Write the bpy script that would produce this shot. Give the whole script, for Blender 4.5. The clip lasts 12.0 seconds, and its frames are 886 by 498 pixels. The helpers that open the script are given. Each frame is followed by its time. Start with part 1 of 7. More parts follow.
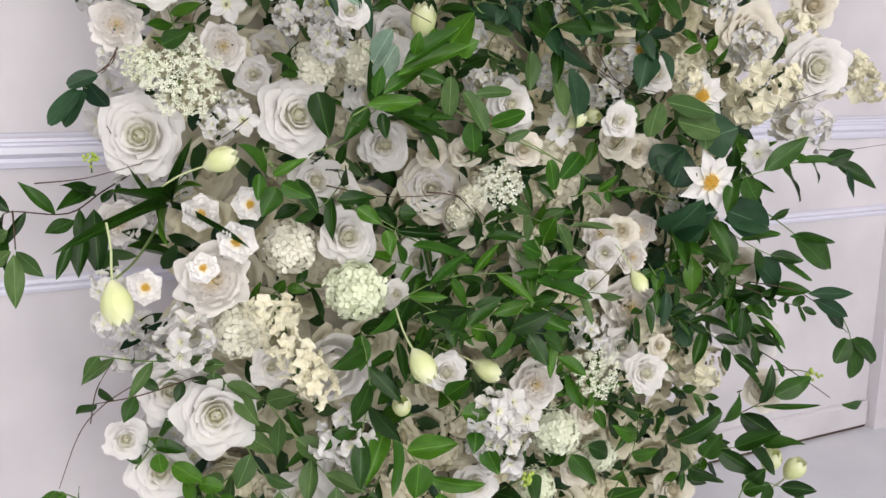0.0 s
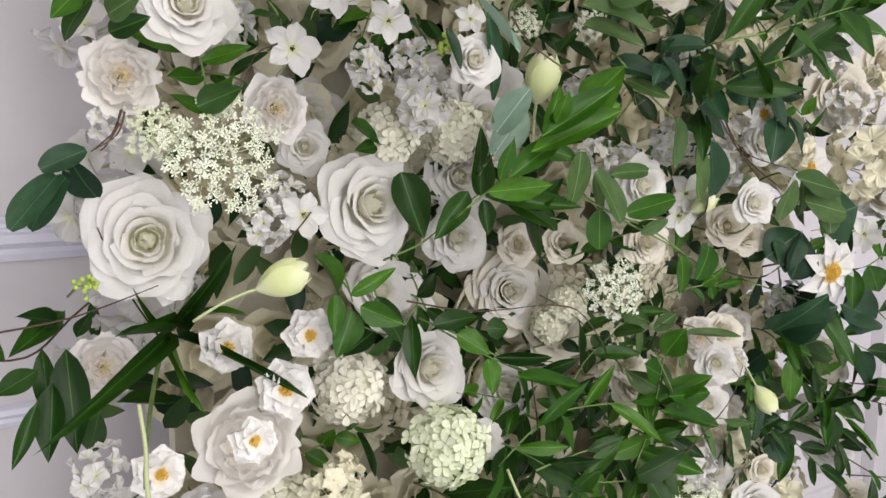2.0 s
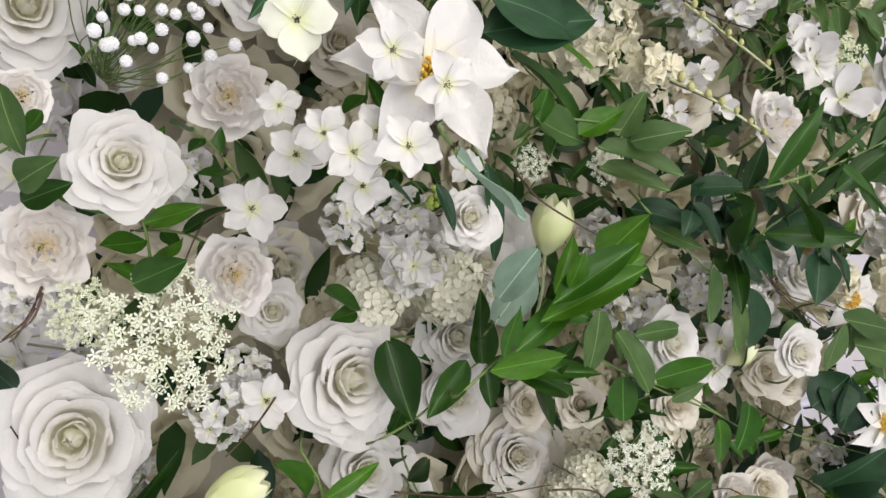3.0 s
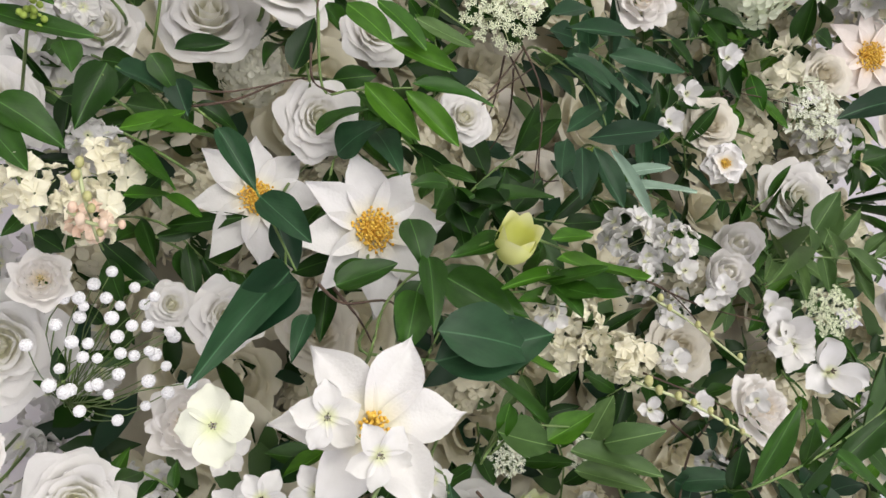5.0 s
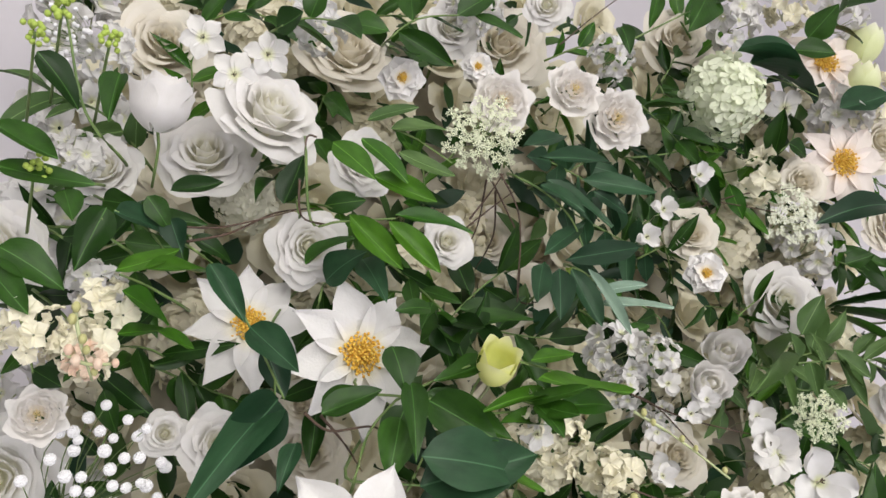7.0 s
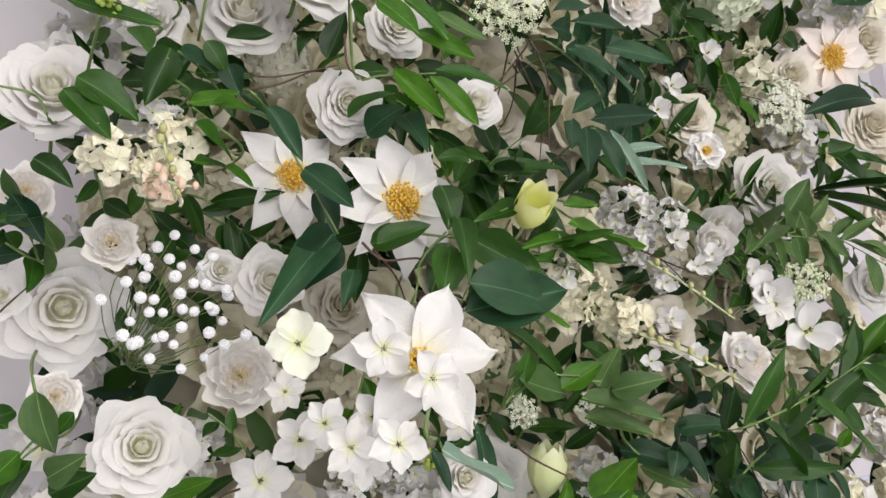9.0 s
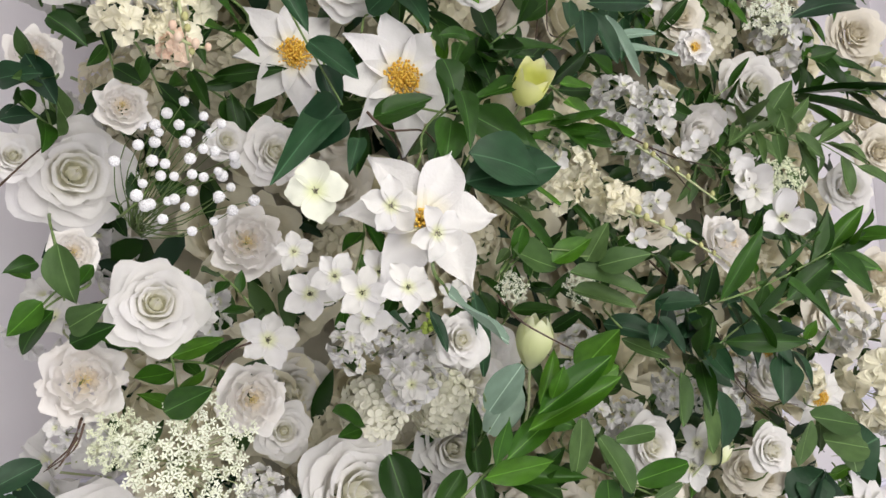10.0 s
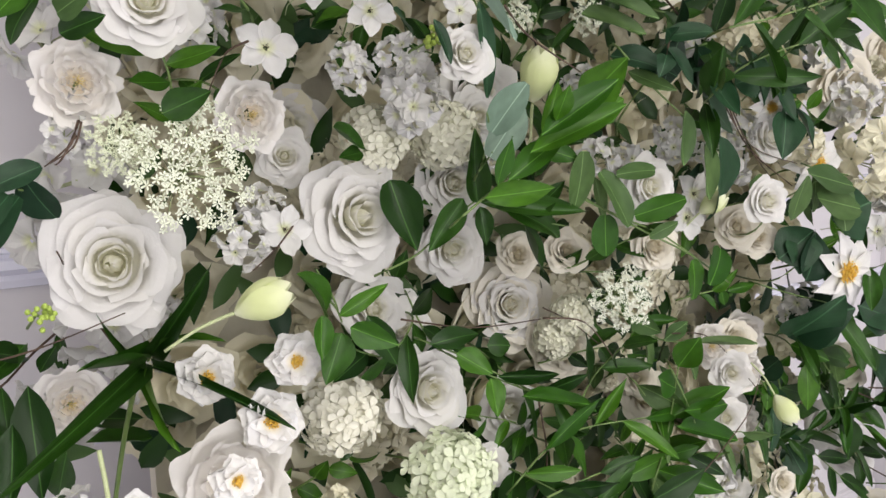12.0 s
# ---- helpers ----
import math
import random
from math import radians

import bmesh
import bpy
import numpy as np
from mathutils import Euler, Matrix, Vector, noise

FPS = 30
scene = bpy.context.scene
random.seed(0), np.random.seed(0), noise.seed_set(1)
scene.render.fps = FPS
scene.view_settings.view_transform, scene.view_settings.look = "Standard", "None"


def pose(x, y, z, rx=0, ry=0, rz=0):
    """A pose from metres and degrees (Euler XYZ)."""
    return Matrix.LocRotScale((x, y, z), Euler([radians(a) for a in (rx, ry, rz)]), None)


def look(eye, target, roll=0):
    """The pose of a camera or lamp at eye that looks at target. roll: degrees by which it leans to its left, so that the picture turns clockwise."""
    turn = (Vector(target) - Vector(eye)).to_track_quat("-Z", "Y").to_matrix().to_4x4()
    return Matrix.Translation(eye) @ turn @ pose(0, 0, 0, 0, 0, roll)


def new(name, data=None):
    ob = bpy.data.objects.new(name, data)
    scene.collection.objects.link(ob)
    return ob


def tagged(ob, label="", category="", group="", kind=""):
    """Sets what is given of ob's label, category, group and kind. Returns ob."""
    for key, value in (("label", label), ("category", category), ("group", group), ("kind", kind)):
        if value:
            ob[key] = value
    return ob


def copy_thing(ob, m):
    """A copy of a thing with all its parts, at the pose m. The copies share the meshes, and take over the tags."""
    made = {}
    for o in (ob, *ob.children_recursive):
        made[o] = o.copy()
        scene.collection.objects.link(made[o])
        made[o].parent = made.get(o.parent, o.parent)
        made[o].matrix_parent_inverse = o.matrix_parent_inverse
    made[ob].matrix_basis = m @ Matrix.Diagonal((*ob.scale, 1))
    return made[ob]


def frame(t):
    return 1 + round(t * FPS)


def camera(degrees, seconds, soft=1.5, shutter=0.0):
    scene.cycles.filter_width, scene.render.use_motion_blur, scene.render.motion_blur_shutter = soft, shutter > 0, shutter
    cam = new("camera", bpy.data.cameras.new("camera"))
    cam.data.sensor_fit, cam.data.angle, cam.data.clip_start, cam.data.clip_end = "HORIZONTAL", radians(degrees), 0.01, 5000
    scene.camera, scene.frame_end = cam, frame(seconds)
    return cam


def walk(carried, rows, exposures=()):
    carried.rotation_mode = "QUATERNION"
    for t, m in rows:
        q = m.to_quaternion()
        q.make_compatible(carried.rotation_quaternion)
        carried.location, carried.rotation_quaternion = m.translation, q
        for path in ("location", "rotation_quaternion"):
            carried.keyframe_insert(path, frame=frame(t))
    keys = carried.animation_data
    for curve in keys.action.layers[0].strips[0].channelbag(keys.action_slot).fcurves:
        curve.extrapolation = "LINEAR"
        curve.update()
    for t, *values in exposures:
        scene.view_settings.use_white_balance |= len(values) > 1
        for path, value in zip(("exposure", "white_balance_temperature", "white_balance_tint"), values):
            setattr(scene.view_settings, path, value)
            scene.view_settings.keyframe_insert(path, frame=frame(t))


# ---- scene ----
cam = camera(58.4, 12.0)
METRES, EYE, TILT, LEAN, TURN = 1.2, 1.24, -11.5, 0.0, -24.0
ROWS = [
    (0.0, 0.0, 0.0, 0.0, -0.0, 0.0, 0.0),
    (0.5, -0.1279, 0.0906, 0.0224, -2.89, 0.23, 0.76),
    (1.0, -0.2374, 0.1699, 0.0353, -5.92, 0.7, 1.37),
    (1.5, -0.2556, 0.2311, 0.0514, -7.77, 1.65, 1.57),
    (2.0, -0.2392, 0.3087, 0.0912, -8.67, 3.29, 1.55),
    (2.5, -0.22, 0.3776, 0.14, -8.57, 5.88, 1.59),
    (3.0, -0.2083, 0.4132, 0.1789, -8.0, 8.93, 1.9),
    (3.5, -0.2011, 0.4256, 0.2115, -7.23, 12.12, 2.22),
    (5.5, -0.1407, 0.3667, 0.286, -4.04, 24.01, 3.16),
    (6.0, -0.138, 0.353, 0.289, -3.61, 26.65, 3.55),
    (6.5, -0.1341, 0.3513, 0.2872, -3.52, 28.28, 3.95),
    (8.5, -0.1802, 0.3618, 0.2451, -5.41, 25.3, 4.66),
    (9.0, -0.2004, 0.3463, 0.2178, -6.43, 22.55, 4.54),
    (9.5, -0.2149, 0.3414, 0.1956, -7.55, 19.56, 4.38),
    (10.0, -0.223, 0.3376, 0.174, -8.38, 16.85, 4.3),
    (10.5, -0.2267, 0.3407, 0.151, -8.92, 14.08, 4.23),
    (11.0, -0.2318, 0.3462, 0.1284, -9.13, 11.0, 4.12),
    (11.5, -0.2317, 0.3547, 0.11, -9.14, 7.69, 3.93),
    (12.0, -0.2326, 0.3663, 0.093, -9.07, 4.31, 3.62),
]
walk(cam, [(t, pose(0, 0, EYE, TILT, LEAN, TURN) @ pose(METRES * x, METRES * y, METRES * z, 90 + pitch, roll, yaw)) for t, x, y, z, yaw, pitch, roll in ROWS])

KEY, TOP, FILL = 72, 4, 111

TAU = 2 * math.pi

# ---------------------------------------------------------------- world and light
world = bpy.data.worlds.new("world")
scene.world = world
world.use_nodes = True
world.node_tree.nodes["Background"].inputs[0].default_value = (0.75, 0.82, 1.0, 1)
world.node_tree.nodes["Background"].inputs[1].default_value = 0.4


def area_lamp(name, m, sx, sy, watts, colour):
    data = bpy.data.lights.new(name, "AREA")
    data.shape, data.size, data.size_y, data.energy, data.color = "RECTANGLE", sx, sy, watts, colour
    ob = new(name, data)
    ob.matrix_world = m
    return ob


# Unseen ceiling lamps, assumed for the soft light from above.
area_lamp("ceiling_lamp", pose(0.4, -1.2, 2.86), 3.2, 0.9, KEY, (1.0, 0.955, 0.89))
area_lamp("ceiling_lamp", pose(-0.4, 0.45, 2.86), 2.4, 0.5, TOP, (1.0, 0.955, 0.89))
# Unseen fill lamp added before the solid south wall; no window stands there.
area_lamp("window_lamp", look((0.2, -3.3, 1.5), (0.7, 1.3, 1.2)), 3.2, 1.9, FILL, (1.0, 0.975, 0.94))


# ---------------------------------------------------------------- materials
def material(name):
    mat = bpy.data.materials.new(name)
    mat.use_nodes = True
    nt = mat.node_tree
    return mat, nt, nt.nodes["Principled BSDF"]


def node(nt, kind, **values):
    n = nt.nodes.new(kind)
    for key, value in values.items():
        n.inputs[key].default_value = value
    return n


def ramp(nt, fac, stops):
    n = nt.nodes.new("ShaderNodeValToRGB")
    el = n.color_ramp.elements
    while len(el) < len(stops):
        el.new(0.5)
    for e, (p, c) in zip(el, stops):
        e.position, e.color = p, (*c, 1)
    nt.links.new(fac, n.inputs[0])
    return n.outputs[0]


def mix(nt, fac, a, b, blend="MIX"):
    n = nt.nodes.new("ShaderNodeMix")
    n.data_type, n.blend_type = "RGBA", blend
    for sock, v in ((n.inputs[0], fac), (n.inputs[6], a), (n.inputs[7], b)):
        if isinstance(v, (int, float)):
            sock.default_value = v
        elif isinstance(v, tuple):
            sock.default_value = (*v, 1)
        else:
            nt.links.new(v, sock)
    return n.outputs[2]


def thin(nt, bsdf, colour, amount):
    """Lets some light through a thin petal or leaf."""
    tl = nt.nodes.new("ShaderNodeBsdfTranslucent")
    nt.links.new(colour, tl.inputs[0])
    mx = node(nt, "ShaderNodeMixShader", Fac=amount)
    nt.links.new(bsdf.outputs[0], mx.inputs[1])
    nt.links.new(tl.outputs[0], mx.inputs[2])
    nt.links.new(mx.outputs[0], nt.nodes["Material Output"].inputs[0])


def petal_material(name, tone_a, tone_b, heart=None, heart_at=(0.0, 0.3), through_light=0.3, rough=0.6):
    """Silk or foam petal. tone_a, tone_b: the range from bloom to bloom. heart: colour near the axis."""
    mat, nt, b = material(name)
    info = nt.nodes.new("ShaderNodeObjectInfo")
    tc = nt.nodes.new("ShaderNodeTexCoord")
    col = mix(nt, info.outputs["Random"], tone_a, tone_b)
    n1 = node(nt, "ShaderNodeTexNoise", Scale=2.3, Detail=4.0)
    nt.links.new(tc.outputs["Object"], n1.inputs["Vector"])
    col = mix(nt, ramp(nt, n1.outputs[0], [(0.35, (0, 0, 0)), (0.75, (0.5, 0.5, 0.5))]), col, tuple(c * 0.86 for c in tone_b))
    if heart:
        grad = nt.nodes.new("ShaderNodeTexGradient")
        grad.gradient_type = "SPHERICAL"
        sc = nt.nodes.new("ShaderNodeVectorMath")
        sc.operation = "SCALE"
        sc.inputs[3].default_value = 1.0 / heart_at[1]
        nt.links.new(tc.outputs["Object"], sc.inputs[0])
        nt.links.new(sc.outputs[0], grad.inputs[0])
        col = mix(nt, ramp(nt, grad.outputs[1], [(heart_at[0], (0, 0, 0)), (0.9, (0.85, 0.85, 0.85))]), col, heart)
    nt.links.new(col, b.inputs["Base Color"])
    b.inputs["Roughness"].default_value = rough
    b.inputs["Specular IOR Level"].default_value = 0.25
    n2 = node(nt, "ShaderNodeTexNoise", Scale=9.0, Detail=5.0)
    st = nt.nodes.new("ShaderNodeMapping")
    st.inputs["Scale"].default_value = (3.0, 3.0, 0.7)
    nt.links.new(tc.outputs["Object"], st.inputs[0])
    nt.links.new(st.outputs[0], n2.inputs["Vector"])
    bp = node(nt, "ShaderNodeBump", Strength=0.13, Distance=0.02)
    nt.links.new(n2.outputs[0], bp.inputs["Height"])
    nt.links.new(bp.outputs[0], b.inputs["Normal"])
    thin(nt, b, col, through_light)
    return mat


def leaf_material(name, dark, light, rough=0.4, through_light=0.18):
    """Leaf with a pale midrib and side veins; its mesh lies along y with x across."""
    mat, nt, b = material(name)
    info = nt.nodes.new("ShaderNodeObjectInfo")
    tc = nt.nodes.new("ShaderNodeTexCoord")
    col = mix(nt, info.outputs["Random"], dark, light)
    n1 = node(nt, "ShaderNodeTexNoise", Scale=3.5, Detail=5.0)
    nt.links.new(tc.outputs["Object"], n1.inputs["Vector"])
    col = mix(nt, ramp(nt, n1.outputs[0], [(0.3, (0, 0, 0)), (0.8, (0.7, 0.7, 0.7))]), col, tuple(c * 0.6 for c in dark))
    xyz = nt.nodes.new("ShaderNodeSeparateXYZ")
    nt.links.new(tc.outputs["Object"], xyz.inputs[0])
    ab = nt.nodes.new("ShaderNodeMath")
    ab.operation = "ABSOLUTE"
    nt.links.new(xyz.outputs[0], ab.inputs[0])
    rib = ramp(nt, ab.outputs[0], [(0.004, (0.65, 0.65, 0.65)), (0.02, (0, 0, 0))])
    col = mix(nt, rib, col, tuple(min(1, c * 1.9 + 0.03) for c in light))
    nt.links.new(col, b.inputs["Base Color"])
    b.inputs["Roughness"].default_value = rough
    b.inputs["Specular IOR Level"].default_value = 0.28
    vein = nt.nodes.new("ShaderNodeMath")
    vein.operation = "MULTIPLY_ADD"
    vein.inputs[1].default_value = -1.1
    nt.links.new(ab.outputs[0], vein.inputs[0])
    nt.links.new(xyz.outputs[1], vein.inputs[2])
    sn = nt.nodes.new("ShaderNodeMath")
    sn.operation = "SINE"
    mu = nt.nodes.new("ShaderNodeMath")
    mu.operation = "MULTIPLY"
    mu.inputs[1].default_value = 62.0
    nt.links.new(vein.outputs[0], mu.inputs[0])
    nt.links.new(mu.outputs[0], sn.inputs[0])
    bp = node(nt, "ShaderNodeBump", Strength=0.03, Distance=0.01)
    nt.links.new(sn.outputs[0], bp.inputs["Height"])
    nt.links.new(bp.outputs[0], b.inputs["Normal"])
    thin(nt, b, col, through_light)
    return mat


def plain_material(name, a, b_col, rough=0.6, scale=20.0, bump=0.2, spec=0.4, dist=0.01):
    mat, nt, b = material(name)
    tc = nt.nodes.new("ShaderNodeTexCoord")
    n1 = node(nt, "ShaderNodeTexNoise", Scale=scale, Detail=6.0)
    nt.links.new(tc.outputs["Object"], n1.inputs["Vector"])
    nt.links.new(ramp(nt, n1.outputs[0], [(0.3, a), (0.7, b_col)]), b.inputs["Base Color"])
    b.inputs["Roughness"].default_value = rough
    b.inputs["Specular IOR Level"].default_value = spec
    bp = node(nt, "ShaderNodeBump", Strength=bump, Distance=dist)
    nt.links.new(n1.outputs[0], bp.inputs["Height"])
    nt.links.new(bp.outputs[0], b.inputs["Normal"])
    return mat


M_ROSE = petal_material("white_rose_petal", (0.93, 0.92, 0.925), (0.92, 0.905, 0.88), (0.92, 0.91, 0.70), (0.05, 0.55), 0.48)
M_IVORYROSE = petal_material("ivory_rose_petal", (0.90, 0.865, 0.79), (0.88, 0.84, 0.74), (0.86, 0.80, 0.62), (0.05, 0.6), 0.4)
M_PEONY = petal_material("ivory_peony_petal", (0.93, 0.91, 0.90), (0.91, 0.88, 0.84), (0.88, 0.74, 0.50), (0.1, 0.45), 0.38)
M_CAM = petal_material("white_camellia_petal", (0.93, 0.925, 0.94), (0.91, 0.89, 0.86), (0.88, 0.76, 0.42), (0.1, 0.5), 0.2)
M_STAR = petal_material("white_star_petal", (0.80, 0.79, 0.80), (0.77, 0.76, 0.74), (0.88, 0.83, 0.56), (0.1, 0.5), 0.2)
M_BLUSH = petal_material("blush_star_petal", (0.93, 0.86, 0.82), (0.92, 0.84, 0.78), (0.88, 0.66, 0.40), (0.1, 0.5), 0.25)
M_FLORET = petal_material("white_blossom_petal", (0.79, 0.785, 0.79), (0.77, 0.76, 0.73), (0.74, 0.78, 0.40), (0.1, 0.4), 0.25)
M_DOG = petal_material("greenish_white_petal", (0.79, 0.81, 0.68), (0.79, 0.81, 0.70), (0.72, 0.78, 0.40), (0.1, 0.5), 0.25)
M_CREAM = petal_material("cream_blossom_petal", (0.90, 0.88, 0.72), (0.88, 0.84, 0.66), None, through_light=0.25)
M_HYD = petal_material("cream_hydrangea_petal", (0.86, 0.86, 0.70), (0.90, 0.88, 0.78), None, through_light=0.25)
M_HYDG = petal_material("green_hydrangea_petal", (0.82, 0.88, 0.66), (0.90, 0.92, 0.80), None, through_light=0.25)
M_UMB = petal_material("lace_floret_petal", (0.92, 0.94, 0.86), (0.84, 0.89, 0.64), None, through_light=0.2)
M_TULIP = petal_material("pale_tulip_petal", (0.91, 0.92, 0.78), (0.90, 0.91, 0.70), (0.64, 0.77, 0.08), (0.0, 1.0), 0.3, 0.45)
M_TULIPY = petal_material("yellow_tulip_petal", (0.93, 0.94, 0.58), (0.92, 0.93, 0.50), (0.86, 0.90, 0.14), (0.0, 1.0), 0.25, 0.45)
M_PINK = petal_material("peach_bud_petal", (0.84, 0.60, 0.46), (0.88, 0.72, 0.58), None)
M_FILL = petal_material("ivory_filler_petal", (0.90, 0.865, 0.72), (0.87, 0.825, 0.64), None, through_light=0.3)
M_PALEGOLD = plain_material("pale_gold_stamen", (0.74, 0.58, 0.22), (0.82, 0.70, 0.36), 0.7, 60)
M_YELLOW = plain_material("yellow_stamen", (0.62, 0.30, 0.02), (0.88, 0.64, 0.12), 0.7, 14)
M_DARK = plain_material("dark_anther", (0.05, 0.04, 0.03), (0.10, 0.07, 0.05), 0.7, 60)
M_BALL = plain_material("white_fluff", (0.76, 0.76, 0.78), (0.82, 0.82, 0.84), 0.9, 30, 0.1)
M_BERRY = plain_material("green_berry", (0.30, 0.42, 0.06), (0.44, 0.56, 0.12), 0.5, 30)
M_OLIVE = plain_material("olive_berry", (0.36, 0.36, 0.14), (0.48, 0.47, 0.22), 0.5, 30)
M_STEM = plain_material("green_stem", (0.10, 0.17, 0.05), (0.18, 0.26, 0.08), 0.5, 40)
M_TWIG = plain_material("brown_twig", (0.045, 0.028, 0.020), (0.10, 0.06, 0.04), 0.6, 50, 0.5)
M_PALE = plain_material("pale_green_stem", (0.38, 0.44, 0.22), (0.50, 0.54, 0.32), 0.5, 40)
L_DARK = leaf_material("dark_green_leaf", (0.007, 0.032, 0.003), (0.036, 0.112, 0.010), 0.4)
L_MID = leaf_material("fresh_green_leaf", (0.023, 0.095, 0.006), (0.078, 0.205, 0.013), 0.38, 0.25)
L_BLUE = leaf_material("blue_green_leaf", (0.008, 0.034, 0.014), (0.030, 0.090, 0.036), 0.45)
L_GREY = leaf_material("grey_green_leaf", (0.050, 0.110, 0.028), (0.120, 0.205, 0.062), 0.5, 0.22)
L_SILVER = leaf_material("silver_green_leaf", (0.22, 0.33, 0.25), (0.32, 0.43, 0.34), 0.6, 0.25)
LEAF_MATS = {"d": L_DARK, "m": L_MID, "b": L_BLUE, "g": L_GREY, "s": L_SILVER}
WALL = plain_material("wall_paint", (0.56, 0.54, 0.575), (0.74, 0.715, 0.75), 0.5, 2.6, 0.08, 0.4, 0.02)
TRIM = plain_material("gloss_trim_paint", (0.70, 0.70, 0.82), (0.75, 0.75, 0.87), 0.22, 5.0, 0.05, 0.5)
FLOOR = plain_material("pale_floor", (0.62, 0.62, 0.68), (0.70, 0.70, 0.75), 0.3, 4.0, 0.03, 0.5)
CEIL = plain_material("ceiling_paint", (0.74, 0.73, 0.73), (0.78, 0.77, 0.77), 0.8, 6.0, 0.05)
BACK = plain_material("ivory_backing_cloth", (0.55, 0.52, 0.42), (0.66, 0.62, 0.52), 0.9, 25.0, 0.5)


# ---------------------------------------------------------------- mesh helpers
def mesh(name, verts, faces, mat, mats=None, index=None, smooth=True):
    me = bpy.data.meshes.new(name)
    me.from_pydata([tuple(v) for v in verts], [], faces)
    for m in (mats or [mat]):
        me.materials.append(m)
    if index is not None:
        me.polygons.foreach_set("material_index", index)
    me.polygons.foreach_set("use_smooth", [smooth] * len(me.polygons))
    me.update()
    return me


def part(name, me, parent, m=None, label=""):
    ob = new(name, me)
    ob.parent = parent
    if m is not None:
        ob.matrix_basis = m
    if label:
        ob["label"] = label
    return ob


def join(pieces):
    """One list of corners and faces out of many."""
    verts, faces = [], []
    for v, f in pieces:
        o = len(verts)
        verts += [tuple(p) for p in v]
        faces += [tuple(i + o for i in q) for q in f]
    return verts, faces


def moved(piece, m):
    return [m @ Vector(p) for p in piece[0]], piece[1]


def sheet(fn, nu, nv):
    """A grid of corners fn(u, v), u from -1 to 1 across, v from 0 to 1 along."""
    verts = [fn(2 * i / nu - 1, j / nv) for j in range(nv + 1) for i in range(nu + 1)]
    w = nu + 1
    faces = [(j * w + i, j * w + i + 1, (j + 1) * w + i + 1, (j + 1) * w + i) for j in range(nv) for i in range(nu)]
    return verts, faces


def tube(points, r0, r1, sides=6):
    pts = [Vector(p) for p in points]
    verts, faces = [], []
    for i, p in enumerate(pts):
        d = (pts[min(i + 1, len(pts) - 1)] - pts[max(i - 1, 0)]).normalized()
        a = d.orthogonal().normalized()
        b = d.cross(a)
        r = r0 + (r1 - r0) * i / (len(pts) - 1)
        verts += [p + r * (math.cos(TAU * k / sides) * a + math.sin(TAU * k / sides) * b) for k in range(sides)]
    for i in range(len(pts) - 1):
        for k in range(sides):
            n = (k + 1) % sides
            faces.append((i * sides + k, i * sides + n, (i + 1) * sides + n, (i + 1) * sides + k))
    faces += [tuple(range(sides - 1, -1, -1)), tuple((len(pts) - 1) * sides + k for k in range(sides))]
    return verts, faces


def ball(r, rng=None, rough=0.0, seg=7, rings=5):
    verts = [(0, 0, r)]
    for j in range(1, rings):
        for i in range(seg):
            a, b = math.pi * j / rings, TAU * (i + 0.5 * (j % 2)) / seg
            q = r * (1 + (rng.uniform(-rough, rough) if rng else 0))
            verts.append((q * math.sin(a) * math.cos(b), q * math.sin(a) * math.sin(b), q * math.cos(a)))
    verts.append((0, 0, -r))
    faces = [(0, 1 + i, 1 + (i + 1) % seg) for i in range(seg)]
    for j in range(rings - 2):
        for i in range(seg):
            n = (i + 1) % seg
            faces.append((1 + j * seg + i, 1 + (j + 1) * seg + i, 1 + (j + 1) * seg + n, 1 + j * seg + n))
    last = len(verts) - 1
    faces += [(last, 1 + (rings - 2) * seg + (i + 1) % seg, 1 + (rings - 2) * seg + i) for i in range(seg)]
    return verts, faces


def smooth_path(points, steps=5):
    """A soft curve through the points."""
    p = [Vector(q) for q in points]
    if len(p) == 2:
        return [p[0].lerp(p[1], i / steps) for i in range(steps + 1)]
    out = []
    for i in range(len(p) - 1):
        a, b, c, d = p[max(i - 1, 0)], p[i], p[i + 1], p[min(i + 2, len(p) - 1)]
        for k in range(steps):
            t = k / steps
            out.append(0.5 * (2 * b + (c - a) * t + (2 * a - 5 * b + 4 * c - d) * t * t + (3 * b - a - 3 * c + d) * t ** 3))
    return out + [p[-1]]


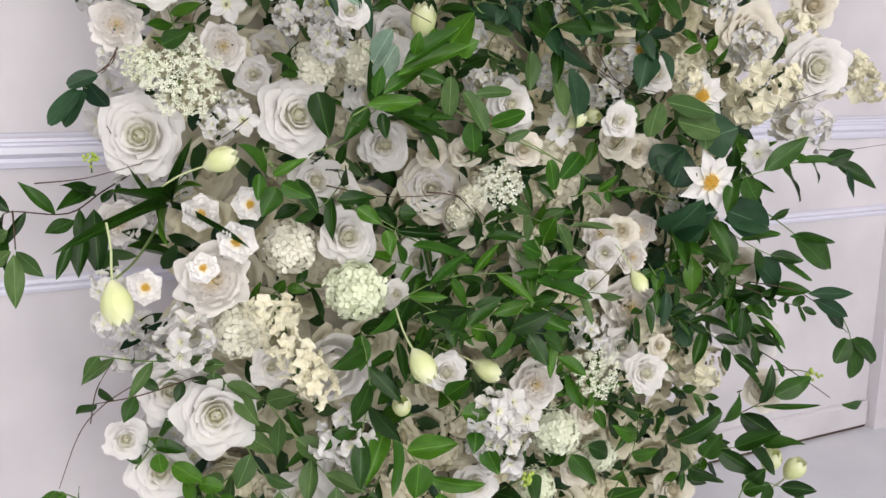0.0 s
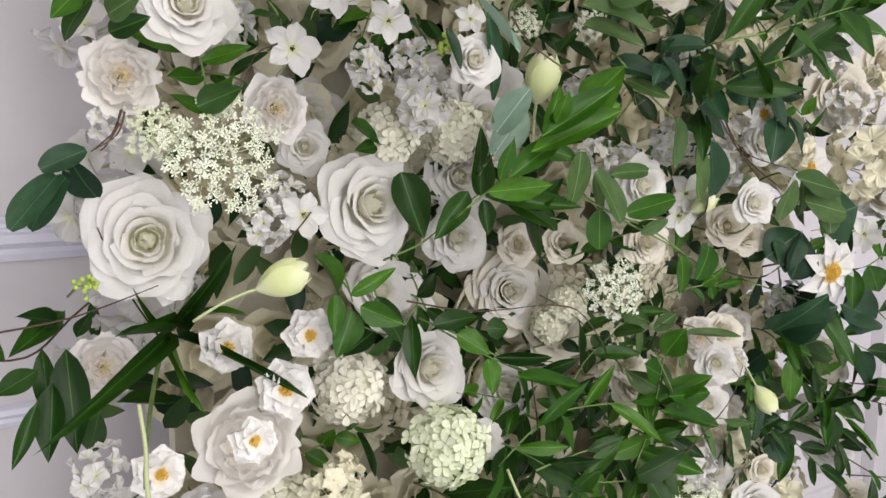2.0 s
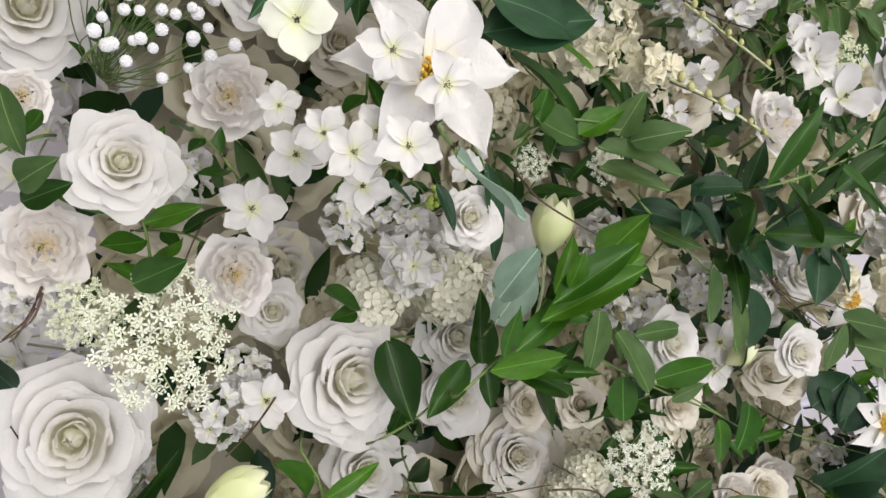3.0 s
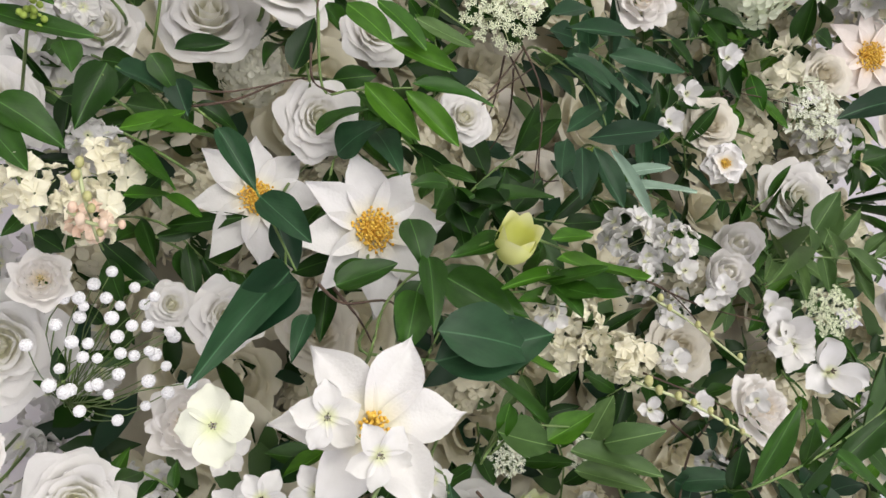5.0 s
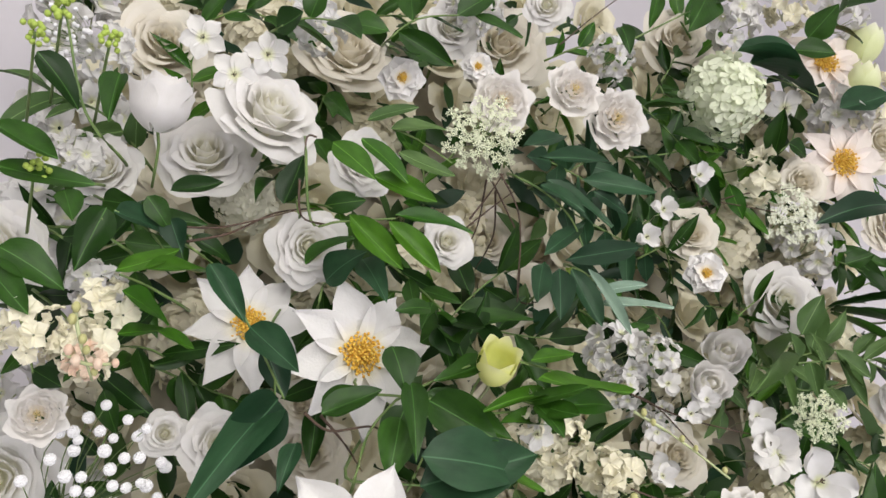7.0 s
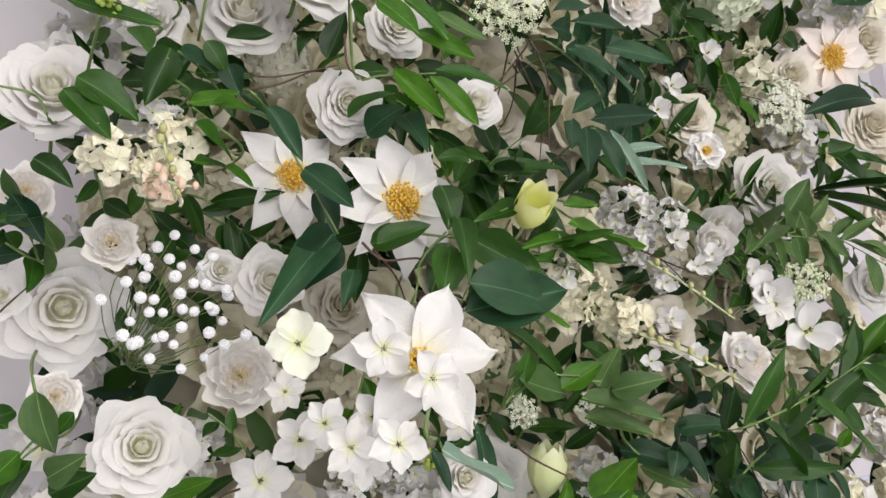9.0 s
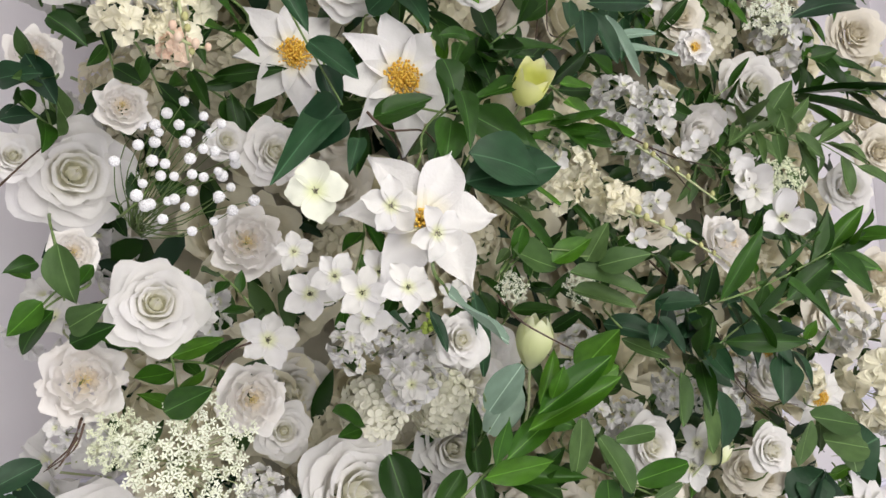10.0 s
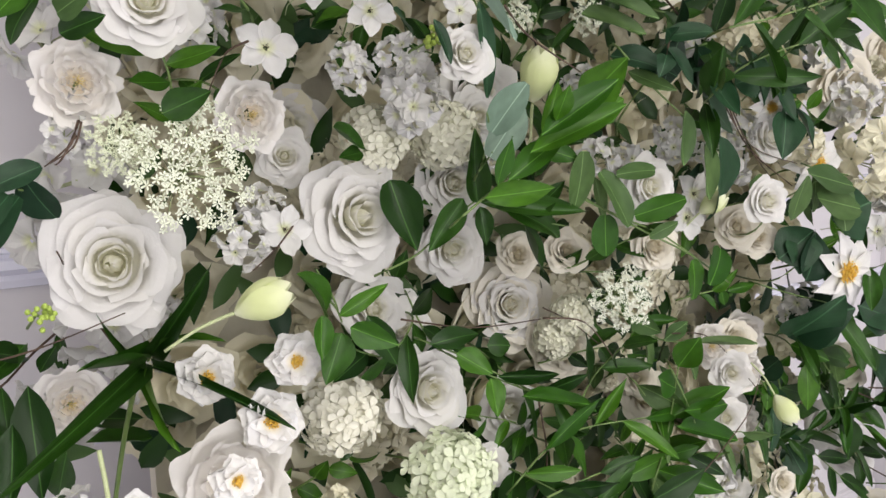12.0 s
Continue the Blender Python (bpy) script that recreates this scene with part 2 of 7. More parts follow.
# ---------------------------------------------------------------- petals; a bloom faces +z with radius 1
def cup_petal(rng, half, base, belly, rim, z0, z1, roll, ruffle, nu=12, nv=9):
    """A soft petal of a cupped bloom: out from the base to the belly, up to the rim, its margin rolled outwards."""
    p1, p2, k = rng.uniform(0, TAU), rng.uniform(0, TAU), rng.uniform(1.6, 2.8)
    peak, skew = rng.uniform(-0.25, 0.25), rng.uniform(-0.1, 0.1)

    def fn(u, v):
        tall = 1 - 0.13 * abs(u - peak) ** 2.6 + 0.035 * math.sin(k * 2.4 * u + p2)
        t = v * tall
        wide = half * (0.30 + 0.70 * math.sin(min(1, v * 1.25) * math.pi / 2)) * (1 - 0.16 * max(0, v - 0.75) / 0.25)
        s = min(1, t / 0.55)
        r = base + (belly - base) * math.sin(s * math.pi / 2)
        q = max(0, (t - 0.4) / 0.6)
        r += (rim - belly) * q * q * (3 - 2 * min(q, 1))
        z = z0 + (z1 - z0) * t ** 1.15
        e = max(0, v - 0.6) / 0.4
        r += roll * e * e * (1 + 0.5 * math.sin(k * u + p1)) + skew * u * t * belly
        z -= roll * 0.8 * e * e
        wave = ruffle * e * (math.sin(k * 2 * u + p1) + 0.6 * math.sin(5.1 * u + p2) + 0.5 * math.sin(9.3 * u + p1 + p2))
        crease = 0.012 * math.sin(7 * u + p2) * s
        a = wide * u
        r += wave + crease
        return (r * math.cos(a), r * math.sin(a), z + 0.7 * wave)

    return sheet(fn, nu, nv)


def open_petal(rng, length, width, rise, droop, tip, cup, ruffle, nu=4, nv=6, r0=0.06):
    """An open petal along +x. tip: 0 round, 1 pointed."""
    p1 = rng.uniform(0, TAU)
    tw = rng.uniform(-0.25, 0.25)

    def fn(u, v):
        s = min(1, 0.10 + 0.9 * v)
        w = width * math.sin(math.pi * s) ** (0.8 if s < 0.5 else 1.3)
        if tip < 0.5:
            w = width * math.sqrt(max(0, 1 - (2 * max(v, 0.18 + 0.32 * v) - 1.05) ** 2)) if v > 0.5 else width * (0.3 + 0.7 * math.sin(v * math.pi))
            w = max(w, 0.02)
        x = r0 + length * v * (1 - (0.10 * u * u if tip < 0.5 else 0))
        z = rise * v - droop * v * v + cup * u * u * w / width + tw * u * w * v
        z += ruffle * v * math.sin(4 * u + 5 * v + p1) - 0.04 * (1 - abs(u)) * width
        return (x, u * w, z)

    return sheet(fn, nu, nv)


def turn(a):
    return Matrix.Rotation(a, 4, "Z")


def stem_mesh(length, r, mat):
    rng = random.Random(int(length * 100))
    pts = [(0, 0, -0.05)] + [(rng.uniform(-0.1, 0.1), rng.uniform(-0.1, 0.1) - 0.12 * i * i * 0.2, -length * i / 4) for i in range(1, 5)]
    return mesh("stem", *tube(pts, r, r * 0.8), mat)


def thing(name, label, category, group=""):
    return tagged(new(name), label, category, group)


def cupped(name, label, category, group, rng, layers, mat, hearts=()):
    """A bloom of cupped petals. layers: count, half angle, belly, rim, base height, rim height, roll, ruffle."""
    ob = thing(name, label, category, group)
    for count, half, belly, rim, z0, z1, roll, ruf in layers:
        kinds = [mesh("petal", *cup_petal(rng, half, belly * 0.3, belly, rim, z0, z1, roll, ruf), mat) for _ in range(min(count, 3))]
        off = rng.uniform(0, TAU)
        for i in range(count):
            tilt = Matrix.Rotation(rng.uniform(-0.08, 0.08), 4, "X") @ Matrix.Rotation(rng.uniform(-0.08, 0.08), 4, "Y")
            part("petal", kinds[i % len(kinds)], ob, turn(off + TAU * i / count + rng.uniform(-0.2, 0.2)) @ tilt)
    for pname, geo, m, lab in hearts:
        part(pname, mesh(pname, *geo, m), ob, None, lab)
    part("stem", stem_mesh(2.2, 0.045, M_STEM), ob)
    return ob


def make_rose(seed, label, mat=None):
    rng = random.Random(seed)
    return cupped("rose", label, "artificial flower", "roses on the flower wall", rng, [
        (3, 1.5, 0.14, 0.04, -0.10, 0.43, 0.0, 0.010),
        (3, 1.6, 0.20, 0.17, -0.15, 0.46, 0.04, 0.008),
        (3, 1.5, 0.27, 0.27, -0.20, 0.46, 0.07, 0.012),
        (4, 1.25, 0.36, 0.39, -0.24, 0.43, 0.10, 0.016),
        (5, 1.05, 0.46, 0.53, -0.30, 0.37, 0.13, 0.022),
        (5, 1.05, 0.56, 0.69, -0.36, 0.26, 0.15, 0.030),
        (5, 1.05, 0.64, 0.84, -0.42, 0.10, 0.16, 0.040)], mat or M_ROSE, [("bud", moved(ball(0.06, rng, 0.15, 9, 7), Matrix.Translation((0, 0, 0.24)) @ Matrix.Diagonal((1, 0.7, 1.3, 1))), mat or M_ROSE, "")])


def make_cup_rose(seed, label):
    """A rose still half closed, taller than wide."""
    rng = random.Random(seed)
    return cupped("rose", label, "artificial flower", "roses on the flower wall", rng, [
        (2, 2.2, 0.20, 0.08, -0.3, 0.56, 0.0, 0.010),
        (3, 1.5, 0.36, 0.28, -0.5, 0.62, 0.03, 0.016),
        (4, 1.2, 0.55, 0.48, -0.7, 0.62, 0.05, 0.022),
        (5, 1.0, 0.74, 0.72, -0.8, 0.52, 0.10, 0.032)], M_ROSE, [("bud", moved(ball(0.12, rng, 0.1, 9, 7), Matrix.Translation((0, 0, 0.36)) @ Matrix.Diagonal((1, 0.7, 1.3, 1))), M_ROSE, "")])


def make_peony(seed, label, mat=None):
    rng = random.Random(seed)
    return cupped("peony", label, "artificial flower", "peonies on the flower wall", rng, [
        (4, 0.75, 0.18, 0.12, -0.05, 0.30, 0.02, 0.030),
        (5, 0.70, 0.32, 0.26, -0.10, 0.38, 0.04, 0.035),
        (6, 0.62, 0.48, 0.44, -0.16, 0.38, 0.06, 0.040),
        (6, 0.70, 0.64, 0.64, -0.24, 0.28, 0.09, 0.045),
        (6, 0.75, 0.74, 0.86, -0.34, 0.06, 0.10, 0.050)], mat or M_PEONY,
        [("stamen_tuft", stamens(rng, 14, 0.12, 0.30, 0.020, 0.008), M_PALEGOLD, "pale gold stamens")])


def stamens(rng, count, spread, height, tip_r, thick):
    out = []
    for i in range(count):
        a, r = i * 2.39996, spread * math.sqrt((i + 0.5) / count)
        h = height * (1 - 0.45 * (r / spread) ** 2) * rng.uniform(0.6, 1.25)
        r *= rng.uniform(0.85, 1.15)
        p = Vector((r * math.cos(a), r * math.sin(a), h))
        out.append(tube([(p.x * 0.35, p.y * 0.35, 0), p], thick, thick, 4))
        out.append(moved(ball(tip_r, None, 0, 5, 4), Matrix.Translation(p)))
    return join(out)


def flat_bloom(name, label, category, group, rng, rings, mat, hearts, stem=2.2):
    """An open bloom. rings: count, length, width, rise, droop, tip, cup, ruffle, height."""
    ob = thing(name, label, category, group)
    for count, length, width, rise, droop, tip, cup, ruf, h in rings:
        kinds = [mesh("petal", *open_petal(rng, length, width, rise, droop, tip, cup, ruf), mat) for _ in range(min(3, count))]
        off = rng.uniform(0, TAU)
        for i in range(count):
            part("petal", kinds[i % len(kinds)], ob, Matrix.Translation((0, 0, h + 0.012 * (i % 2))) @ turn(off + TAU * i / count + rng.uniform(-0.1, 0.1)) @ Matrix.Scale(rng.uniform(0.93, 1.05), 4))
    for pname, geo, m, lab in hearts:
        part(pname, mesh(pname, *geo, m), ob, None, lab)
    part("stem", stem_mesh(stem, 0.035 if stem < 3 else 0.022, M_STEM if stem < 3 else M_PALE), ob)
    return ob


def make_camellia(seed, label):
    rng = random.Random(seed)
    return flat_bloom("camellia", label, "artificial flower", "camellias on the flower wall", rng,
                      [(6, 0.92, 0.46, 0.25, 0.30, 0, 0.20, 0.10, -0.1), (6, 0.74, 0.40, 0.42, 0.28, 0, 0.24, 0.10, -0.04),
                       (4, 0.46, 0.26, 0.42, 0.10, 0, 0.2, 0.05, 0.0)], M_CAM,
                      [("stamen_tuft", stamens(rng, 34, 0.20, 0.30, 0.034, 0.010), M_YELLOW, "yellow stamens")])


def make_star(seed, label, mat=None):
    rng = random.Random(seed)
    return flat_bloom("star_flower", label, "artificial flower", "star-shaped flowers on the flower wall", rng,
                      [(8, 0.96, 0.27, 0.16, 0.22, 1, 0.13, 0.05, 0.0)], mat or M_STAR,
                      [("stamen_tuft", stamens(rng, 120, 0.27, 0.19, 0.021, 0.006), M_YELLOW, "golden yellow stamens"),
                       ("disc", moved(ball(0.2, None, 0, 10, 6), Matrix.Diagonal((1, 1, 0.35, 1))), M_YELLOW, "")])


def make_lily(seed, label):
    """Six long pointed petals, the first to the right, and a small yellow heart."""
    rng = random.Random(seed)
    ob = thing("lily", label, "artificial flower", "star-shaped flowers on the flower wall")
    for i in range(6):
        petal = open_petal(rng, 1.0, 0.29, 0.34 + 0.1 * (i % 2), 0.36, 1, 0.16, 0.06, 6, 9)
        part("petal", mesh("petal", *petal, M_STAR), ob, Matrix.Translation((0, 0, 0.02 * (i % 2))) @ turn(0.06 + 1.02 * i + rng.uniform(-0.06, 0.06)))
    part("stamen_tuft", mesh("stamen_tuft", *stamens(rng, 34, 0.15, 0.22, 0.024, 0.008), M_YELLOW), ob, None, "yellow stamens")
    part("stem", stem_mesh(2.2, 0.035, M_STEM), ob)
    return ob


def make_floret(seed, label, count=5, mat=None):
    rng = random.Random(seed)
    return flat_bloom("orchid_blossom", label, "artificial flower", "single white blossoms", rng,
                      [(count, 0.92, 0.37 if count == 5 else 0.50, 0.30, 0.24, 0, 0.16, 0.07, 0.0)], mat or M_FLORET,
                      [("stamen_tuft", stamens(rng, 9, 0.11, 0.20, 0.020, 0.007), M_DARK, "dark anthers")], 4.5)


def make_bell(seed, label):
    rng = random.Random(seed)
    return flat_bloom("bell_flower", label, "artificial flower", "white bell flowers", rng,
                      [(3, 0.95, 0.46, 0.75, 0.25, 0, 0.22, 0.10, -0.2), (2, 0.8, 0.42, 1.1, 0.1, 0, 0.3, 0.10, -0.2)], M_FLORET,
                      [("stamen_tuft", stamens(rng, 6, 0.08, 0.25, 0.03, 0.010), M_DARK, "dark anthers")], 4.5)


def make_tulip(seed, label, wide=0.25, mat=None):
    """Along +z from the stem; radius 1 is half its length."""
    rng = random.Random(seed)
    ob = thing("tulip", label, "artificial flower", "tulips on the flower wall")
    for ring, (half, rt, ht) in enumerate(((1.0, 0.47, 0.92), (0.95, 0.55, 0.86))):
        for i in range(3):
            ph = rng.uniform(0.9, 1.1)

            def fn(u, v, half=half, rt=rt, ht=ht, ph=ph):
                vv = v * (1 - 0.28 * abs(u) ** 2.2)
                r = rt * (0.15 + 1.0 * math.sin(min(vv * 1.05, 1) * math.pi * 0.78) ** 0.8) * (1 if vv < 0.7 else 1 - wide * ((vv - 0.7) / 0.3) ** 2)
                a = half * u * (0.6 + 0.5 * math.sin(vv * math.pi)) * ph
                return (r * math.cos(a), r * math.sin(a), -0.95 + (ht + 0.95) * vv)

            part("petal", mesh("petal", *sheet(fn, 6, 8), mat or M_TULIP), ob, turn(TAU * i / 3 + ring * 1.05 + rng.uniform(-0.1, 0.1)))
    pts = [(0, 0, -0.93), (0.05, 0, -1.4), (0.15, 0.1, -2.2), (0.1, 0.3, -3.2)]
    part("stem", mesh("stem", *tube(smooth_path(pts, 3), 0.060, 0.052), M_PALE), ob, None, "pale green stem")
    return ob


def quad_floret(rng, count, r, w):
    out = []
    for i in range(count):
        a = TAU * i / count + rng.uniform(-0.15, 0.15)
        c = rng.uniform(0.05, 0.3) * r
        pts = [(0.05 * r, 0, 0), (0.34 * r, 0.72 * w, 0.1 * r), (0.68 * r, w, c), (0.93 * r, 0.6 * w, c * 0.9), (r * 1.03, 0, c * 0.5), (0.93 * r, -0.6 * w, c * 0.7), (0.68 * r, -w, c), (0.34 * r, -0.72 * w, 0.1 * r), (0.6 * r, 0, 0.0)]
        v = [turn(a) @ Vector(p) for p in pts]
        out.append((v, [(0, 1, 8), (1, 2, 8), (2, 3, 8), (3, 4, 8), (4, 5, 8), (5, 6, 8), (6, 7, 8), (7, 0, 8)]))
    return join(out)


def facing(d, spin=0.0):
    """Turns +z to the direction d."""
    return Vector(d).to_track_quat("Z", "Y").to_matrix().to_4x4() @ turn(spin)


def make_hydrangea(seed, label, mat, count=95, size=0.25):
    rng = random.Random(seed)
    ob = thing("hydrangea", label, "artificial flower", "hydrangea heads on the flower wall")
    out = []
    for i in range(count):
        z = 1 - 1.45 * (i + 0.5) / count
        a = i * 2.39996
        q = math.sqrt(max(0, 1 - z * z))
        d = Vector((q * math.cos(a), q * math.sin(a), z))
        d2 = (d + Vector((rng.uniform(-0.4, 0.4), rng.uniform(-0.4, 0.4), rng.uniform(-0.4, 0.4)))).normalized()
        out.append(moved(quad_floret(rng, 4, size * rng.uniform(0.8, 1.15), size * 0.42), Matrix.Translation(d * rng.uniform(0.76, 0.98)) @ facing(d2, rng.uniform(0, 6))))
    part("flower_head", mesh("flower_head", *join(out), mat), ob)["kind"] = "stuff"
    part("core", mesh("core", *ball(0.68, rng, 0.06, 12, 8), mat), ob)
    part("stem", stem_mesh(2.2, 0.04, M_STEM), ob)
    return ob


def make_cluster(seed, label, mat, count=11, size=0.48):
    """A loose truss of five-petalled blossoms, each a part."""
    rng = random.Random(seed)
    ob = thing("blossom_truss", label, "artificial flower", "blossom trusses on the flower wall")
    kinds = []
    for _ in range(3):
        kinds.append(mesh("blossom", *join([moved(open_petal(rng, 0.92, 0.44, 0.45, 0.3, 0, 0.22, 0.12, 4, 4), turn(TAU * i / 5 + rng.uniform(-0.1, 0.1))) for i in range(5)]), mat))
    for i in range(count):
        z = 1 - 1.15 * (i + 0.5) / count
        a = i * 2.39996 + rng.uniform(-0.3, 0.3)
        q = math.sqrt(max(0, 1 - z * z))
        d = Vector((q * math.cos(a), q * math.sin(a), z * 0.8))
        m = Matrix.Translation(d * rng.uniform(0.6, 0.85)) @ facing((d + Vector((rng.uniform(-0.8, 0.8), rng.uniform(-0.8, 0.8), rng.uniform(-0.2, 0.5)))).normalized(), rng.uniform(0, 6)) @ Matrix.Scale(size * rng.uniform(0.7, 1.2), 4)
        part("blossom", kinds[i % 3], ob, m)
    rays = [tube([(0, 0, -0.9), (0.3 * math.cos(i), 0.3 * math.sin(i), -0.3), (0.6 * math.cos(i), 0.6 * math.sin(i), 0.3)], 0.025, 0.015, 4) for i in range(7)]
    part("stalk_frame", mesh("stalk_frame", *join(rays), M_PALE), ob)
    return ob


def make_lace(seed, label):
    """A lace umbel: rays that end in small flat clusters of star florets."""
    rng = random.Random(seed)
    ob = thing("lace_flower", label, "artificial flower", "lace umbels on the flower wall")
    stars, rays = [], []
    for i in range(30):
        a, r = i * 2.39996, 0.92 * math.sqrt((i + 0.5) / 30)
        top = Vector((r * math.cos(a), r * math.sin(a), 0.35 * (1 - r * r) + rng.uniform(-0.22, 0.22)))
        rays.append(tube([(0, 0, -0.75), (top.x * 0.45, top.y * 0.45, -0.35), top], 0.014, 0.008, 4))
        for k in range(7):
            b, q = k * 2.39996 + i, 0.15 * math.sqrt((k + 0.3) / 7)
            p = top + Vector((q * math.cos(b), q * math.sin(b), 0.07 + rng.uniform(-0.03, 0.04)))
            rays.append(tube([top, p], 0.006, 0.005, 3))
            d = (Vector((p.x * 0.5, p.y * 0.5, 1)) + Vector((rng.uniform(-0.5, 0.5), rng.uniform(-0.5, 0.5), 0))).normalized()
            stars.append(moved(quad_floret(rng, 5, rng.uniform(0.050, 0.085), 0.017), Matrix.Translation(p) @ facing(d, rng.uniform(0, 6))))
    part("flower_head", mesh("flower_head", *join(stars), M_UMB), ob)["kind"] = "stuff"
    part("ray_frame", mesh("ray_frame", *join(rays), M_PALE), ob, None, "pale green rays")
    part("stem", stem_mesh(2.0, 0.03, M_STEM), ob)
    return ob


def make_gyps(seed, label):
    """A spray of white fluffy balls on thin stalks."""
    rng = random.Random(seed)
    ob = thing("baby_breath", label, "artificial flower", "baby's breath sprays")
    kinds = []
    for _ in range(2):
        tips = []
        for i in range(46):
            z = 1 - 2 * (i + 0.5) / 46
            q = math.sqrt(1 - z * z)
            d = Vector((q * math.cos(i * 2.4), q * math.sin(i * 2.4), z))
            tips.append(moved(ball(0.34, rng, 0.1, 5, 4), Matrix.Translation(d * 0.72)))
        kinds.append(mesh("fluff_ball", *join(tips + [ball(0.75)]), M_BALL))
    stalks = []
    for i in range(44):
        a, r = i * 2.39996 + rng.uniform(-0.5, 0.5), math.sqrt((i + 0.5) / 44) * rng.uniform(0.85, 1.1)
        p = Vector((r * math.cos(a) * 1.0, r * math.sin(a), rng.uniform(-0.1, 0.35)))
        part("fluff_ball", kinds[i % 2], ob, Matrix.Translation(p) @ Matrix.Scale(rng.uniform(0.068, 0.094), 4))
        stalks.append(tube(smooth_path([(0.3 * rng.random(), -1.0, -1.6), (p.x * 0.7 + rng.uniform(-0.15, 0.15), p.y * 0.6 - 0.5, -0.8), p], 3), 0.011, 0.008, 4))
    part("stalk_frame", mesh("stalk_frame", *join(stalks), M_STEM), ob)
    return ob


def make_filler(seed, label, mat):
    """A full bloom deep in the arrangement."""
    rng = random.Random(seed)
    ob = thing("filler_bloom", label, "artificial flower", "filler blooms at the back")
    out = []
    for count, half, belly, rim, z0, z1, roll, ruf in [(3, 1.5, 0.16, 0.08, -0.1, 0.4, 0.02, 0.02), (3, 1.4, 0.34, 0.32, -0.2, 0.42, 0.06, 0.03), (4, 1.2, 0.50, 0.54, -0.3, 0.34, 0.10, 0.04), (5, 1.0, 0.66, 0.80, -0.38, 0.16, 0.14, 0.05)]:
        for i in range(count):
            out.append(moved(cup_petal(rng, half, belly * 0.3, belly, rim, z0, z1, roll, ruf, 7, 6), turn(TAU * i / count + rng.uniform(0, 0.4) + rim * 3) @ Matrix.Rotation(rng.uniform(-0.12, 0.12), 4, "Y")))
    part("flower_head", mesh("flower_head", *join(out), mat), ob)
    part("stem", stem_mesh(1.0, 0.05, M_STEM), ob)
    return ob


# ---------------------------------------------------------------- leaves and sprays
def leaf_mesh(kind, seed, across=4, along=0):
    rng = random.Random(seed)
    bend, side, fold = rng.uniform(-0.25, 0.45), rng.uniform(-0.2, 0.2), rng.uniform(0.1, 0.4)
    ph = rng.uniform(0, 6)

    def fn(u, v):
        if kind == "lance":
            w = math.sin(math.pi * v ** 0.85) ** 0.9
        elif kind == "oval":
            w = math.sin(math.pi * (0.04 + 0.94 * v) ** 0.95) ** 0.55
        elif kind == "blade":
            w = (1 - v) ** 0.45 * min(1, 0.45 + v * 2.2)
        else:
            w = math.sin(math.pi * v ** 0.68) ** 0.8 * (1 - 0.25 * max(0, v - 0.7))
        if kind == "ovate" and abs(u) > 0.99:
            w *= 1 + 0.035 * math.sin(v * 75)
        w = max(w, 0.015)
        z = bend * (v - v * v) * 0.9 - bend * 0.25 * v + fold * abs(u) * w * 0.35 + 0.025 * math.sin(7 * v + ph) * u
        return (0.5 * u * w + side * v * (1 - v), v, z)

    return sheet(fn, across, along or (14 if kind == "ovate" else 8))


LEAVES = {}


def leaf_data(kind, tone, i):
    key = (kind, tone, i)
    if key not in LEAVES:
        LEAVES[key] = mesh("leaf", *leaf_mesh(kind, hash_of(kind) * 7 + i), LEAF_MATS[tone])
    return LEAVES[key]


def hash_of(text):
    return sum((i + 1) * ord(c) for i, c in enumerate(text))


NAMES = {"d": "dark green glossy", "m": "fresh green", "b": "blue-green", "g": "grey-green", "s": "pale silver-green"}
KINDS = {"lance": "willow", "oval": "eucalyptus", "ovate": "broad-leaved", "blade": "strap-leaved"}


def put_leaf(ob, kind, tone, a, b, width, rng, twist=0.5):
    """A leaf from a to b (in the thing's own space), its face turned mostly out of the arrangement."""
    a, b = Vector(a), Vector(b)
    d = b - a
    y = d.normalized()
    out = Vector((rng.uniform(-twist, twist) - 0.25, -1, 0.35 + rng.uniform(-twist, twist)))
    z = (out - out.dot(y) * y).normalized()
    x = y.cross(z)
    m = Matrix((x, y, z)).transposed().to_4x4()
    m.translation = a
    wide = width / d.length
    return part("leaf", leaf_data(kind, tone, rng.randrange(5)), ob, m @ Matrix.Diagonal((wide * d.length, d.length, d.length, 1)))


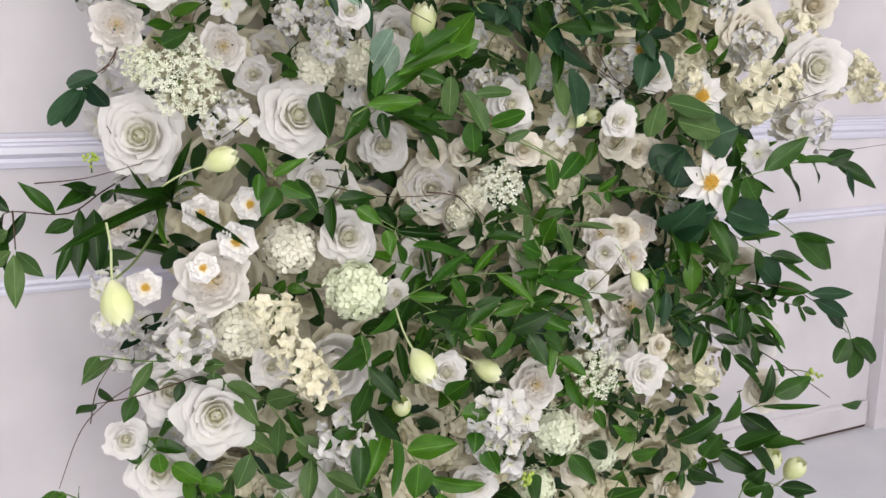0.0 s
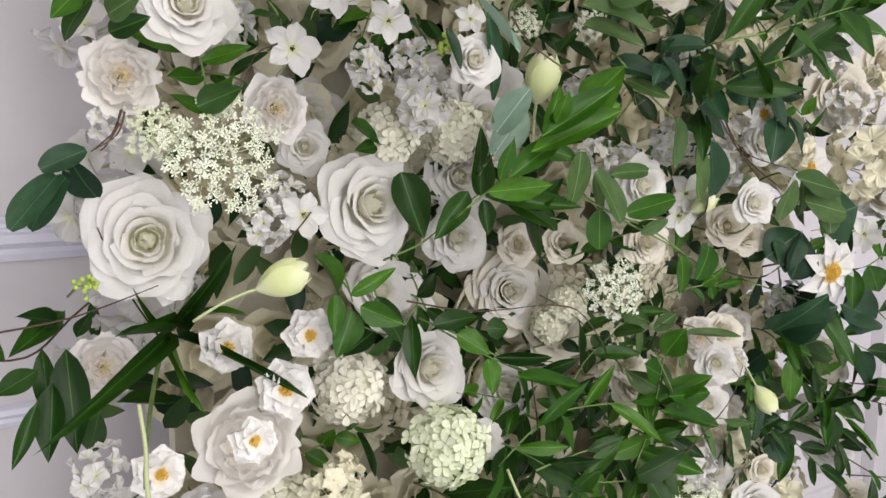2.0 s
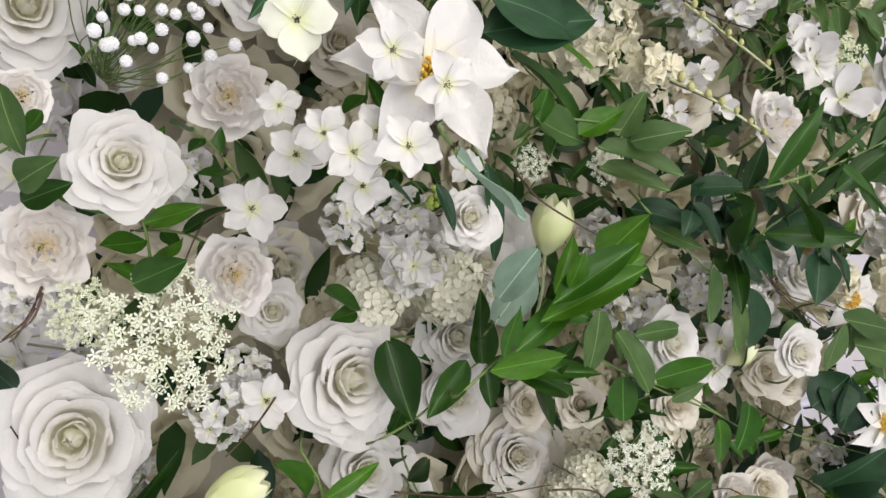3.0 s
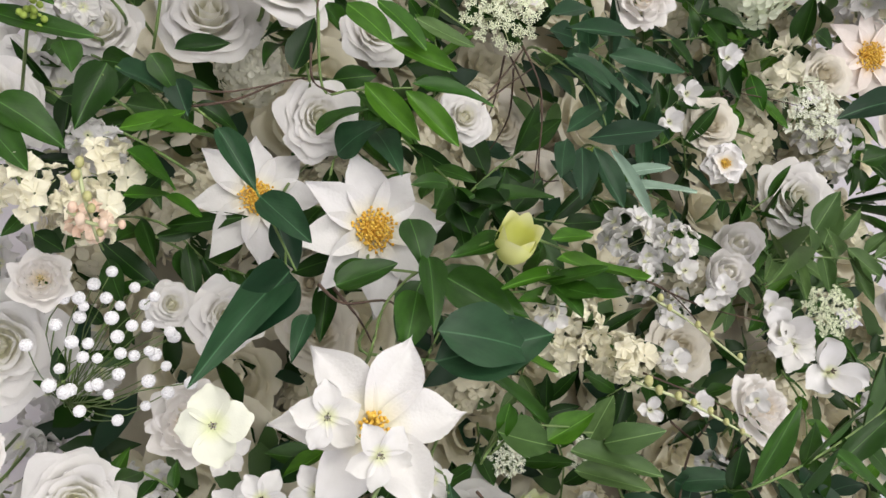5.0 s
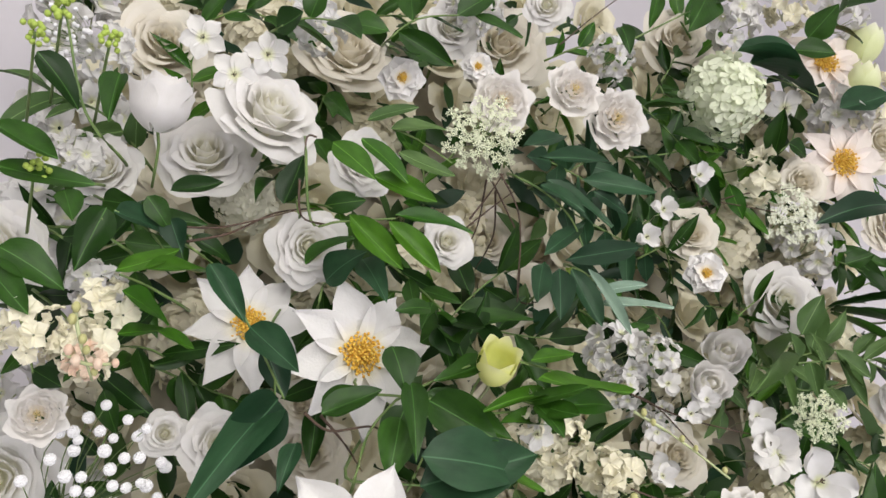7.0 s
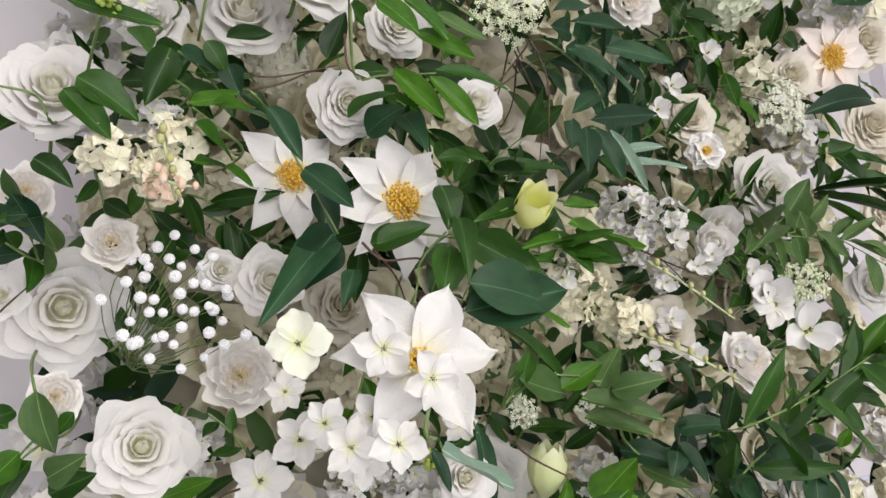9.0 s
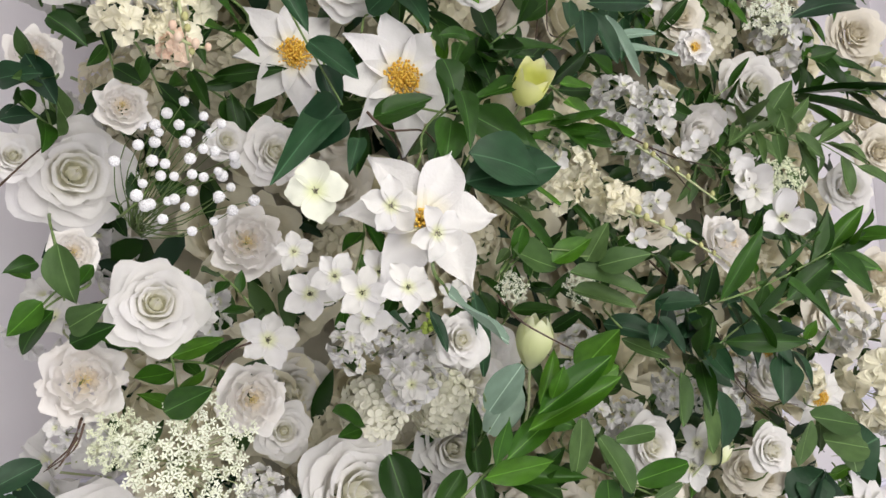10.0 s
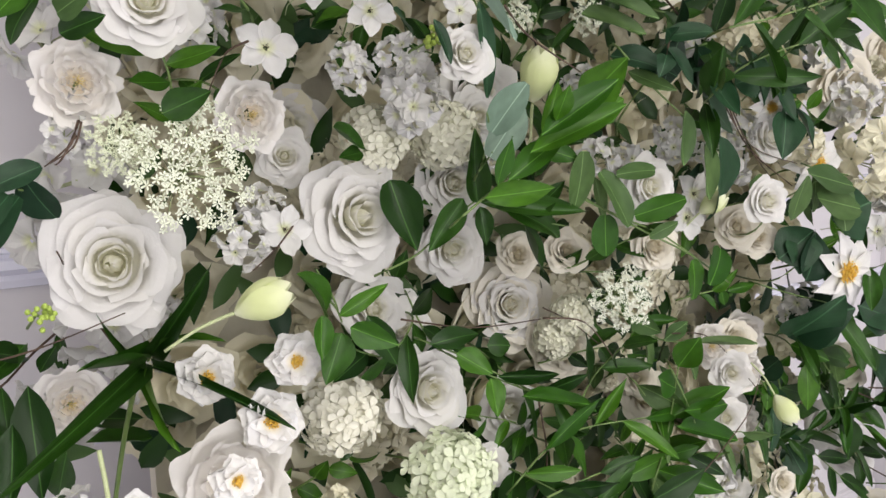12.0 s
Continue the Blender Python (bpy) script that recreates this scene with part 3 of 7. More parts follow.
def spray(kind, tone, at, stem, leaves=(), auto=None, twig=False, r=0.0016, seed=0):
    """A leafy spray. at: its base; stem: points relative to it. leaves: (base xyz, tip xyz, width).
    auto: number, length, width of leaves set along the stem by turns."""
    rng = random.Random(seed)
    ob = thing("leaf_spray", f"{NAMES[tone]} {KINDS[kind]} spray {'on a brown twig ' if twig else ''}among white flowers", "artificial foliage", "leaf sprays on the flower wall")
    ob.location = at
    path = smooth_path([(0, 0, 0), *stem], 5)
    part("stem", mesh("stem", *tube(path, r, r * 0.55, 6), M_TWIG if twig else M_STEM), ob, None, "brown woody twig" if twig else "")
    for bx, by, bz, tx, ty, tz, w in leaves:
        put_leaf(ob, kind, tone, (bx, by, bz), (tx, ty, tz), w, rng, 0.4)
    if auto:
        count, length, width = auto
        for i in range(count):
            f = 0.12 + 0.88 * i / max(1, count - 1)
            j = min(len(path) - 2, int(f * (len(path) - 1)))
            p = path[j].lerp(path[j + 1], min(1, f * (len(path) - 1) - j))
            d = (path[min(j + 1, len(path) - 1)] - path[max(j - 1, 0)]).normalized()
            side = d.cross(Vector((0, -1, 0)))
            side = side.normalized() if side.length > 0.1 else Vector((1, 0, 0))
            s = 1 if i % 2 else -1
            last = i == count - 1
            v = d * rng.uniform(0.6, 1.0) + side * (0 if last else s * rng.uniform(0.6, 1.1)) + Vector((0, rng.uniform(-0.7, 0.15), rng.uniform(-0.65, 0.15)))
            q = length * rng.uniform(0.6, 1.2)
            put_leaf(ob, kind, tone, p, p + v.normalized() * q, width * rng.uniform(0.65, 1.1), rng, 0.9)
    return ob


def twig(at, points, r=0.0011, green=False):
    """A bare twig or stalk."""
    me = mesh("twig", *tube(smooth_path([(0, 0, 0), *points], 5), r, r * 0.5, 6), M_STEM if green else M_TWIG)
    ob = tagged(new("bare_twig", me), "thin green stalk between the flowers" if green else "thin dark brown bare twig", "twig", "bare twigs")
    ob.location = at
    return ob


BERRY = mesh("berry", *ball(1.0, None, 0, 7, 6), M_BERRY)


def berries(x, y, z, height, seed):
    """A small head of green berries on a stalk."""
    rng = random.Random(seed)
    ob = thing("berry_sprig", "small sprig of yellow-green berries on a thin stalk", "artificial foliage", "berry sprigs")
    ob.location = (x, y, z)
    for i in range(16):
        d = Vector((rng.gauss(0, 1), rng.gauss(0, 1), rng.gauss(0, 1))).normalized() * height * rng.uniform(0.3, 1)
        part("berry", BERRY, ob, Matrix.Translation(d) @ Matrix.Scale(height * 0.22, 4))
    part("stem", mesh("stem", *tube([(0, 0.12, -0.03), (0, 0.04, -0.005), (0, 0, 0)], 0.0015, 0.0012, 5), M_STEM), ob)
    return ob


def bud_spike(at, points, sizes, mat, label, seed=0):
    """A green stalk with round buds along it."""
    rng = random.Random(seed)
    ob = thing("bud_spike", label, "artificial flower", "budding flower spikes")
    ob.location = at
    path = smooth_path([(0, 0, 0), *points], 4)
    part("stem", mesh("stem", *tube(path, 0.0016, 0.0010, 6), M_PALE), ob, None, "pale green stalk")
    me = mesh("bud", *moved(ball(1.0, rng, 0.06, 9, 7), Matrix.Diagonal((0.85, 0.85, 1.1, 1))), mat)
    for i, r in enumerate(sizes):
        p = path[min(len(path) - 1, 1 + i * (len(path) - 1) // len(sizes))] + Vector((rng.uniform(-1, 1) * r, -r, rng.uniform(-1, 1) * r))
        part("bud", me, ob, Matrix.Translation(p) @ Matrix.Scale(r, 4))
    return ob


# ---------------------------------------------------------------- the room
def box(x0, x1, y0, y1, z0, z1):
    v = [(x, y, z) for z in (z0, z1) for y in (y0, y1) for x in (x0, x1)]
    return v, [(0, 2, 3, 1), (4, 5, 7, 6), (0, 1, 5, 4), (2, 6, 7, 3), (0, 4, 6, 2), (1, 3, 7, 5)]


def structure(name, geo, mat, label=""):
    return tagged(new(name, mesh(name, *geo, mat, smooth=False)), label or name.replace("_", " "), "", "", "structure")


def profile_rail(name, x0, x1, y, steps, mat, label):
    """A horizontal moulding along the wall. steps: depth and height of its section, from the bottom up."""
    verts, faces = [], []
    n = len(steps)
    for x in (x0, x1):
        verts += [(x, y - d, z) for d, z in steps]
    for i in range(n - 1):
        faces.append((i, i + 1, n + i + 1, n + i))
    faces += [tuple(range(n - 1, -1, -1)), tuple(range(n, 2 * n))]
    return structure(name, (verts, faces), mat, label)


WY = 1.90
structure("wall_north", box(-4.0, 4.0, WY, WY + 0.12, 0, 2.9), WALL, "pale grey-lilac painted wall")
structure("wall_south", box(-4.0, 4.0, -3.62, -3.5, 0, 2.9), WALL, "pale painted wall")
structure("wall_west", box(-4.12, -4.0, -3.62, WY + 0.12, 0, 2.9), WALL, "pale painted wall")
structure("wall_east", box(4.0, 4.12, -3.62, WY + 0.12, 0, 2.9), WALL, "pale painted wall")
structure("floor", box(-4.12, 4.12, -3.62, WY + 0.12, -0.1, 0), FLOOR, "pale glossy floor")
structure("ceiling", box(-4.12, 4.12, -3.62, WY + 0.12, 2.9, 3.0), CEIL, "white ceiling")
profile_rail("chair_rail", -4.0, 4.0, WY, [(0, 1.072), (0.010, 1.074), (0.016, 1.086), (0.013, 1.094), (0.030, 1.104), (0.030, 1.118), (0.022, 1.122), (0.022, 1.127), (0.028, 1.130), (0.028, 1.136), (0.016, 1.141), (0.010, 1.146), (0, 1.148)], TRIM, "white glossy moulded chair rail")
profile_rail("panel_moulding", -4.0, 4.0, WY, [(0, 0.800), (0.008, 0.802), (0.012, 0.810), (0.009, 0.816), (0.018, 0.824), (0.014, 0.832), (0.006, 0.836), (0, 0.838)], TRIM, "white glossy panel moulding")
profile_rail("baseboard", -4.0, 2.565, WY, [(0, 0.012), (0.014, 0.012), (0.014, 0.095), (0.010, 0.10), (0.010, 0.106), (0, 0.110)], WALL, "painted baseboard in the wall's colour")
# Shade in the gap under the baseboard, made as a thin dark brown strip.
structure("trim_joint", box(-4.0, 2.565, WY - 0.010, WY - 0.002, 0.001, 0.012), M_TWIG, "dark strip standing in for the shadow gap between baseboard and floor")
structure("wall_pier", box(2.57, 4.0, WY - 0.045, WY - 0.001, 0.0, 2.9), WALL, "projecting pale painted wall pier")


# ---------------------------------------------------------------- the blooms
STOCK = {
    "rose": [make_rose(s, "full white foam rose with layered petals") for s in (1, 2, 3)],
    "ivory": [make_rose(s, "soft ivory rose set deep between other blooms", M_IVORYROSE) for s in (5, 6)],
    "cup": [make_cup_rose(s, "half-open white rose cup on a green stem") for s in (11, 12)],
    "peony": [make_peony(s, "ivory peony with ruffled petals and warm heart") for s in (21, 22, 23)],
    "camellia": [make_camellia(s, "small white camellia with yellow stamens") for s in (31, 32)],
    "hyd": [make_hydrangea(41, "round cream hydrangea head of tiny florets", M_HYD), make_hydrangea(42, "round cream hydrangea head of tiny florets", M_HYD)],
    "hydg": [make_hydrangea(43, "pale green-white snowball head of florets", M_HYDG, 120, 0.23)],
    "tulip": [make_tulip(s, "pale yellow-green tulip on a green stalk") for s in (51, 52)],
    "opentulip": [make_tulip(55, "open pale yellow-green tulip on a green stalk", -0.45, M_TULIPY)],
    "star": [make_star(s, "white pointed eight-petalled flower with golden centre") for s in (61, 62)],
    "blush": [make_star(67, "blush-white pointed flower with golden centre", M_BLUSH)],
    "lily": [make_lily(65, "white six-petalled lily with yellow stamens")],
    "lace": [make_lace(s, "lacy pale green umbel of tiny star florets") for s in (71, 72)],
    "truss": [make_cluster(s, "dense truss of white ruffled blossoms", M_FLORET) for s in (81, 82)],
    "cream": [make_cluster(s, "dense truss of cream ruffled blossoms", M_CREAM) for s in (83, 84)],
    "peach": [make_cluster(85, "small truss of peach-pink rounded buds", M_PINK, 9, 0.5)],
    "gyps": [make_gyps(91, "white fluffy baby's breath balls on thin stalks")],
    "floret": [make_floret(s, "single white blossom with dark-tipped anthers") for s in (95, 96)],
    "dogwood": [make_floret(97, "large four-petalled greenish-white dogwood blossom", 4, M_DOG)],
    "bell": [make_bell(98, "small white bell-shaped blossom on a stalk")],
    "backhead": [make_hydrangea(s, "ivory hydrangea head deep in the arrangement", M_FILL, 125, 0.26) for s in (45, 46, 47)],
    "filler": [make_filler(s, "ivory filler bloom deep in the arrangement", M_FILL) for s in (101, 102, 103, 104)],
}
FIRST = {ob: True for row in STOCK.values() for ob in row}


def bloom(kind, x, y, z, r, face, seed, spin=None):
    """Sets a bloom of radius r at x, y, z, its face turned to the direction given."""
    row = STOCK[kind]
    ob = row[seed % len(row)]
    m = Matrix.Translation((x, y, z)) @ facing(face, seed * 1.7 if spin is None else spin) @ Matrix.Scale(r, 4)
    if FIRST.pop(ob, None):
        ob.matrix_basis = m
        return ob
    return copy_thing(ob, m @ Matrix.Scale(1 / ob.scale[0], 4))


berries(0.061, 1.145, 1.883, 0.014, 112)
berries(0.043, 1.144, 1.854, 0.012, 62)
berries(0.099, 1.145, 1.861, 0.012, 195)
berries(0.052, 1.135, 1.736, 0.012, 60)
berries(0.002, 1.214, 1.142, 0.011, 160)
berries(0.680, 1.153, 0.540, 0.019, 932)
berries(1.465, 1.218, 0.603, 0.018, 1440)
berries(0.338, 1.151, 1.364, 0.013, 780)
berries(0.523, 1.107, 1.684, 0.007, 1005)
bud_spike((0.522, 1.066, 1.469), [(0.045, -0.015, -0.019), (0.094, -0.035, -0.050)], (0.0047, 0.0041, 0.0038, 0.0035, 0.0032, 0.0030, 0.0027), M_OLIVE, "pale green stalk with olive-green flower buds")
bud_spike((0.083, 1.075, 1.617), [(0.005, 0.002, -0.022), (0.016, 0.025, -0.045)], (0.0035, 0.0035, 0.0033, 0.0030, 0.0028), M_OLIVE, "pale green stalk with olive-green flower buds")
bud_spike((0.079, 1.080, 1.587), [(0.015, 0.008, -0.006), (0.036, 0.022, -0.003)], (0.0035, 0.0039, 0.0037, 0.0030), M_PINK, "short stalk with round peach-pink flower buds")
bud_spike((0.574, 1.095, 1.547), [(0.033, -0.020, -0.028), (0.053, -0.056, -0.066)], (0.0037, 0.0033, 0.0033, 0.0030, 0.0030), M_OLIVE, "pale green stalk with olive-green flower buds")
bloom("peony", 0.052, 1.273, 1.329, 0.039, (0.01, -1.0, 0.08), 88)
bloom("lace", 0.132, 1.241, 1.253, 0.062, (0.05, -0.99, 0.11), 67)
bloom("rose", 0.075, 1.303, 1.168, 0.065, (-0.25, -1, 0.12), 3)
bloom("rose", 0.308, 1.264, 1.196, 0.061, (0.05, -1, 0.1), 59)
bloom("peony", 0.198, 1.258, 1.301, 0.036, (-0.01, -1.0, -0.02), 6)
bloom("rose", 0.302, 1.411, 1.294, 0.049, (-0.01, -1.0, -0.04), 60)
bloom("tulip", 0.174, 1.185, 1.137, 0.029, (0.85, -0.35, 0.35), 31)
bloom("camellia", 0.158, 1.321, 1.040, 0.034, (-0.1, -0.99, 0.06), 31)
bloom("camellia", 0.224, 1.243, 1.062, 0.031, (-0.22, -0.97, 0.08), 35)
bloom("camellia", 0.203, 1.264, 0.999, 0.036, (-0.17, -0.96, 0.24), 49)
bloom("peony", 0.164, 1.274, 0.940, 0.059, (-0.15, -0.96, 0.25), 17)
bloom("camellia", 0.061, 1.233, 0.947, 0.030, (0.0, -0.98, 0.18), 16)
bloom("tulip", 0.017, 1.051, 0.973, 0.032, (0.1, -0.3, -1), 0)
bloom("hyd", 0.298, 1.308, 0.977, 0.048, (0.0, -1.0, 0.07), 99)
bloom("hydg", 0.385, 1.219, 0.911, 0.051, (-0.04, -0.99, 0.14), 21)
bloom("rose", 0.470, 1.259, 0.885, 0.027, (-0.24, -0.92, 0.3), 69)
bloom("hyd", 0.208, 1.302, 0.842, 0.050, (0.01, -0.97, 0.26), 23)
bloom("cream", 0.279, 1.291, 0.871, 0.029, (0.0, -0.97, 0.26), 49)
bloom("cup", 0.336, 1.196, 0.794, 0.064, (-0.03, -0.98, 0.21), 42)
bloom("rose", 0.156, 1.264, 0.715, 0.065, (-0.1, -1, 0.25), 38)
bloom("rose", 0.017, 1.281, 0.691, 0.034, (0.04, -0.97, 0.25), 39)
bloom("rose", 0.067, 1.303, 0.615, 0.052, (-0.07, -0.96, 0.27), 89)
bloom("tulip", 0.453, 1.097, 0.811, 0.033, (0.25, -0.6, -0.7), 40)
bloom("tulip", 0.452, 1.188, 0.708, 0.026, (-0.2, -0.5, 0.8), 23)
bloom("tulip", 0.625, 1.208, 0.741, 0.031, (0.6, -0.5, -0.4), 61)
bloom("peony", 0.756, 1.253, 0.678, 0.049, (-0.29, -0.94, 0.2), 32)
bloom("lace", 0.918, 1.287, 0.670, 0.058, (-0.2, -0.97, 0.17), 95)
bloom("tulip", 0.919, 1.166, 0.886, 0.025, (0.3, -0.5, -0.8), 1)
bloom("peony", 1.044, 1.349, 0.773, 0.067, (-0.35, -0.9, 0.27), 79)
bloom("peony", 0.989, 1.280, 0.904, 0.034, (-0.24, -0.96, 0.12), 96)
bloom("peony", 1.030, 1.315, 0.951, 0.038, (-0.41, -0.88, 0.23), 59)
bloom("ivory", 0.588, 1.368, 1.052, 0.061, (-0.16, -0.97, 0.2), 37)
bloom("rose", 0.502, 1.501, 1.071, 0.048, (-0.29, -0.93, 0.21), 11)
bloom("lace", 0.655, 1.225, 1.073, 0.045, (-0.34, -0.93, 0.14), 46)
bloom("rose", 0.644, 1.170, 1.213, 0.037, (-0.17, -0.98, 0.04), 89)
bloom("ivory", 1.029, 1.299, 1.113, 0.034, (-0.46, -0.88, 0.15), 39)
bloom("star", 1.086, 1.180, 1.063, 0.062, (-0.2, -1, -0.1), 22)
bloom("star", 1.117, 1.253, 1.224, 0.056, (-0.32, -0.94, 0.11), 92)
bloom("rose", 1.415, 1.244, 1.282, 0.068, (-0.4, -0.92, -0.04), 76)
bloom("hydg", 0.836, 1.302, 0.542, 0.050, (-0.28, -0.92, 0.29), 30)
bloom("hydg", 0.970, 1.337, 0.450, 0.037, (-0.25, -0.92, 0.29), 32)
bloom("ivory", 0.898, 1.319, 0.440, 0.036, (-0.3, -0.9, 0.31), 7)
bloom("truss", 0.616, 1.148, 0.621, 0.055, (-0.12, -0.93, 0.35), 63)
bloom("rose", 0.587, 1.176, 0.538, 0.041, (-0.27, -0.92, 0.27), 93)
bloom("tulip", 1.329, 1.195, 0.429, 0.035, (0, -0.4, 1), 72)
bloom("hydg", 0.795, 1.308, 0.427, 0.041, (-0.15, -0.91, 0.38), 52)
bloom("rose", 0.488, 1.292, 1.329, 0.052, (-0.3, -0.95, 0.02), 19)
bloom("truss", 0.293, 1.236, 1.345, 0.026, (-0.24, -0.97, 0.0), 18)
bloom("ivory", 0.935, 1.336, 0.549, 0.036, (-0.31, -0.86, 0.4), 21)
bloom("peony", 0.186, 1.228, 1.449, 0.035, (-0.22, -0.97, 0.07), 64)
bloom("rose", 0.103, 1.229, 1.392, 0.042, (-0.1, -1, 0.15), 8)
bloom("rose", 0.318, 1.438, 1.282, 0.044, (-0.12, -0.97, 0.19), 88)
bloom("floret", 0.228, 1.026, 1.455, 0.024, (-0.24, -0.96, -0.12), 39)
bloom("floret", 0.193, 1.011, 1.389, 0.021, (-0.15, -0.99, 0.01), 88)
bloom("floret", 0.208, 0.972, 1.390, 0.020, (-0.23, -0.96, 0.17), 43)
bloom("floret", 0.192, 1.100, 1.393, 0.024, (-0.16, -0.98, 0.08), 1)
bloom("floret", 0.198, 1.211, 1.357, 0.029, (-0.18, -0.97, 0.15), 41)
bloom("truss", 0.352, 1.218, 1.316, 0.038, (-0.23, -0.96, 0.12), 64)
bloom("rose", 0.359, 1.132, 1.349, 0.027, (-0.33, -0.94, 0.07), 42)
bloom("tulip", 0.496, 1.191, 1.341, 0.033, (0, -0.35, 1), 66)
bloom("cream", 0.518, 1.158, 1.506, 0.029, (-0.49, -0.87, 0.08), 25)
bloom("cream", 0.573, 1.132, 1.485, 0.027, (-0.37, -0.92, 0.1), 61)
bloom("bell", 0.667, 1.165, 1.495, 0.018, (-0.51, -0.86, -0.1), 85)
bloom("bell", 0.708, 1.058, 1.511, 0.027, (-0.55, -0.84, 0.01), 74)
bloom("bell", 0.782, 1.064, 1.472, 0.034, (-0.55, -0.83, 0.12), 38)
bloom("cup", 0.699, 1.112, 1.576, 0.027, (-0.47, -0.88, 0.01), 81)
bloom("star", 0.325, 1.170, 1.607, 0.073, (0, -1, 0.0), 20)
bloom("star", 0.247, 1.250, 1.646, 0.065, (-0.15, -1, 0.1), 75)
bloom("rose", 0.251, 1.197, 1.846, 0.055, (0.1, -0.9, 0.3), 79)
bloom("cup", 0.149, 1.197, 1.841, 0.037, (0, -0.45, 1), 83)
bloom("camellia", 0.389, 1.183, 1.907, 0.027, (-0.31, -0.9, -0.31), 59)
bloom("camellia", 0.482, 1.178, 1.938, 0.021, (-0.33, -0.93, -0.18), 9)
bloom("peony", 0.510, 1.174, 1.899, 0.036, (-0.28, -0.93, -0.26), 47)
bloom("lace", 0.478, 1.172, 1.848, 0.046, (-0.42, -0.89, -0.19), 35)
bloom("peony", 0.613, 1.173, 1.934, 0.035, (-0.27, -0.95, -0.13), 88)
bloom("peony", 0.673, 1.172, 1.906, 0.040, (-0.29, -0.93, -0.22), 4)
bloom("truss", 0.684, 1.181, 1.996, 0.029, (-0.36, -0.9, -0.27), 37)
bloom("hydg", 0.935, 1.224, 2.013, 0.062, (-0.43, -0.87, -0.22), 74)
bloom("floret", 1.102, 1.245, 2.036, 0.036, (-0.53, -0.83, -0.2), 16)
bloom("truss", 1.245, 1.244, 2.052, 0.057, (-0.54, -0.83, -0.09), 82)
bloom("lace", 1.117, 1.283, 1.869, 0.054, (-0.39, -0.92, -0.08), 44)
bloom("ivory", 0.890, 1.280, 1.815, 0.039, (-0.38, -0.92, -0.06), 48)
bloom("camellia", 0.826, 1.209, 1.732, 0.031, (-0.53, -0.84, -0.05), 78)
bloom("bell", 0.718, 1.160, 1.791, 0.017, (-0.47, -0.88, -0.03), 72)
bloom("bell", 0.675, 1.149, 1.748, 0.016, (-0.44, -0.89, -0.11), 28)
bloom("rose", 0.418, 1.159, 1.720, 0.027, (-0.28, -0.96, -0.1), 90)
bloom("rose", 0.342, 1.187, 1.804, 0.034, (-0.25, -0.97, -0.06), 20)
bloom("rose", 0.292, 1.208, 1.717, 0.038, (-0.15, -0.98, -0.15), 38)
bloom("rose", 0.595, 1.183, 2.051, 0.031, (-0.41, -0.84, -0.35), 84)
bloom("floret", 0.184, 1.195, 1.913, 0.024, (-0.22, -0.93, -0.31), 50)
bloom("floret", 0.215, 1.196, 1.880, 0.025, (-0.25, -0.95, -0.2), 35)
bloom("floret", 0.247, 1.194, 1.908, 0.025, (-0.21, -0.95, -0.23), 4)
bloom("truss", 0.487, 1.182, 2.014, 0.033, (-0.34, -0.89, -0.3), 19)
bloom("rose", 0.171, 1.235, 1.546, 0.021, (-0.03, -1.0, -0.02), 63)
bloom("rose", 0.213, 1.220, 1.535, 0.032, (-0.1, -0.99, 0.03), 82)
bloom("truss", 0.621, 1.164, 1.613, 0.036, (-0.31, -0.95, 0.08), 15)
bloom("bell", 0.698, 1.123, 1.558, 0.018, (-0.54, -0.84, -0.06), 36)
bloom("bell", 0.740, 1.093, 1.540, 0.018, (-0.45, -0.89, 0.0), 37)
bloom("floret", 0.712, 1.054, 1.498, 0.027, (-0.41, -0.91, -0.05), 44)
bloom("gyps", 0.063, 1.195, 1.889, 0.027, (-0.05, -0.98, -0.17), 75)
bloom("cream", 1.227, 1.230, 1.224, 0.062, (-0.51, -0.86, -0.04), 70)
bloom("truss", 1.397, 1.252, 1.170, 0.066, (-0.46, -0.87, 0.19), 87)
bloom("truss", 0.351, 1.191, 0.674, 0.052, (-0.14, -0.97, 0.2), 99)
bloom("truss", 0.608, 1.156, 0.667, 0.055, (-0.16, -0.93, 0.32), 88)
bloom("truss", 0.115, 1.235, 0.859, 0.048, (0.01, -0.97, 0.26), 61)
bloom("cream", 1.436, 1.338, 1.357, 0.056, (-0.36, -0.92, 0.12), 60)
bloom("cream", 1.265, 1.361, 0.594, 0.059, (-0.4, -0.85, 0.34), 25)
bloom("cream", 1.606, 1.323, 1.266, 0.058, (-0.38, -0.92, 0.06), 97)
bloom("cream", 1.579, 1.281, 1.278, 0.028, (-0.57, -0.81, 0.13), 88)
bloom("cream", 1.619, 1.264, 1.234, 0.029, (-0.42, -0.9, 0.1), 82)
bloom("rose", 1.003, 1.253, 1.267, 0.039, (-0.3, -0.94, 0.15), 18)
bloom("ivory", 1.228, 1.397, 0.608, 0.048, (-0.25, -0.93, 0.28), 54)
bloom("rose", 0.248, 1.259, 0.785, 0.034, (-0.08, -0.95, 0.32), 8)
bloom("rose", 0.541, 1.200, 0.751, 0.036, (-0.16, -0.96, 0.22), 10)
bloom("ivory", 1.362, 1.264, 0.564, 0.046, (-0.34, -0.88, 0.32), 3)
bloom("rose", 1.002, 1.317, 0.699, 0.043, (-0.38, -0.9, 0.23), 8)
bloom("ivory", 1.146, 1.296, 0.346, 0.046, (-0.22, -0.89, 0.4), 6)
bloom("ivory", 0.745, 1.265, 0.914, 0.038, (-0.38, -0.92, 0.1), 78)
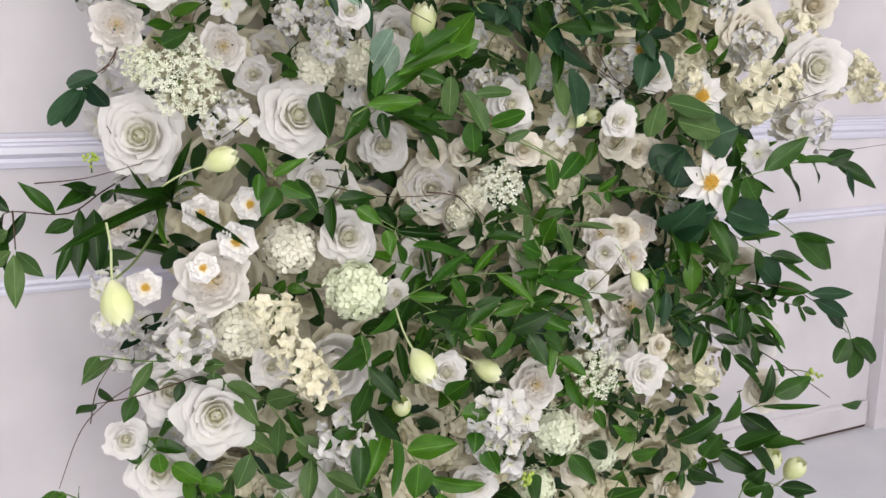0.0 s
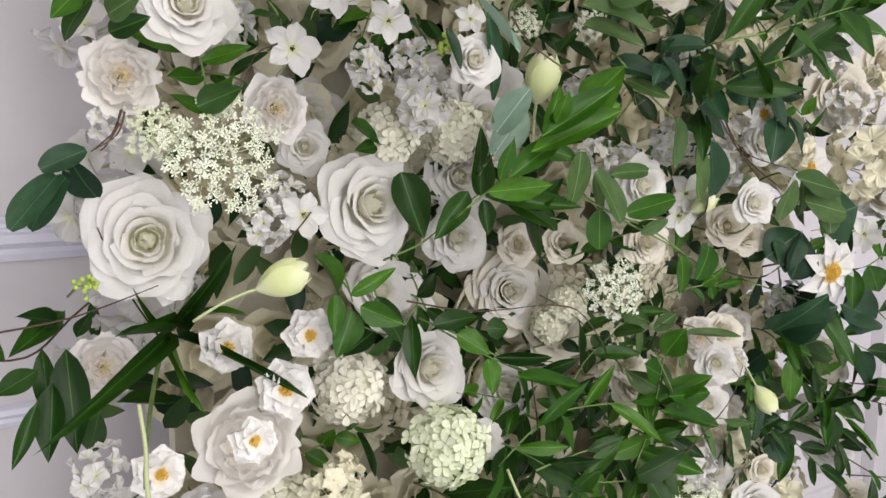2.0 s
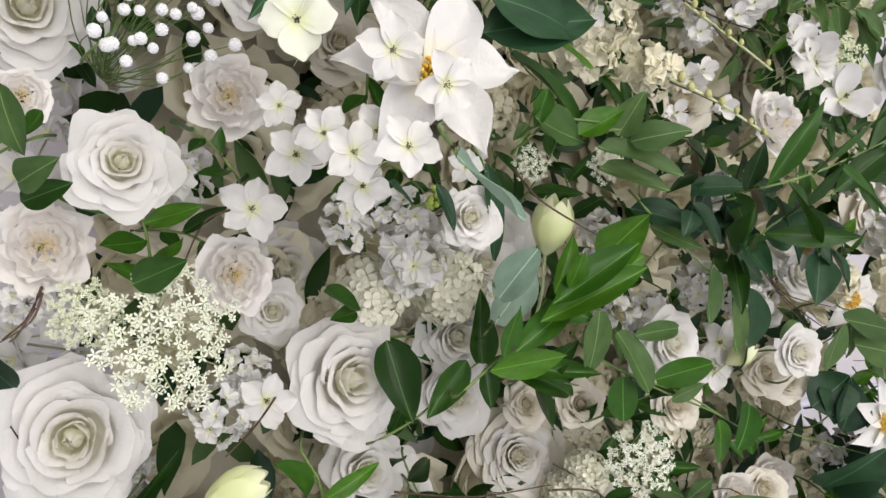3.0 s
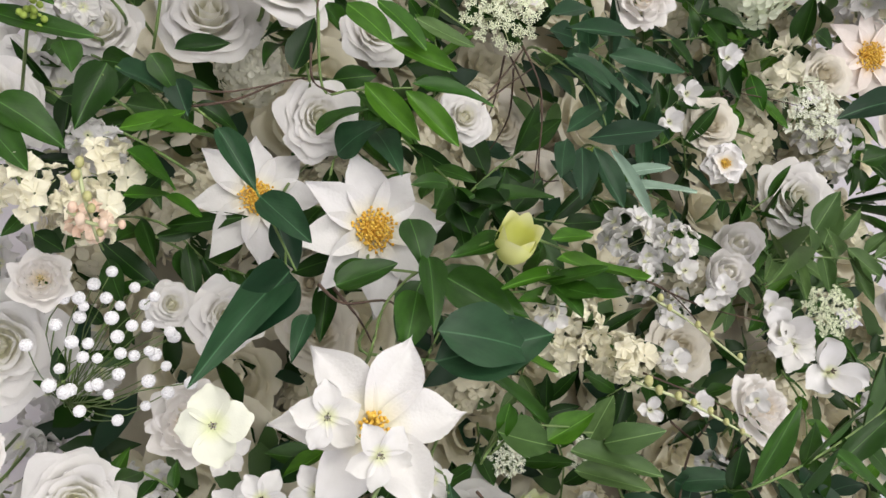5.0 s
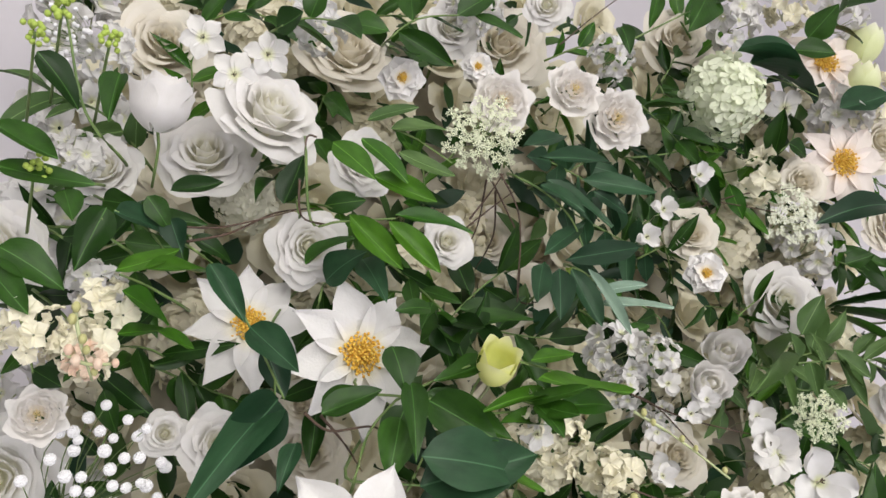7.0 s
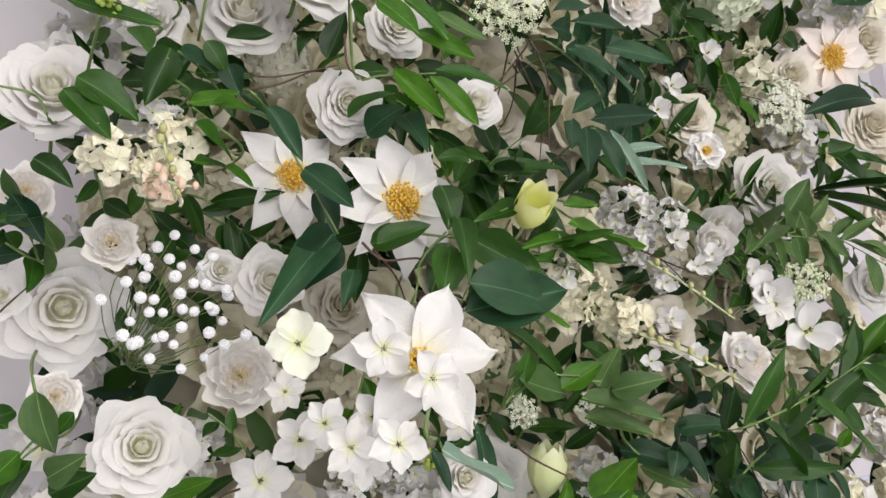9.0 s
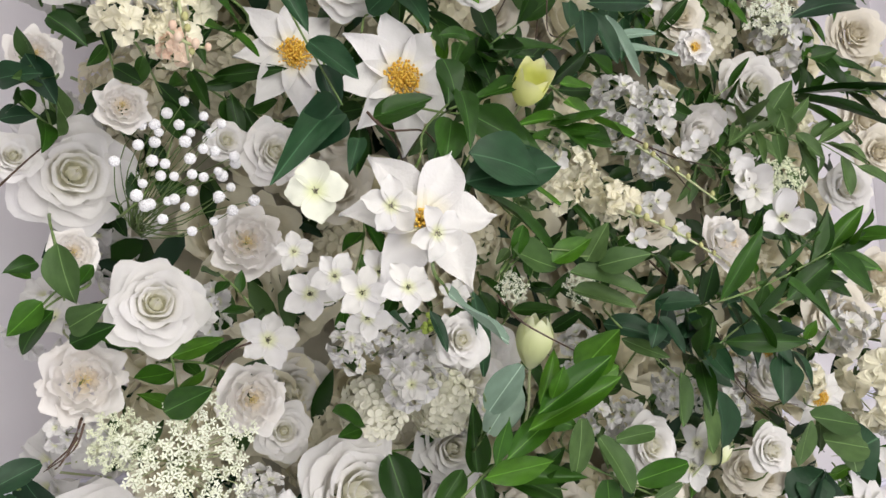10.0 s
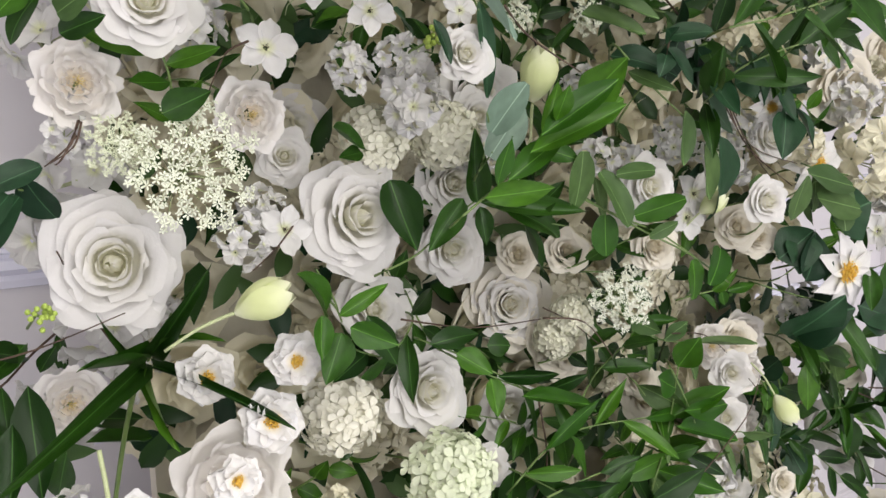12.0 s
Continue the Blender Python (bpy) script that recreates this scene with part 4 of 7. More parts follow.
bloom("rose", 0.351, 1.318, 1.085, 0.043, (-0.11, -0.97, 0.22), 91)
bloom("rose", 0.393, 1.329, 1.057, 0.044, (-0.06, -0.97, 0.24), 90)
bloom("rose", 0.360, 1.260, 0.579, 0.045, (-0.03, -0.97, 0.25), 78)
bloom("rose", 0.293, 1.284, 0.530, 0.045, (-0.19, -0.9, 0.39), 8)
bloom("rose", 0.132, 1.310, 0.844, 0.042, (-0.02, -0.99, 0.13), 13)
bloom("rose", 1.399, 1.345, 0.657, 0.060, (-0.37, -0.88, 0.3), 35)
bloom("ivory", 0.642, 1.322, 0.996, 0.048, (-0.35, -0.92, 0.17), 95)
bloom("peony", 0.921, 1.296, 0.953, 0.035, (-0.35, -0.91, 0.2), 1)
bloom("peony", 1.257, 1.386, 0.650, 0.041, (-0.4, -0.9, 0.2), 76)
bloom("floret", 0.777, 1.214, 1.196, 0.031, (-0.31, -0.95, 0.05), 83)
bloom("floret", 0.219, 1.242, 1.192, 0.027, (-0.13, -0.99, -0.01), 89)
bloom("floret", 0.707, 1.204, 0.634, 0.033, (-0.32, -0.9, 0.31), 86)
bloom("floret", 0.661, 1.181, 0.683, 0.032, (-0.25, -0.89, 0.37), 71)
bloom("floret", 1.239, 1.216, 1.109, 0.036, (-0.41, -0.91, 0.05), 8)
bloom("floret", 0.769, 1.218, 1.165, 0.031, (-0.29, -0.96, 0.04), 96)
bloom("hyd", 0.416, 1.258, 1.279, 0.039, (-0.23, -0.96, 0.15), 30)
bloom("hyd", 0.343, 1.283, 1.276, 0.039, (-0.05, -1.0, 0.04), 49)
bloom("truss", 0.182, 1.249, 1.184, 0.027, (-0.16, -0.98, 0.13), 83)
bloom("cream", 1.075, 1.249, 1.257, 0.034, (-0.42, -0.9, 0.08), 4)
bloom("truss", 0.340, 1.214, 1.354, 0.027, (-0.26, -0.96, -0.07), 76)
bloom("truss", 0.456, 1.264, 1.254, 0.029, (-0.2, -0.98, 0.04), 59)
bloom("truss", 0.892, 1.250, 1.225, 0.033, (-0.34, -0.94, 0.03), 67)
bloom("star", 0.922, 1.200, 1.307, 0.031, (-0.47, -0.88, 0.09), 6)
bloom("truss", 0.081, 1.211, 1.780, 0.027, (0.07, -1.0, -0.06), 54)
bloom("truss", 0.102, 1.215, 1.890, 0.029, (0.01, -0.96, -0.27), 14)
bloom("truss", 1.010, 1.238, 2.169, 0.049, (-0.56, -0.82, -0.14), 62)
bloom("cream", 1.340, 1.256, 2.103, 0.055, (-0.44, -0.86, -0.27), 79)
bloom("truss", 1.175, 1.306, 1.825, 0.051, (-0.54, -0.84, 0.01), 37)
bloom("cream", 1.045, 1.287, 1.923, 0.049, (-0.51, -0.85, -0.1), 44)
bloom("truss", 0.304, 1.210, 1.967, 0.033, (-0.09, -0.96, -0.28), 92)
bloom("rose", 0.467, 1.202, 1.999, 0.036, (-0.28, -0.94, -0.16), 79)
bloom("ivory", 1.371, 1.262, 2.029, 0.055, (-0.43, -0.88, -0.2), 59)
bloom("cream", 0.458, 1.109, 1.551, 0.024, (-0.41, -0.91, -0.03), 35)
bloom("cream", 0.521, 1.143, 1.529, 0.026, (-0.27, -0.96, 0.1), 86)
bloom("cream", 0.556, 1.132, 1.497, 0.026, (-0.43, -0.9, 0.06), 4)
bloom("truss", 0.617, 1.156, 1.576, 0.024, (-0.48, -0.88, 0.05), 37)
bloom("truss", 0.645, 1.129, 1.608, 0.024, (-0.52, -0.85, 0.04), 73)
bloom("bell", 0.637, 1.109, 1.576, 0.014, (-0.48, -0.88, -0.08), 51)
bloom("bell", 0.596, 1.091, 1.487, 0.013, (-0.31, -0.94, 0.13), 87)
bloom("bell", 0.746, 1.122, 1.824, 0.016, (-0.48, -0.87, -0.14), 36)
bloom("bell", 0.662, 1.085, 1.557, 0.013, (-0.54, -0.83, 0.13), 59)
bloom("lace", 0.941, 1.170, 1.544, 0.035, (-0.57, -0.82, -0.02), 86)
bloom("ivory", 1.145, 1.271, 1.926, 0.039, (-0.5, -0.85, -0.13), 87)
bloom("tulip", 1.297, 1.210, 2.173, 0.046, (0.1, -0.56, 0.82), 91)
bloom("tulip", 1.275, 1.217, 2.100, 0.045, (-0.01, -0.57, 0.82), 6)
bloom("truss", 1.274, 1.226, 2.224, 0.044, (-0.47, -0.86, -0.19), 63)
bloom("cream", 1.135, 1.223, 2.208, 0.042, (-0.49, -0.81, -0.33), 32)
bloom("peach", 0.096, 1.124, 1.588, 0.015, (-0.16, -0.98, -0.12), 24)
bloom("truss", 0.661, 1.220, 1.234, 0.031, (-0.5, -0.86, 0.1), 40)
bloom("truss", 0.215, 1.284, 1.210, 0.025, (-0.08, -0.99, 0.11), 20)
bloom("truss", 0.042, 1.284, 1.286, 0.021, (-0.01, -0.98, 0.22), 27)
bloom("lace", 0.079, 1.263, 1.274, 0.030, (-0.06, -1.0, 0.08), 1)
bloom("lace", 0.554, 1.178, 1.401, 0.021, (-0.31, -0.95, 0.02), 57)
bloom("lace", 0.480, 1.205, 1.401, 0.020, (-0.28, -0.95, 0.17), 70)
bloom("rose", 0.250, 1.309, 1.261, 0.030, (-0.28, -0.95, 0.12), 11)
bloom("rose", 0.470, 1.269, 1.299, 0.033, (-0.21, -0.96, 0.17), 35)
bloom("ivory", 0.911, 1.244, 1.140, 0.033, (-0.58, -0.78, 0.24), 6)
bloom("floret", 0.373, 1.160, 1.393, 0.018, (-0.27, -0.95, 0.13), 47)
bloom("floret", 0.477, 1.119, 1.530, 0.018, (-0.3, -0.94, -0.16), 98)
bloom("bell", 0.644, 1.091, 1.544, 0.013, (-0.53, -0.85, 0.02), 71)
bloom("bell", 0.613, 1.109, 1.528, 0.013, (-0.57, -0.82, -0.08), 97)
bloom("bell", 0.650, 1.049, 1.449, 0.013, (-0.59, -0.8, -0.09), 18)
bloom("bell", 0.594, 1.066, 1.448, 0.013, (-0.41, -0.91, 0.06), 2)
bloom("bell", 0.557, 1.088, 1.444, 0.013, (-0.4, -0.91, 0.08), 34)
bloom("tulip", 0.850, 1.236, 1.189, 0.021, (0.17, -0.98, -0.03), 39)
bloom("truss", 0.646, 1.139, 1.541, 0.020, (-0.54, -0.84, -0.09), 86)
bloom("cream", 1.167, 1.272, 1.664, 0.030, (-0.58, -0.8, -0.17), 69)
bloom("truss", 0.764, 1.197, 1.259, 0.023, (-0.42, -0.89, 0.17), 3)
bloom("truss", 0.613, 1.222, 1.245, 0.027, (-0.49, -0.83, 0.26), 45)
bloom("truss", 0.745, 1.221, 1.265, 0.029, (-0.57, -0.81, 0.15), 16)
bloom("truss", 0.916, 1.253, 1.277, 0.033, (-0.53, -0.84, 0.09), 1)
bloom("truss", 0.693, 1.146, 1.370, 0.026, (-0.55, -0.83, 0.11), 20)
bloom("rose", 0.685, 1.235, 1.185, 0.029, (-0.38, -0.92, 0.11), 67)
bloom("ivory", 0.614, 1.279, 1.129, 0.029, (-0.35, -0.9, 0.26), 18)
bloom("ivory", 0.566, 1.320, 1.127, 0.029, (-0.36, -0.88, 0.32), 54)
bloom("floret", 0.197, 1.063, 1.405, 0.020, (-0.31, -0.95, 0.01), 29)
bloom("floret", 0.230, 1.052, 1.407, 0.021, (-0.26, -0.96, 0.03), 56)
bloom("floret", 0.238, 1.090, 1.372, 0.022, (-0.24, -0.95, 0.18), 76)
bloom("truss", 0.591, 1.223, 1.324, 0.030, (-0.36, -0.93, 0.08), 59)
bloom("truss", 1.272, 1.286, 1.325, 0.045, (-0.59, -0.8, 0.08), 97)
bloom("cream", 1.343, 1.270, 1.252, 0.045, (-0.51, -0.86, 0.05), 45)
bloom("truss", 1.150, 1.248, 1.410, 0.041, (-0.48, -0.87, 0.12), 84)
bloom("rose", 1.265, 1.256, 1.568, 0.046, (-0.49, -0.87, 0.07), 79)
bloom("ivory", 1.389, 1.263, 1.641, 0.049, (-0.57, -0.82, -0.08), 18)
bloom("ivory", 1.503, 1.344, 1.421, 0.053, (-0.5, -0.87, 0.05), 4)
bloom("truss", 0.103, 1.180, 1.660, 0.023, (-0.19, -0.97, -0.13), 96)
bloom("cream", 0.062, 1.135, 1.611, 0.023, (0.0, -1.0, 0.0), 25)
bloom("cream", 0.094, 1.138, 1.597, 0.023, (-0.01, -1.0, -0.02), 61)
bloom("cream", 0.107, 1.146, 1.632, 0.024, (-0.05, -1.0, -0.02), 79)
bloom("rose", -0.005, 1.259, 1.522, 0.021, (-0.0, -1.0, 0.04), 2)
bloom("peony", 0.035, 1.212, 1.436, 0.021, (-0.03, -1.0, 0.02), 69)
bloom("rose", 0.580, 1.358, 1.053, 0.046, (-0.3, -0.94, 0.16), 74)
bloom("ivory", 0.963, 1.283, 0.959, 0.033, (-0.39, -0.88, 0.27), 85)
bloom("rose", 0.890, 1.234, 0.929, 0.031, (-0.58, -0.8, 0.15), 53)
bloom("rose", 0.845, 1.209, 0.878, 0.030, (-0.5, -0.82, 0.29), 86)
bloom("truss", 1.083, 1.247, 1.002, 0.040, (-0.46, -0.88, 0.13), 36)
bloom("truss", 0.891, 1.277, 0.756, 0.039, (-0.55, -0.81, 0.2), 45)
bloom("cream", 1.054, 1.324, 0.712, 0.043, (-0.44, -0.81, 0.39), 91)
bloom("ivory", 0.969, 1.251, 1.120, 0.030, (-0.52, -0.81, 0.25), 1)
bloom("ivory", 0.723, 1.259, 0.947, 0.027, (-0.47, -0.84, 0.28), 9)
bloom("hyd", 0.631, 1.292, 1.041, 0.030, (-0.5, -0.86, 0.09), 38)
bloom("hyd", 0.618, 1.311, 1.009, 0.030, (-0.28, -0.92, 0.26), 94)
bloom("rose", 1.322, 1.344, 0.722, 0.046, (-0.37, -0.89, 0.25), 61)
bloom("ivory", 1.299, 1.298, 0.854, 0.044, (-0.41, -0.87, 0.28), 30)
bloom("ivory", 1.384, 1.270, 1.169, 0.042, (-0.48, -0.86, 0.16), 54)
bloom("rose", 0.027, 1.240, 1.700, 0.048, (-0.15, -1, 0.15), 33)
bloom("peony", 0.009, 1.240, 1.607, 0.025, (0.1, -1, 0.1), 14)
bloom("hyd", 0.259, 1.320, 1.801, 0.038, (0, -1, 0.1), 12)
bloom("ivory", 0.620, 1.400, 1.812, 0.048, (-0.4, -1, 0), 1)
bloom("ivory", 0.665, 1.400, 1.744, 0.047, (-0.4, -1, 0), 2)
bloom("rose", 1.082, 1.300, 1.730, 0.059, (-0.5, -1, -0.05), 7)
bloom("cup", 0.885, 1.250, 1.637, 0.038, (-0.6, -1, 0.25), 18)
bloom("rose", 0.046, 1.290, 1.516, 0.054, (0.0, -1, -0.12), 8)
bloom("peony", 0.071, 1.200, 1.559, 0.023, (-0.1, -1, 0.1), 35)
bloom("gyps", 0.123, 1.200, 1.506, 0.057, (-0.15, -1, -0.05), 18)
bloom("dogwood", 0.148, 0.985, 1.455, 0.022, (-0.45, -1, 0.05), 62)
bloom("floret", 0.192, 1.130, 1.430, 0.018, (-0.2, -1, 0.1), 5)
bloom("lily", 0.266, 1.045, 1.446, 0.065, (-0.2, -1, 0.25), 46, 0.0)
bloom("floret", 0.251, 1.000, 1.432, 0.024, (0.0, -1, -0.25), 2)
bloom("truss", 0.162, 1.290, 1.385, 0.030, (0.1, -1, 0.1), 12)
bloom("ivory", 0.156, 1.350, 1.350, 0.035, (0, -1, 0.1), 4)
bloom("ivory", 0.305, 1.270, 1.573, 0.027, (-0.2, -1, 0), 6)
bloom("peony", 0.681, 1.070, 1.440, 0.036, (-0.1, -1, 0.3), 93)
bloom("opentulip", 0.407, 1.070, 1.583, 0.027, (-0.3, -1, 0.45), 56)
bloom("rose", 0.206, 1.270, 1.825, 0.050, (-0.2, -1, 0.25), 23)
bloom("ivory", 0.174, 1.360, 1.995, 0.053, (0, -1, 0), 37)
bloom("ivory", 0.388, 1.330, 2.018, 0.062, (-0.2, -1, 0.2), 61)
bloom("rose", 0.111, 1.260, 1.792, 0.035, (-0.3, -1, 0.1), 60)
bloom("ivory", 0.659, 1.380, 2.118, 0.075, (-0.3, -1, -0.1), 36)
bloom("ivory", 1.015, 1.360, 2.203, 0.064, (-0.4, -1, -0.1), 54)
bloom("blush", 1.229, 1.250, 1.963, 0.086, (-0.35, -1, -0.25), 20)
bloom("blush", 1.220, 1.240, 2.139, 0.083, (-0.4, -1, 0.2), 25)
bloom("ivory", 0.647, 1.420, 1.786, 0.050, (-0.4, -1, 0.1), 5)
bloom("ivory", 0.878, 1.360, 1.511, 0.046, (-0.4, -1, 0.1), 9)
bloom("ivory", 0.347, 1.360, 1.533, 0.042, (-0.2, -1, 0.1), 10)
bloom("ivory", 0.733, 1.440, 1.816, 0.046, (-0.4, -1, 0.1), 8)
bloom("rose", 0.093, 1.310, 0.752, 0.057, (-0.1, -1, 0.2), 76)
bloom("rose", 0.991, 1.220, 0.676, 0.041, (-0.35, -1, 0.2), 70)
bloom("ivory", 1.046, 1.250, 0.715, 0.024, (-0.3, -1, 0.2), 74)
bloom("tulip", 1.409, 1.200, 0.389, 0.036, (0.2, -0.5, 0.9), 71)
bloom("ivory", 1.276, 1.300, 1.348, 0.068, (-0.4, -1, 0.1), 20)
bloom("rose", 0.485, 1.350, 1.139, 0.047, (-0.3, -1, 0), 75)
bloom("rose", 0.434, 1.270, 1.225, 0.042, (-0.25, -1, 0.1), 52)
bloom("rose", 0.386, 1.260, 0.995, 0.051, (-0.1, -1, 0.2), 27)
bloom("rose", 0.523, 1.290, 0.937, 0.043, (-0.2, -1, 0.2), 63)
bloom("ivory", 0.687, 1.200, 1.135, 0.031, (-0.3, -1, 0.1), 67)
bloom("rose", 0.857, 1.160, 1.183, 0.031, (-0.35, -1, 0.1), 25)
bloom("camellia", 0.141, 1.190, 0.979, 0.026, (-0.1, -1, 0.1), 33)
bloom("tulip", 0.787, 1.190, 1.184, 0.022, (0.5, -0.6, 0.6), 69)
bloom("cream", 0.228, 1.200, 0.897, 0.027, (-0.1, -1, 0.15), 21)
bloom("cream", 0.248, 1.180, 0.862, 0.032, (-0.1, -1, 0.15), 22)
bloom("cream", 0.273, 1.165, 0.823, 0.036, (-0.1, -1, 0.15), 23)
bloom("cream", 0.298, 1.150, 0.784, 0.033, (-0.1, -1, 0.15), 24)
bloom("truss", 0.013, 1.270, 0.946, 0.029, (0, -1, 0.1), 31)
bloom("truss", 0.009, 1.280, 0.887, 0.028, (0, -1, 0.1), 30)
bloom("peony", 0.036, 1.360, 1.027, 0.038, (0, -1, 0.1), 3)
bloom("ivory", 1.529, 1.360, 1.920, 0.062, (-0.5, -1, 0), 41)
bloom("cream", 1.592, 1.360, 1.841, 0.056, (-0.5, -1, 0), 40)
bloom("ivory", 1.573, 1.380, 1.748, 0.061, (-0.5, -1, 0), 43)

# ---------------------------------------------------------------- leaf sprays
spray("oval", "b", (0.032, 1.330, 1.219), [(-0.019, -0.021, 0.017), (-0.030, -0.037, 0.021)], [(-0.038, -0.038, 0.017, -0.080, -0.044, -0.032, 0.033), (-0.030, -0.037, 0.015, -0.063, -0.020, -0.035, 0.031), (-0.052, -0.040, 0.023, -0.011, -0.037, 0.041, 0.025), (-0.025, -0.037, 0.029, -0.001, -0.017, -0.008, 0.033)], seed=1)
spray("lance", "d", (0.078, 1.489, 1.100), [(-0.063, -0.067, -0.029), (-0.115, -0.121, -0.054), (-0.187, -0.098, -0.050), (-0.207, -0.098, -0.053), (-0.209, -0.109, -0.065)], [(-0.071, -0.078, -0.018, -0.133, -0.141, -0.049, 0.026), (-0.107, -0.149, -0.061, -0.149, -0.171, -0.076, 0.025), (-0.111, -0.172, -0.087, -0.139, -0.191, -0.145, 0.017), (-0.096, -0.163, -0.072, -0.106, -0.189, -0.146, 0.030), (-0.078, -0.129, -0.048, -0.079, -0.176, -0.147, 0.039), (-0.055, -0.174, -0.105, -0.063, -0.135, -0.167, 0.026), (-0.040, -0.147, -0.084, 0.038, -0.060, -0.124, 0.023), (-0.033, -0.149, -0.107, 0.042, -0.054, -0.153, 0.022), (-0.065, -0.112, -0.041, -0.046, -0.086, -0.023, 0.018)], auto=(9, 0.074, 0.024), twig=True, seed=2)
spray("lance", "g", (-0.117, 1.401, 1.050), [(0.002, -0.026, -0.019), (0.003, -0.054, -0.052)], [(-0.003, -0.051, -0.055, -0.038, -0.033, -0.082, 0.024), (0.000, -0.054, -0.059, -0.005, -0.060, -0.144, 0.029), (0.003, -0.055, -0.054, 0.039, -0.068, -0.096, 0.029), (-0.005, -0.041, -0.025, -0.034, -0.027, -0.043, 0.022)], twig=True, seed=3)
spray("blade", "d", (0.151, 1.420, 1.089), [(-0.009, -0.037, 0.007), (-0.028, -0.033, -0.021), (-0.039, -0.051, -0.034)], [(-0.042, -0.053, -0.036, -0.194, -0.293, -0.053, 0.026), (-0.035, -0.049, -0.029, -0.019, -0.207, 0.070, 0.024), (-0.032, -0.046, -0.042, 0.060, -0.190, -0.085, 0.015), (-0.042, -0.053, -0.033, -0.100, -0.159, 0.033, 0.007)], seed=4)
spray("blade", "m", (0.149, 1.420, 1.063), [(-0.003, -0.012, 0.003), (-0.023, -0.029, -0.004), (-0.036, -0.050, -0.009)], [(-0.040, -0.053, -0.008, -0.125, -0.212, 0.033, 0.011), (-0.036, -0.050, -0.015, -0.061, -0.230, -0.041, 0.013), (-0.030, -0.047, -0.006, -0.005, -0.185, 0.040, 0.009)], seed=5)
spray("ovate", "m", (0.330, 1.420, 1.120), [(-0.084, -0.188, 0.030), (-0.073, -0.200, 0.002), (-0.077, -0.219, -0.011)], [(-0.133, -0.255, 0.040, -0.081, -0.205, -0.014, 0.022), (-0.101, -0.232, -0.005, -0.106, -0.237, -0.046, 0.020), (-0.077, -0.219, -0.011, -0.026, -0.228, 0.016, 0.016), (-0.065, -0.217, -0.024, -0.024, -0.237, -0.045, 0.027)], seed=6)
spray("ovate", "d", (0.336, 1.420, 1.091), [(-0.079, -0.174, 0.033), (-0.072, -0.189, 0.020), (-0.075, -0.207, 0.009)], [(-0.077, -0.210, -0.001, -0.105, -0.229, -0.043, 0.034), (-0.044, -0.201, 0.010, -0.009, -0.200, -0.050, 0.027), (-0.078, -0.214, 0.196, -0.028, -0.180, 0.172, 0.022), (-0.030, -0.178, 0.172, -0.060, -0.186, 0.167, 0.017)], seed=7)
spray("ovate", "d", (0.408, 1.420, 1.104), [(-0.085, -0.159, 0.028), (-0.036, -0.172, 0.049), (-0.001, -0.187, 0.084), (0.027, -0.201, 0.107)], [(-0.072, -0.180, 0.130, -0.065, -0.216, 0.057, 0.042), (0.005, -0.201, 0.107, -0.033, -0.187, 0.052, 0.029), (0.024, -0.200, 0.101, -0.002, -0.232, 0.181, 0.028), (0.027, -0.200, 0.097, 0.034, -0.202, 0.054, 0.021), (0.027, -0.201, 0.101, 0.141, -0.243, 0.084, 0.026)], seed=8)
spray("lance", "m", (0.533, 1.420, 1.160), [(-0.164, -0.243, 0.028), (-0.129, -0.262, 0.060), (-0.085, -0.289, 0.103), (-0.023, -0.320, 0.162)], [(-0.148, -0.278, 0.056, -0.061, -0.276, 0.060, 0.028), (-0.125, -0.285, 0.071, -0.052, -0.290, 0.116, 0.027), (-0.106, -0.297, 0.098, 0.002, -0.316, 0.140, 0.033), (-0.099, -0.305, 0.114, -0.021, -0.329, 0.164, 0.031), (-0.085, -0.310, 0.127, -0.084, -0.329, 0.160, 0.022), (-0.137, -0.283, 0.066, -0.132, -0.300, 0.114, 0.022)], seed=9)
spray("ovate", "d", (0.592, 1.420, 1.187), [(-0.135, -0.181, 0.015), (-0.087, -0.192, -0.004), (-0.046, -0.213, -0.015)], [(-0.134, -0.211, 0.013, -0.034, -0.200, -0.030, 0.032), (-0.092, -0.209, 0.001, -0.071, -0.241, 0.038, 0.025), (-0.097, -0.203, -0.012, -0.041, -0.161, -0.074, 0.019)], seed=10)
spray("oval", "g", (0.740, 1.420, 1.204), [(-0.198, -0.217, 0.014), (-0.126, -0.253, -0.034), (-0.016, -0.244, -0.079), (0.078, -0.232, -0.127)], [(-0.211, -0.262, 0.053, -0.205, -0.243, -0.011, 0.030), (-0.188, -0.263, 0.030, -0.153, -0.275, -0.032, 0.031), (-0.171, -0.271, 0.026, -0.107, -0.273, 0.030, 0.021), (-0.110, -0.264, -0.048, -0.076, -0.276, -0.033, 0.017)], seed=11)
spray("oval", "m", (0.752, 1.420, 1.194), [(-0.201, -0.218, 0.016), (-0.155, -0.252, -0.014), (-0.075, -0.249, -0.044), (0.067, -0.232, -0.118)], [(-0.156, -0.273, -0.011, -0.115, -0.310, 0.007, 0.029), (-0.181, -0.252, -0.009, -0.172, -0.244, -0.057, 0.033), (-0.033, -0.253, -0.075, -0.014, -0.242, -0.130, 0.027), (0.038, -0.240, -0.069, -0.018, -0.272, -0.104, 0.035)], seed=12)
spray("oval", "s", (0.584, 1.420, 1.235), [(-0.161, -0.219, 0.007), (-0.176, -0.256, 0.041), (-0.203, -0.289, 0.061)], [(-0.186, -0.274, 0.043, -0.170, -0.308, 0.087, 0.032),], seed=13)
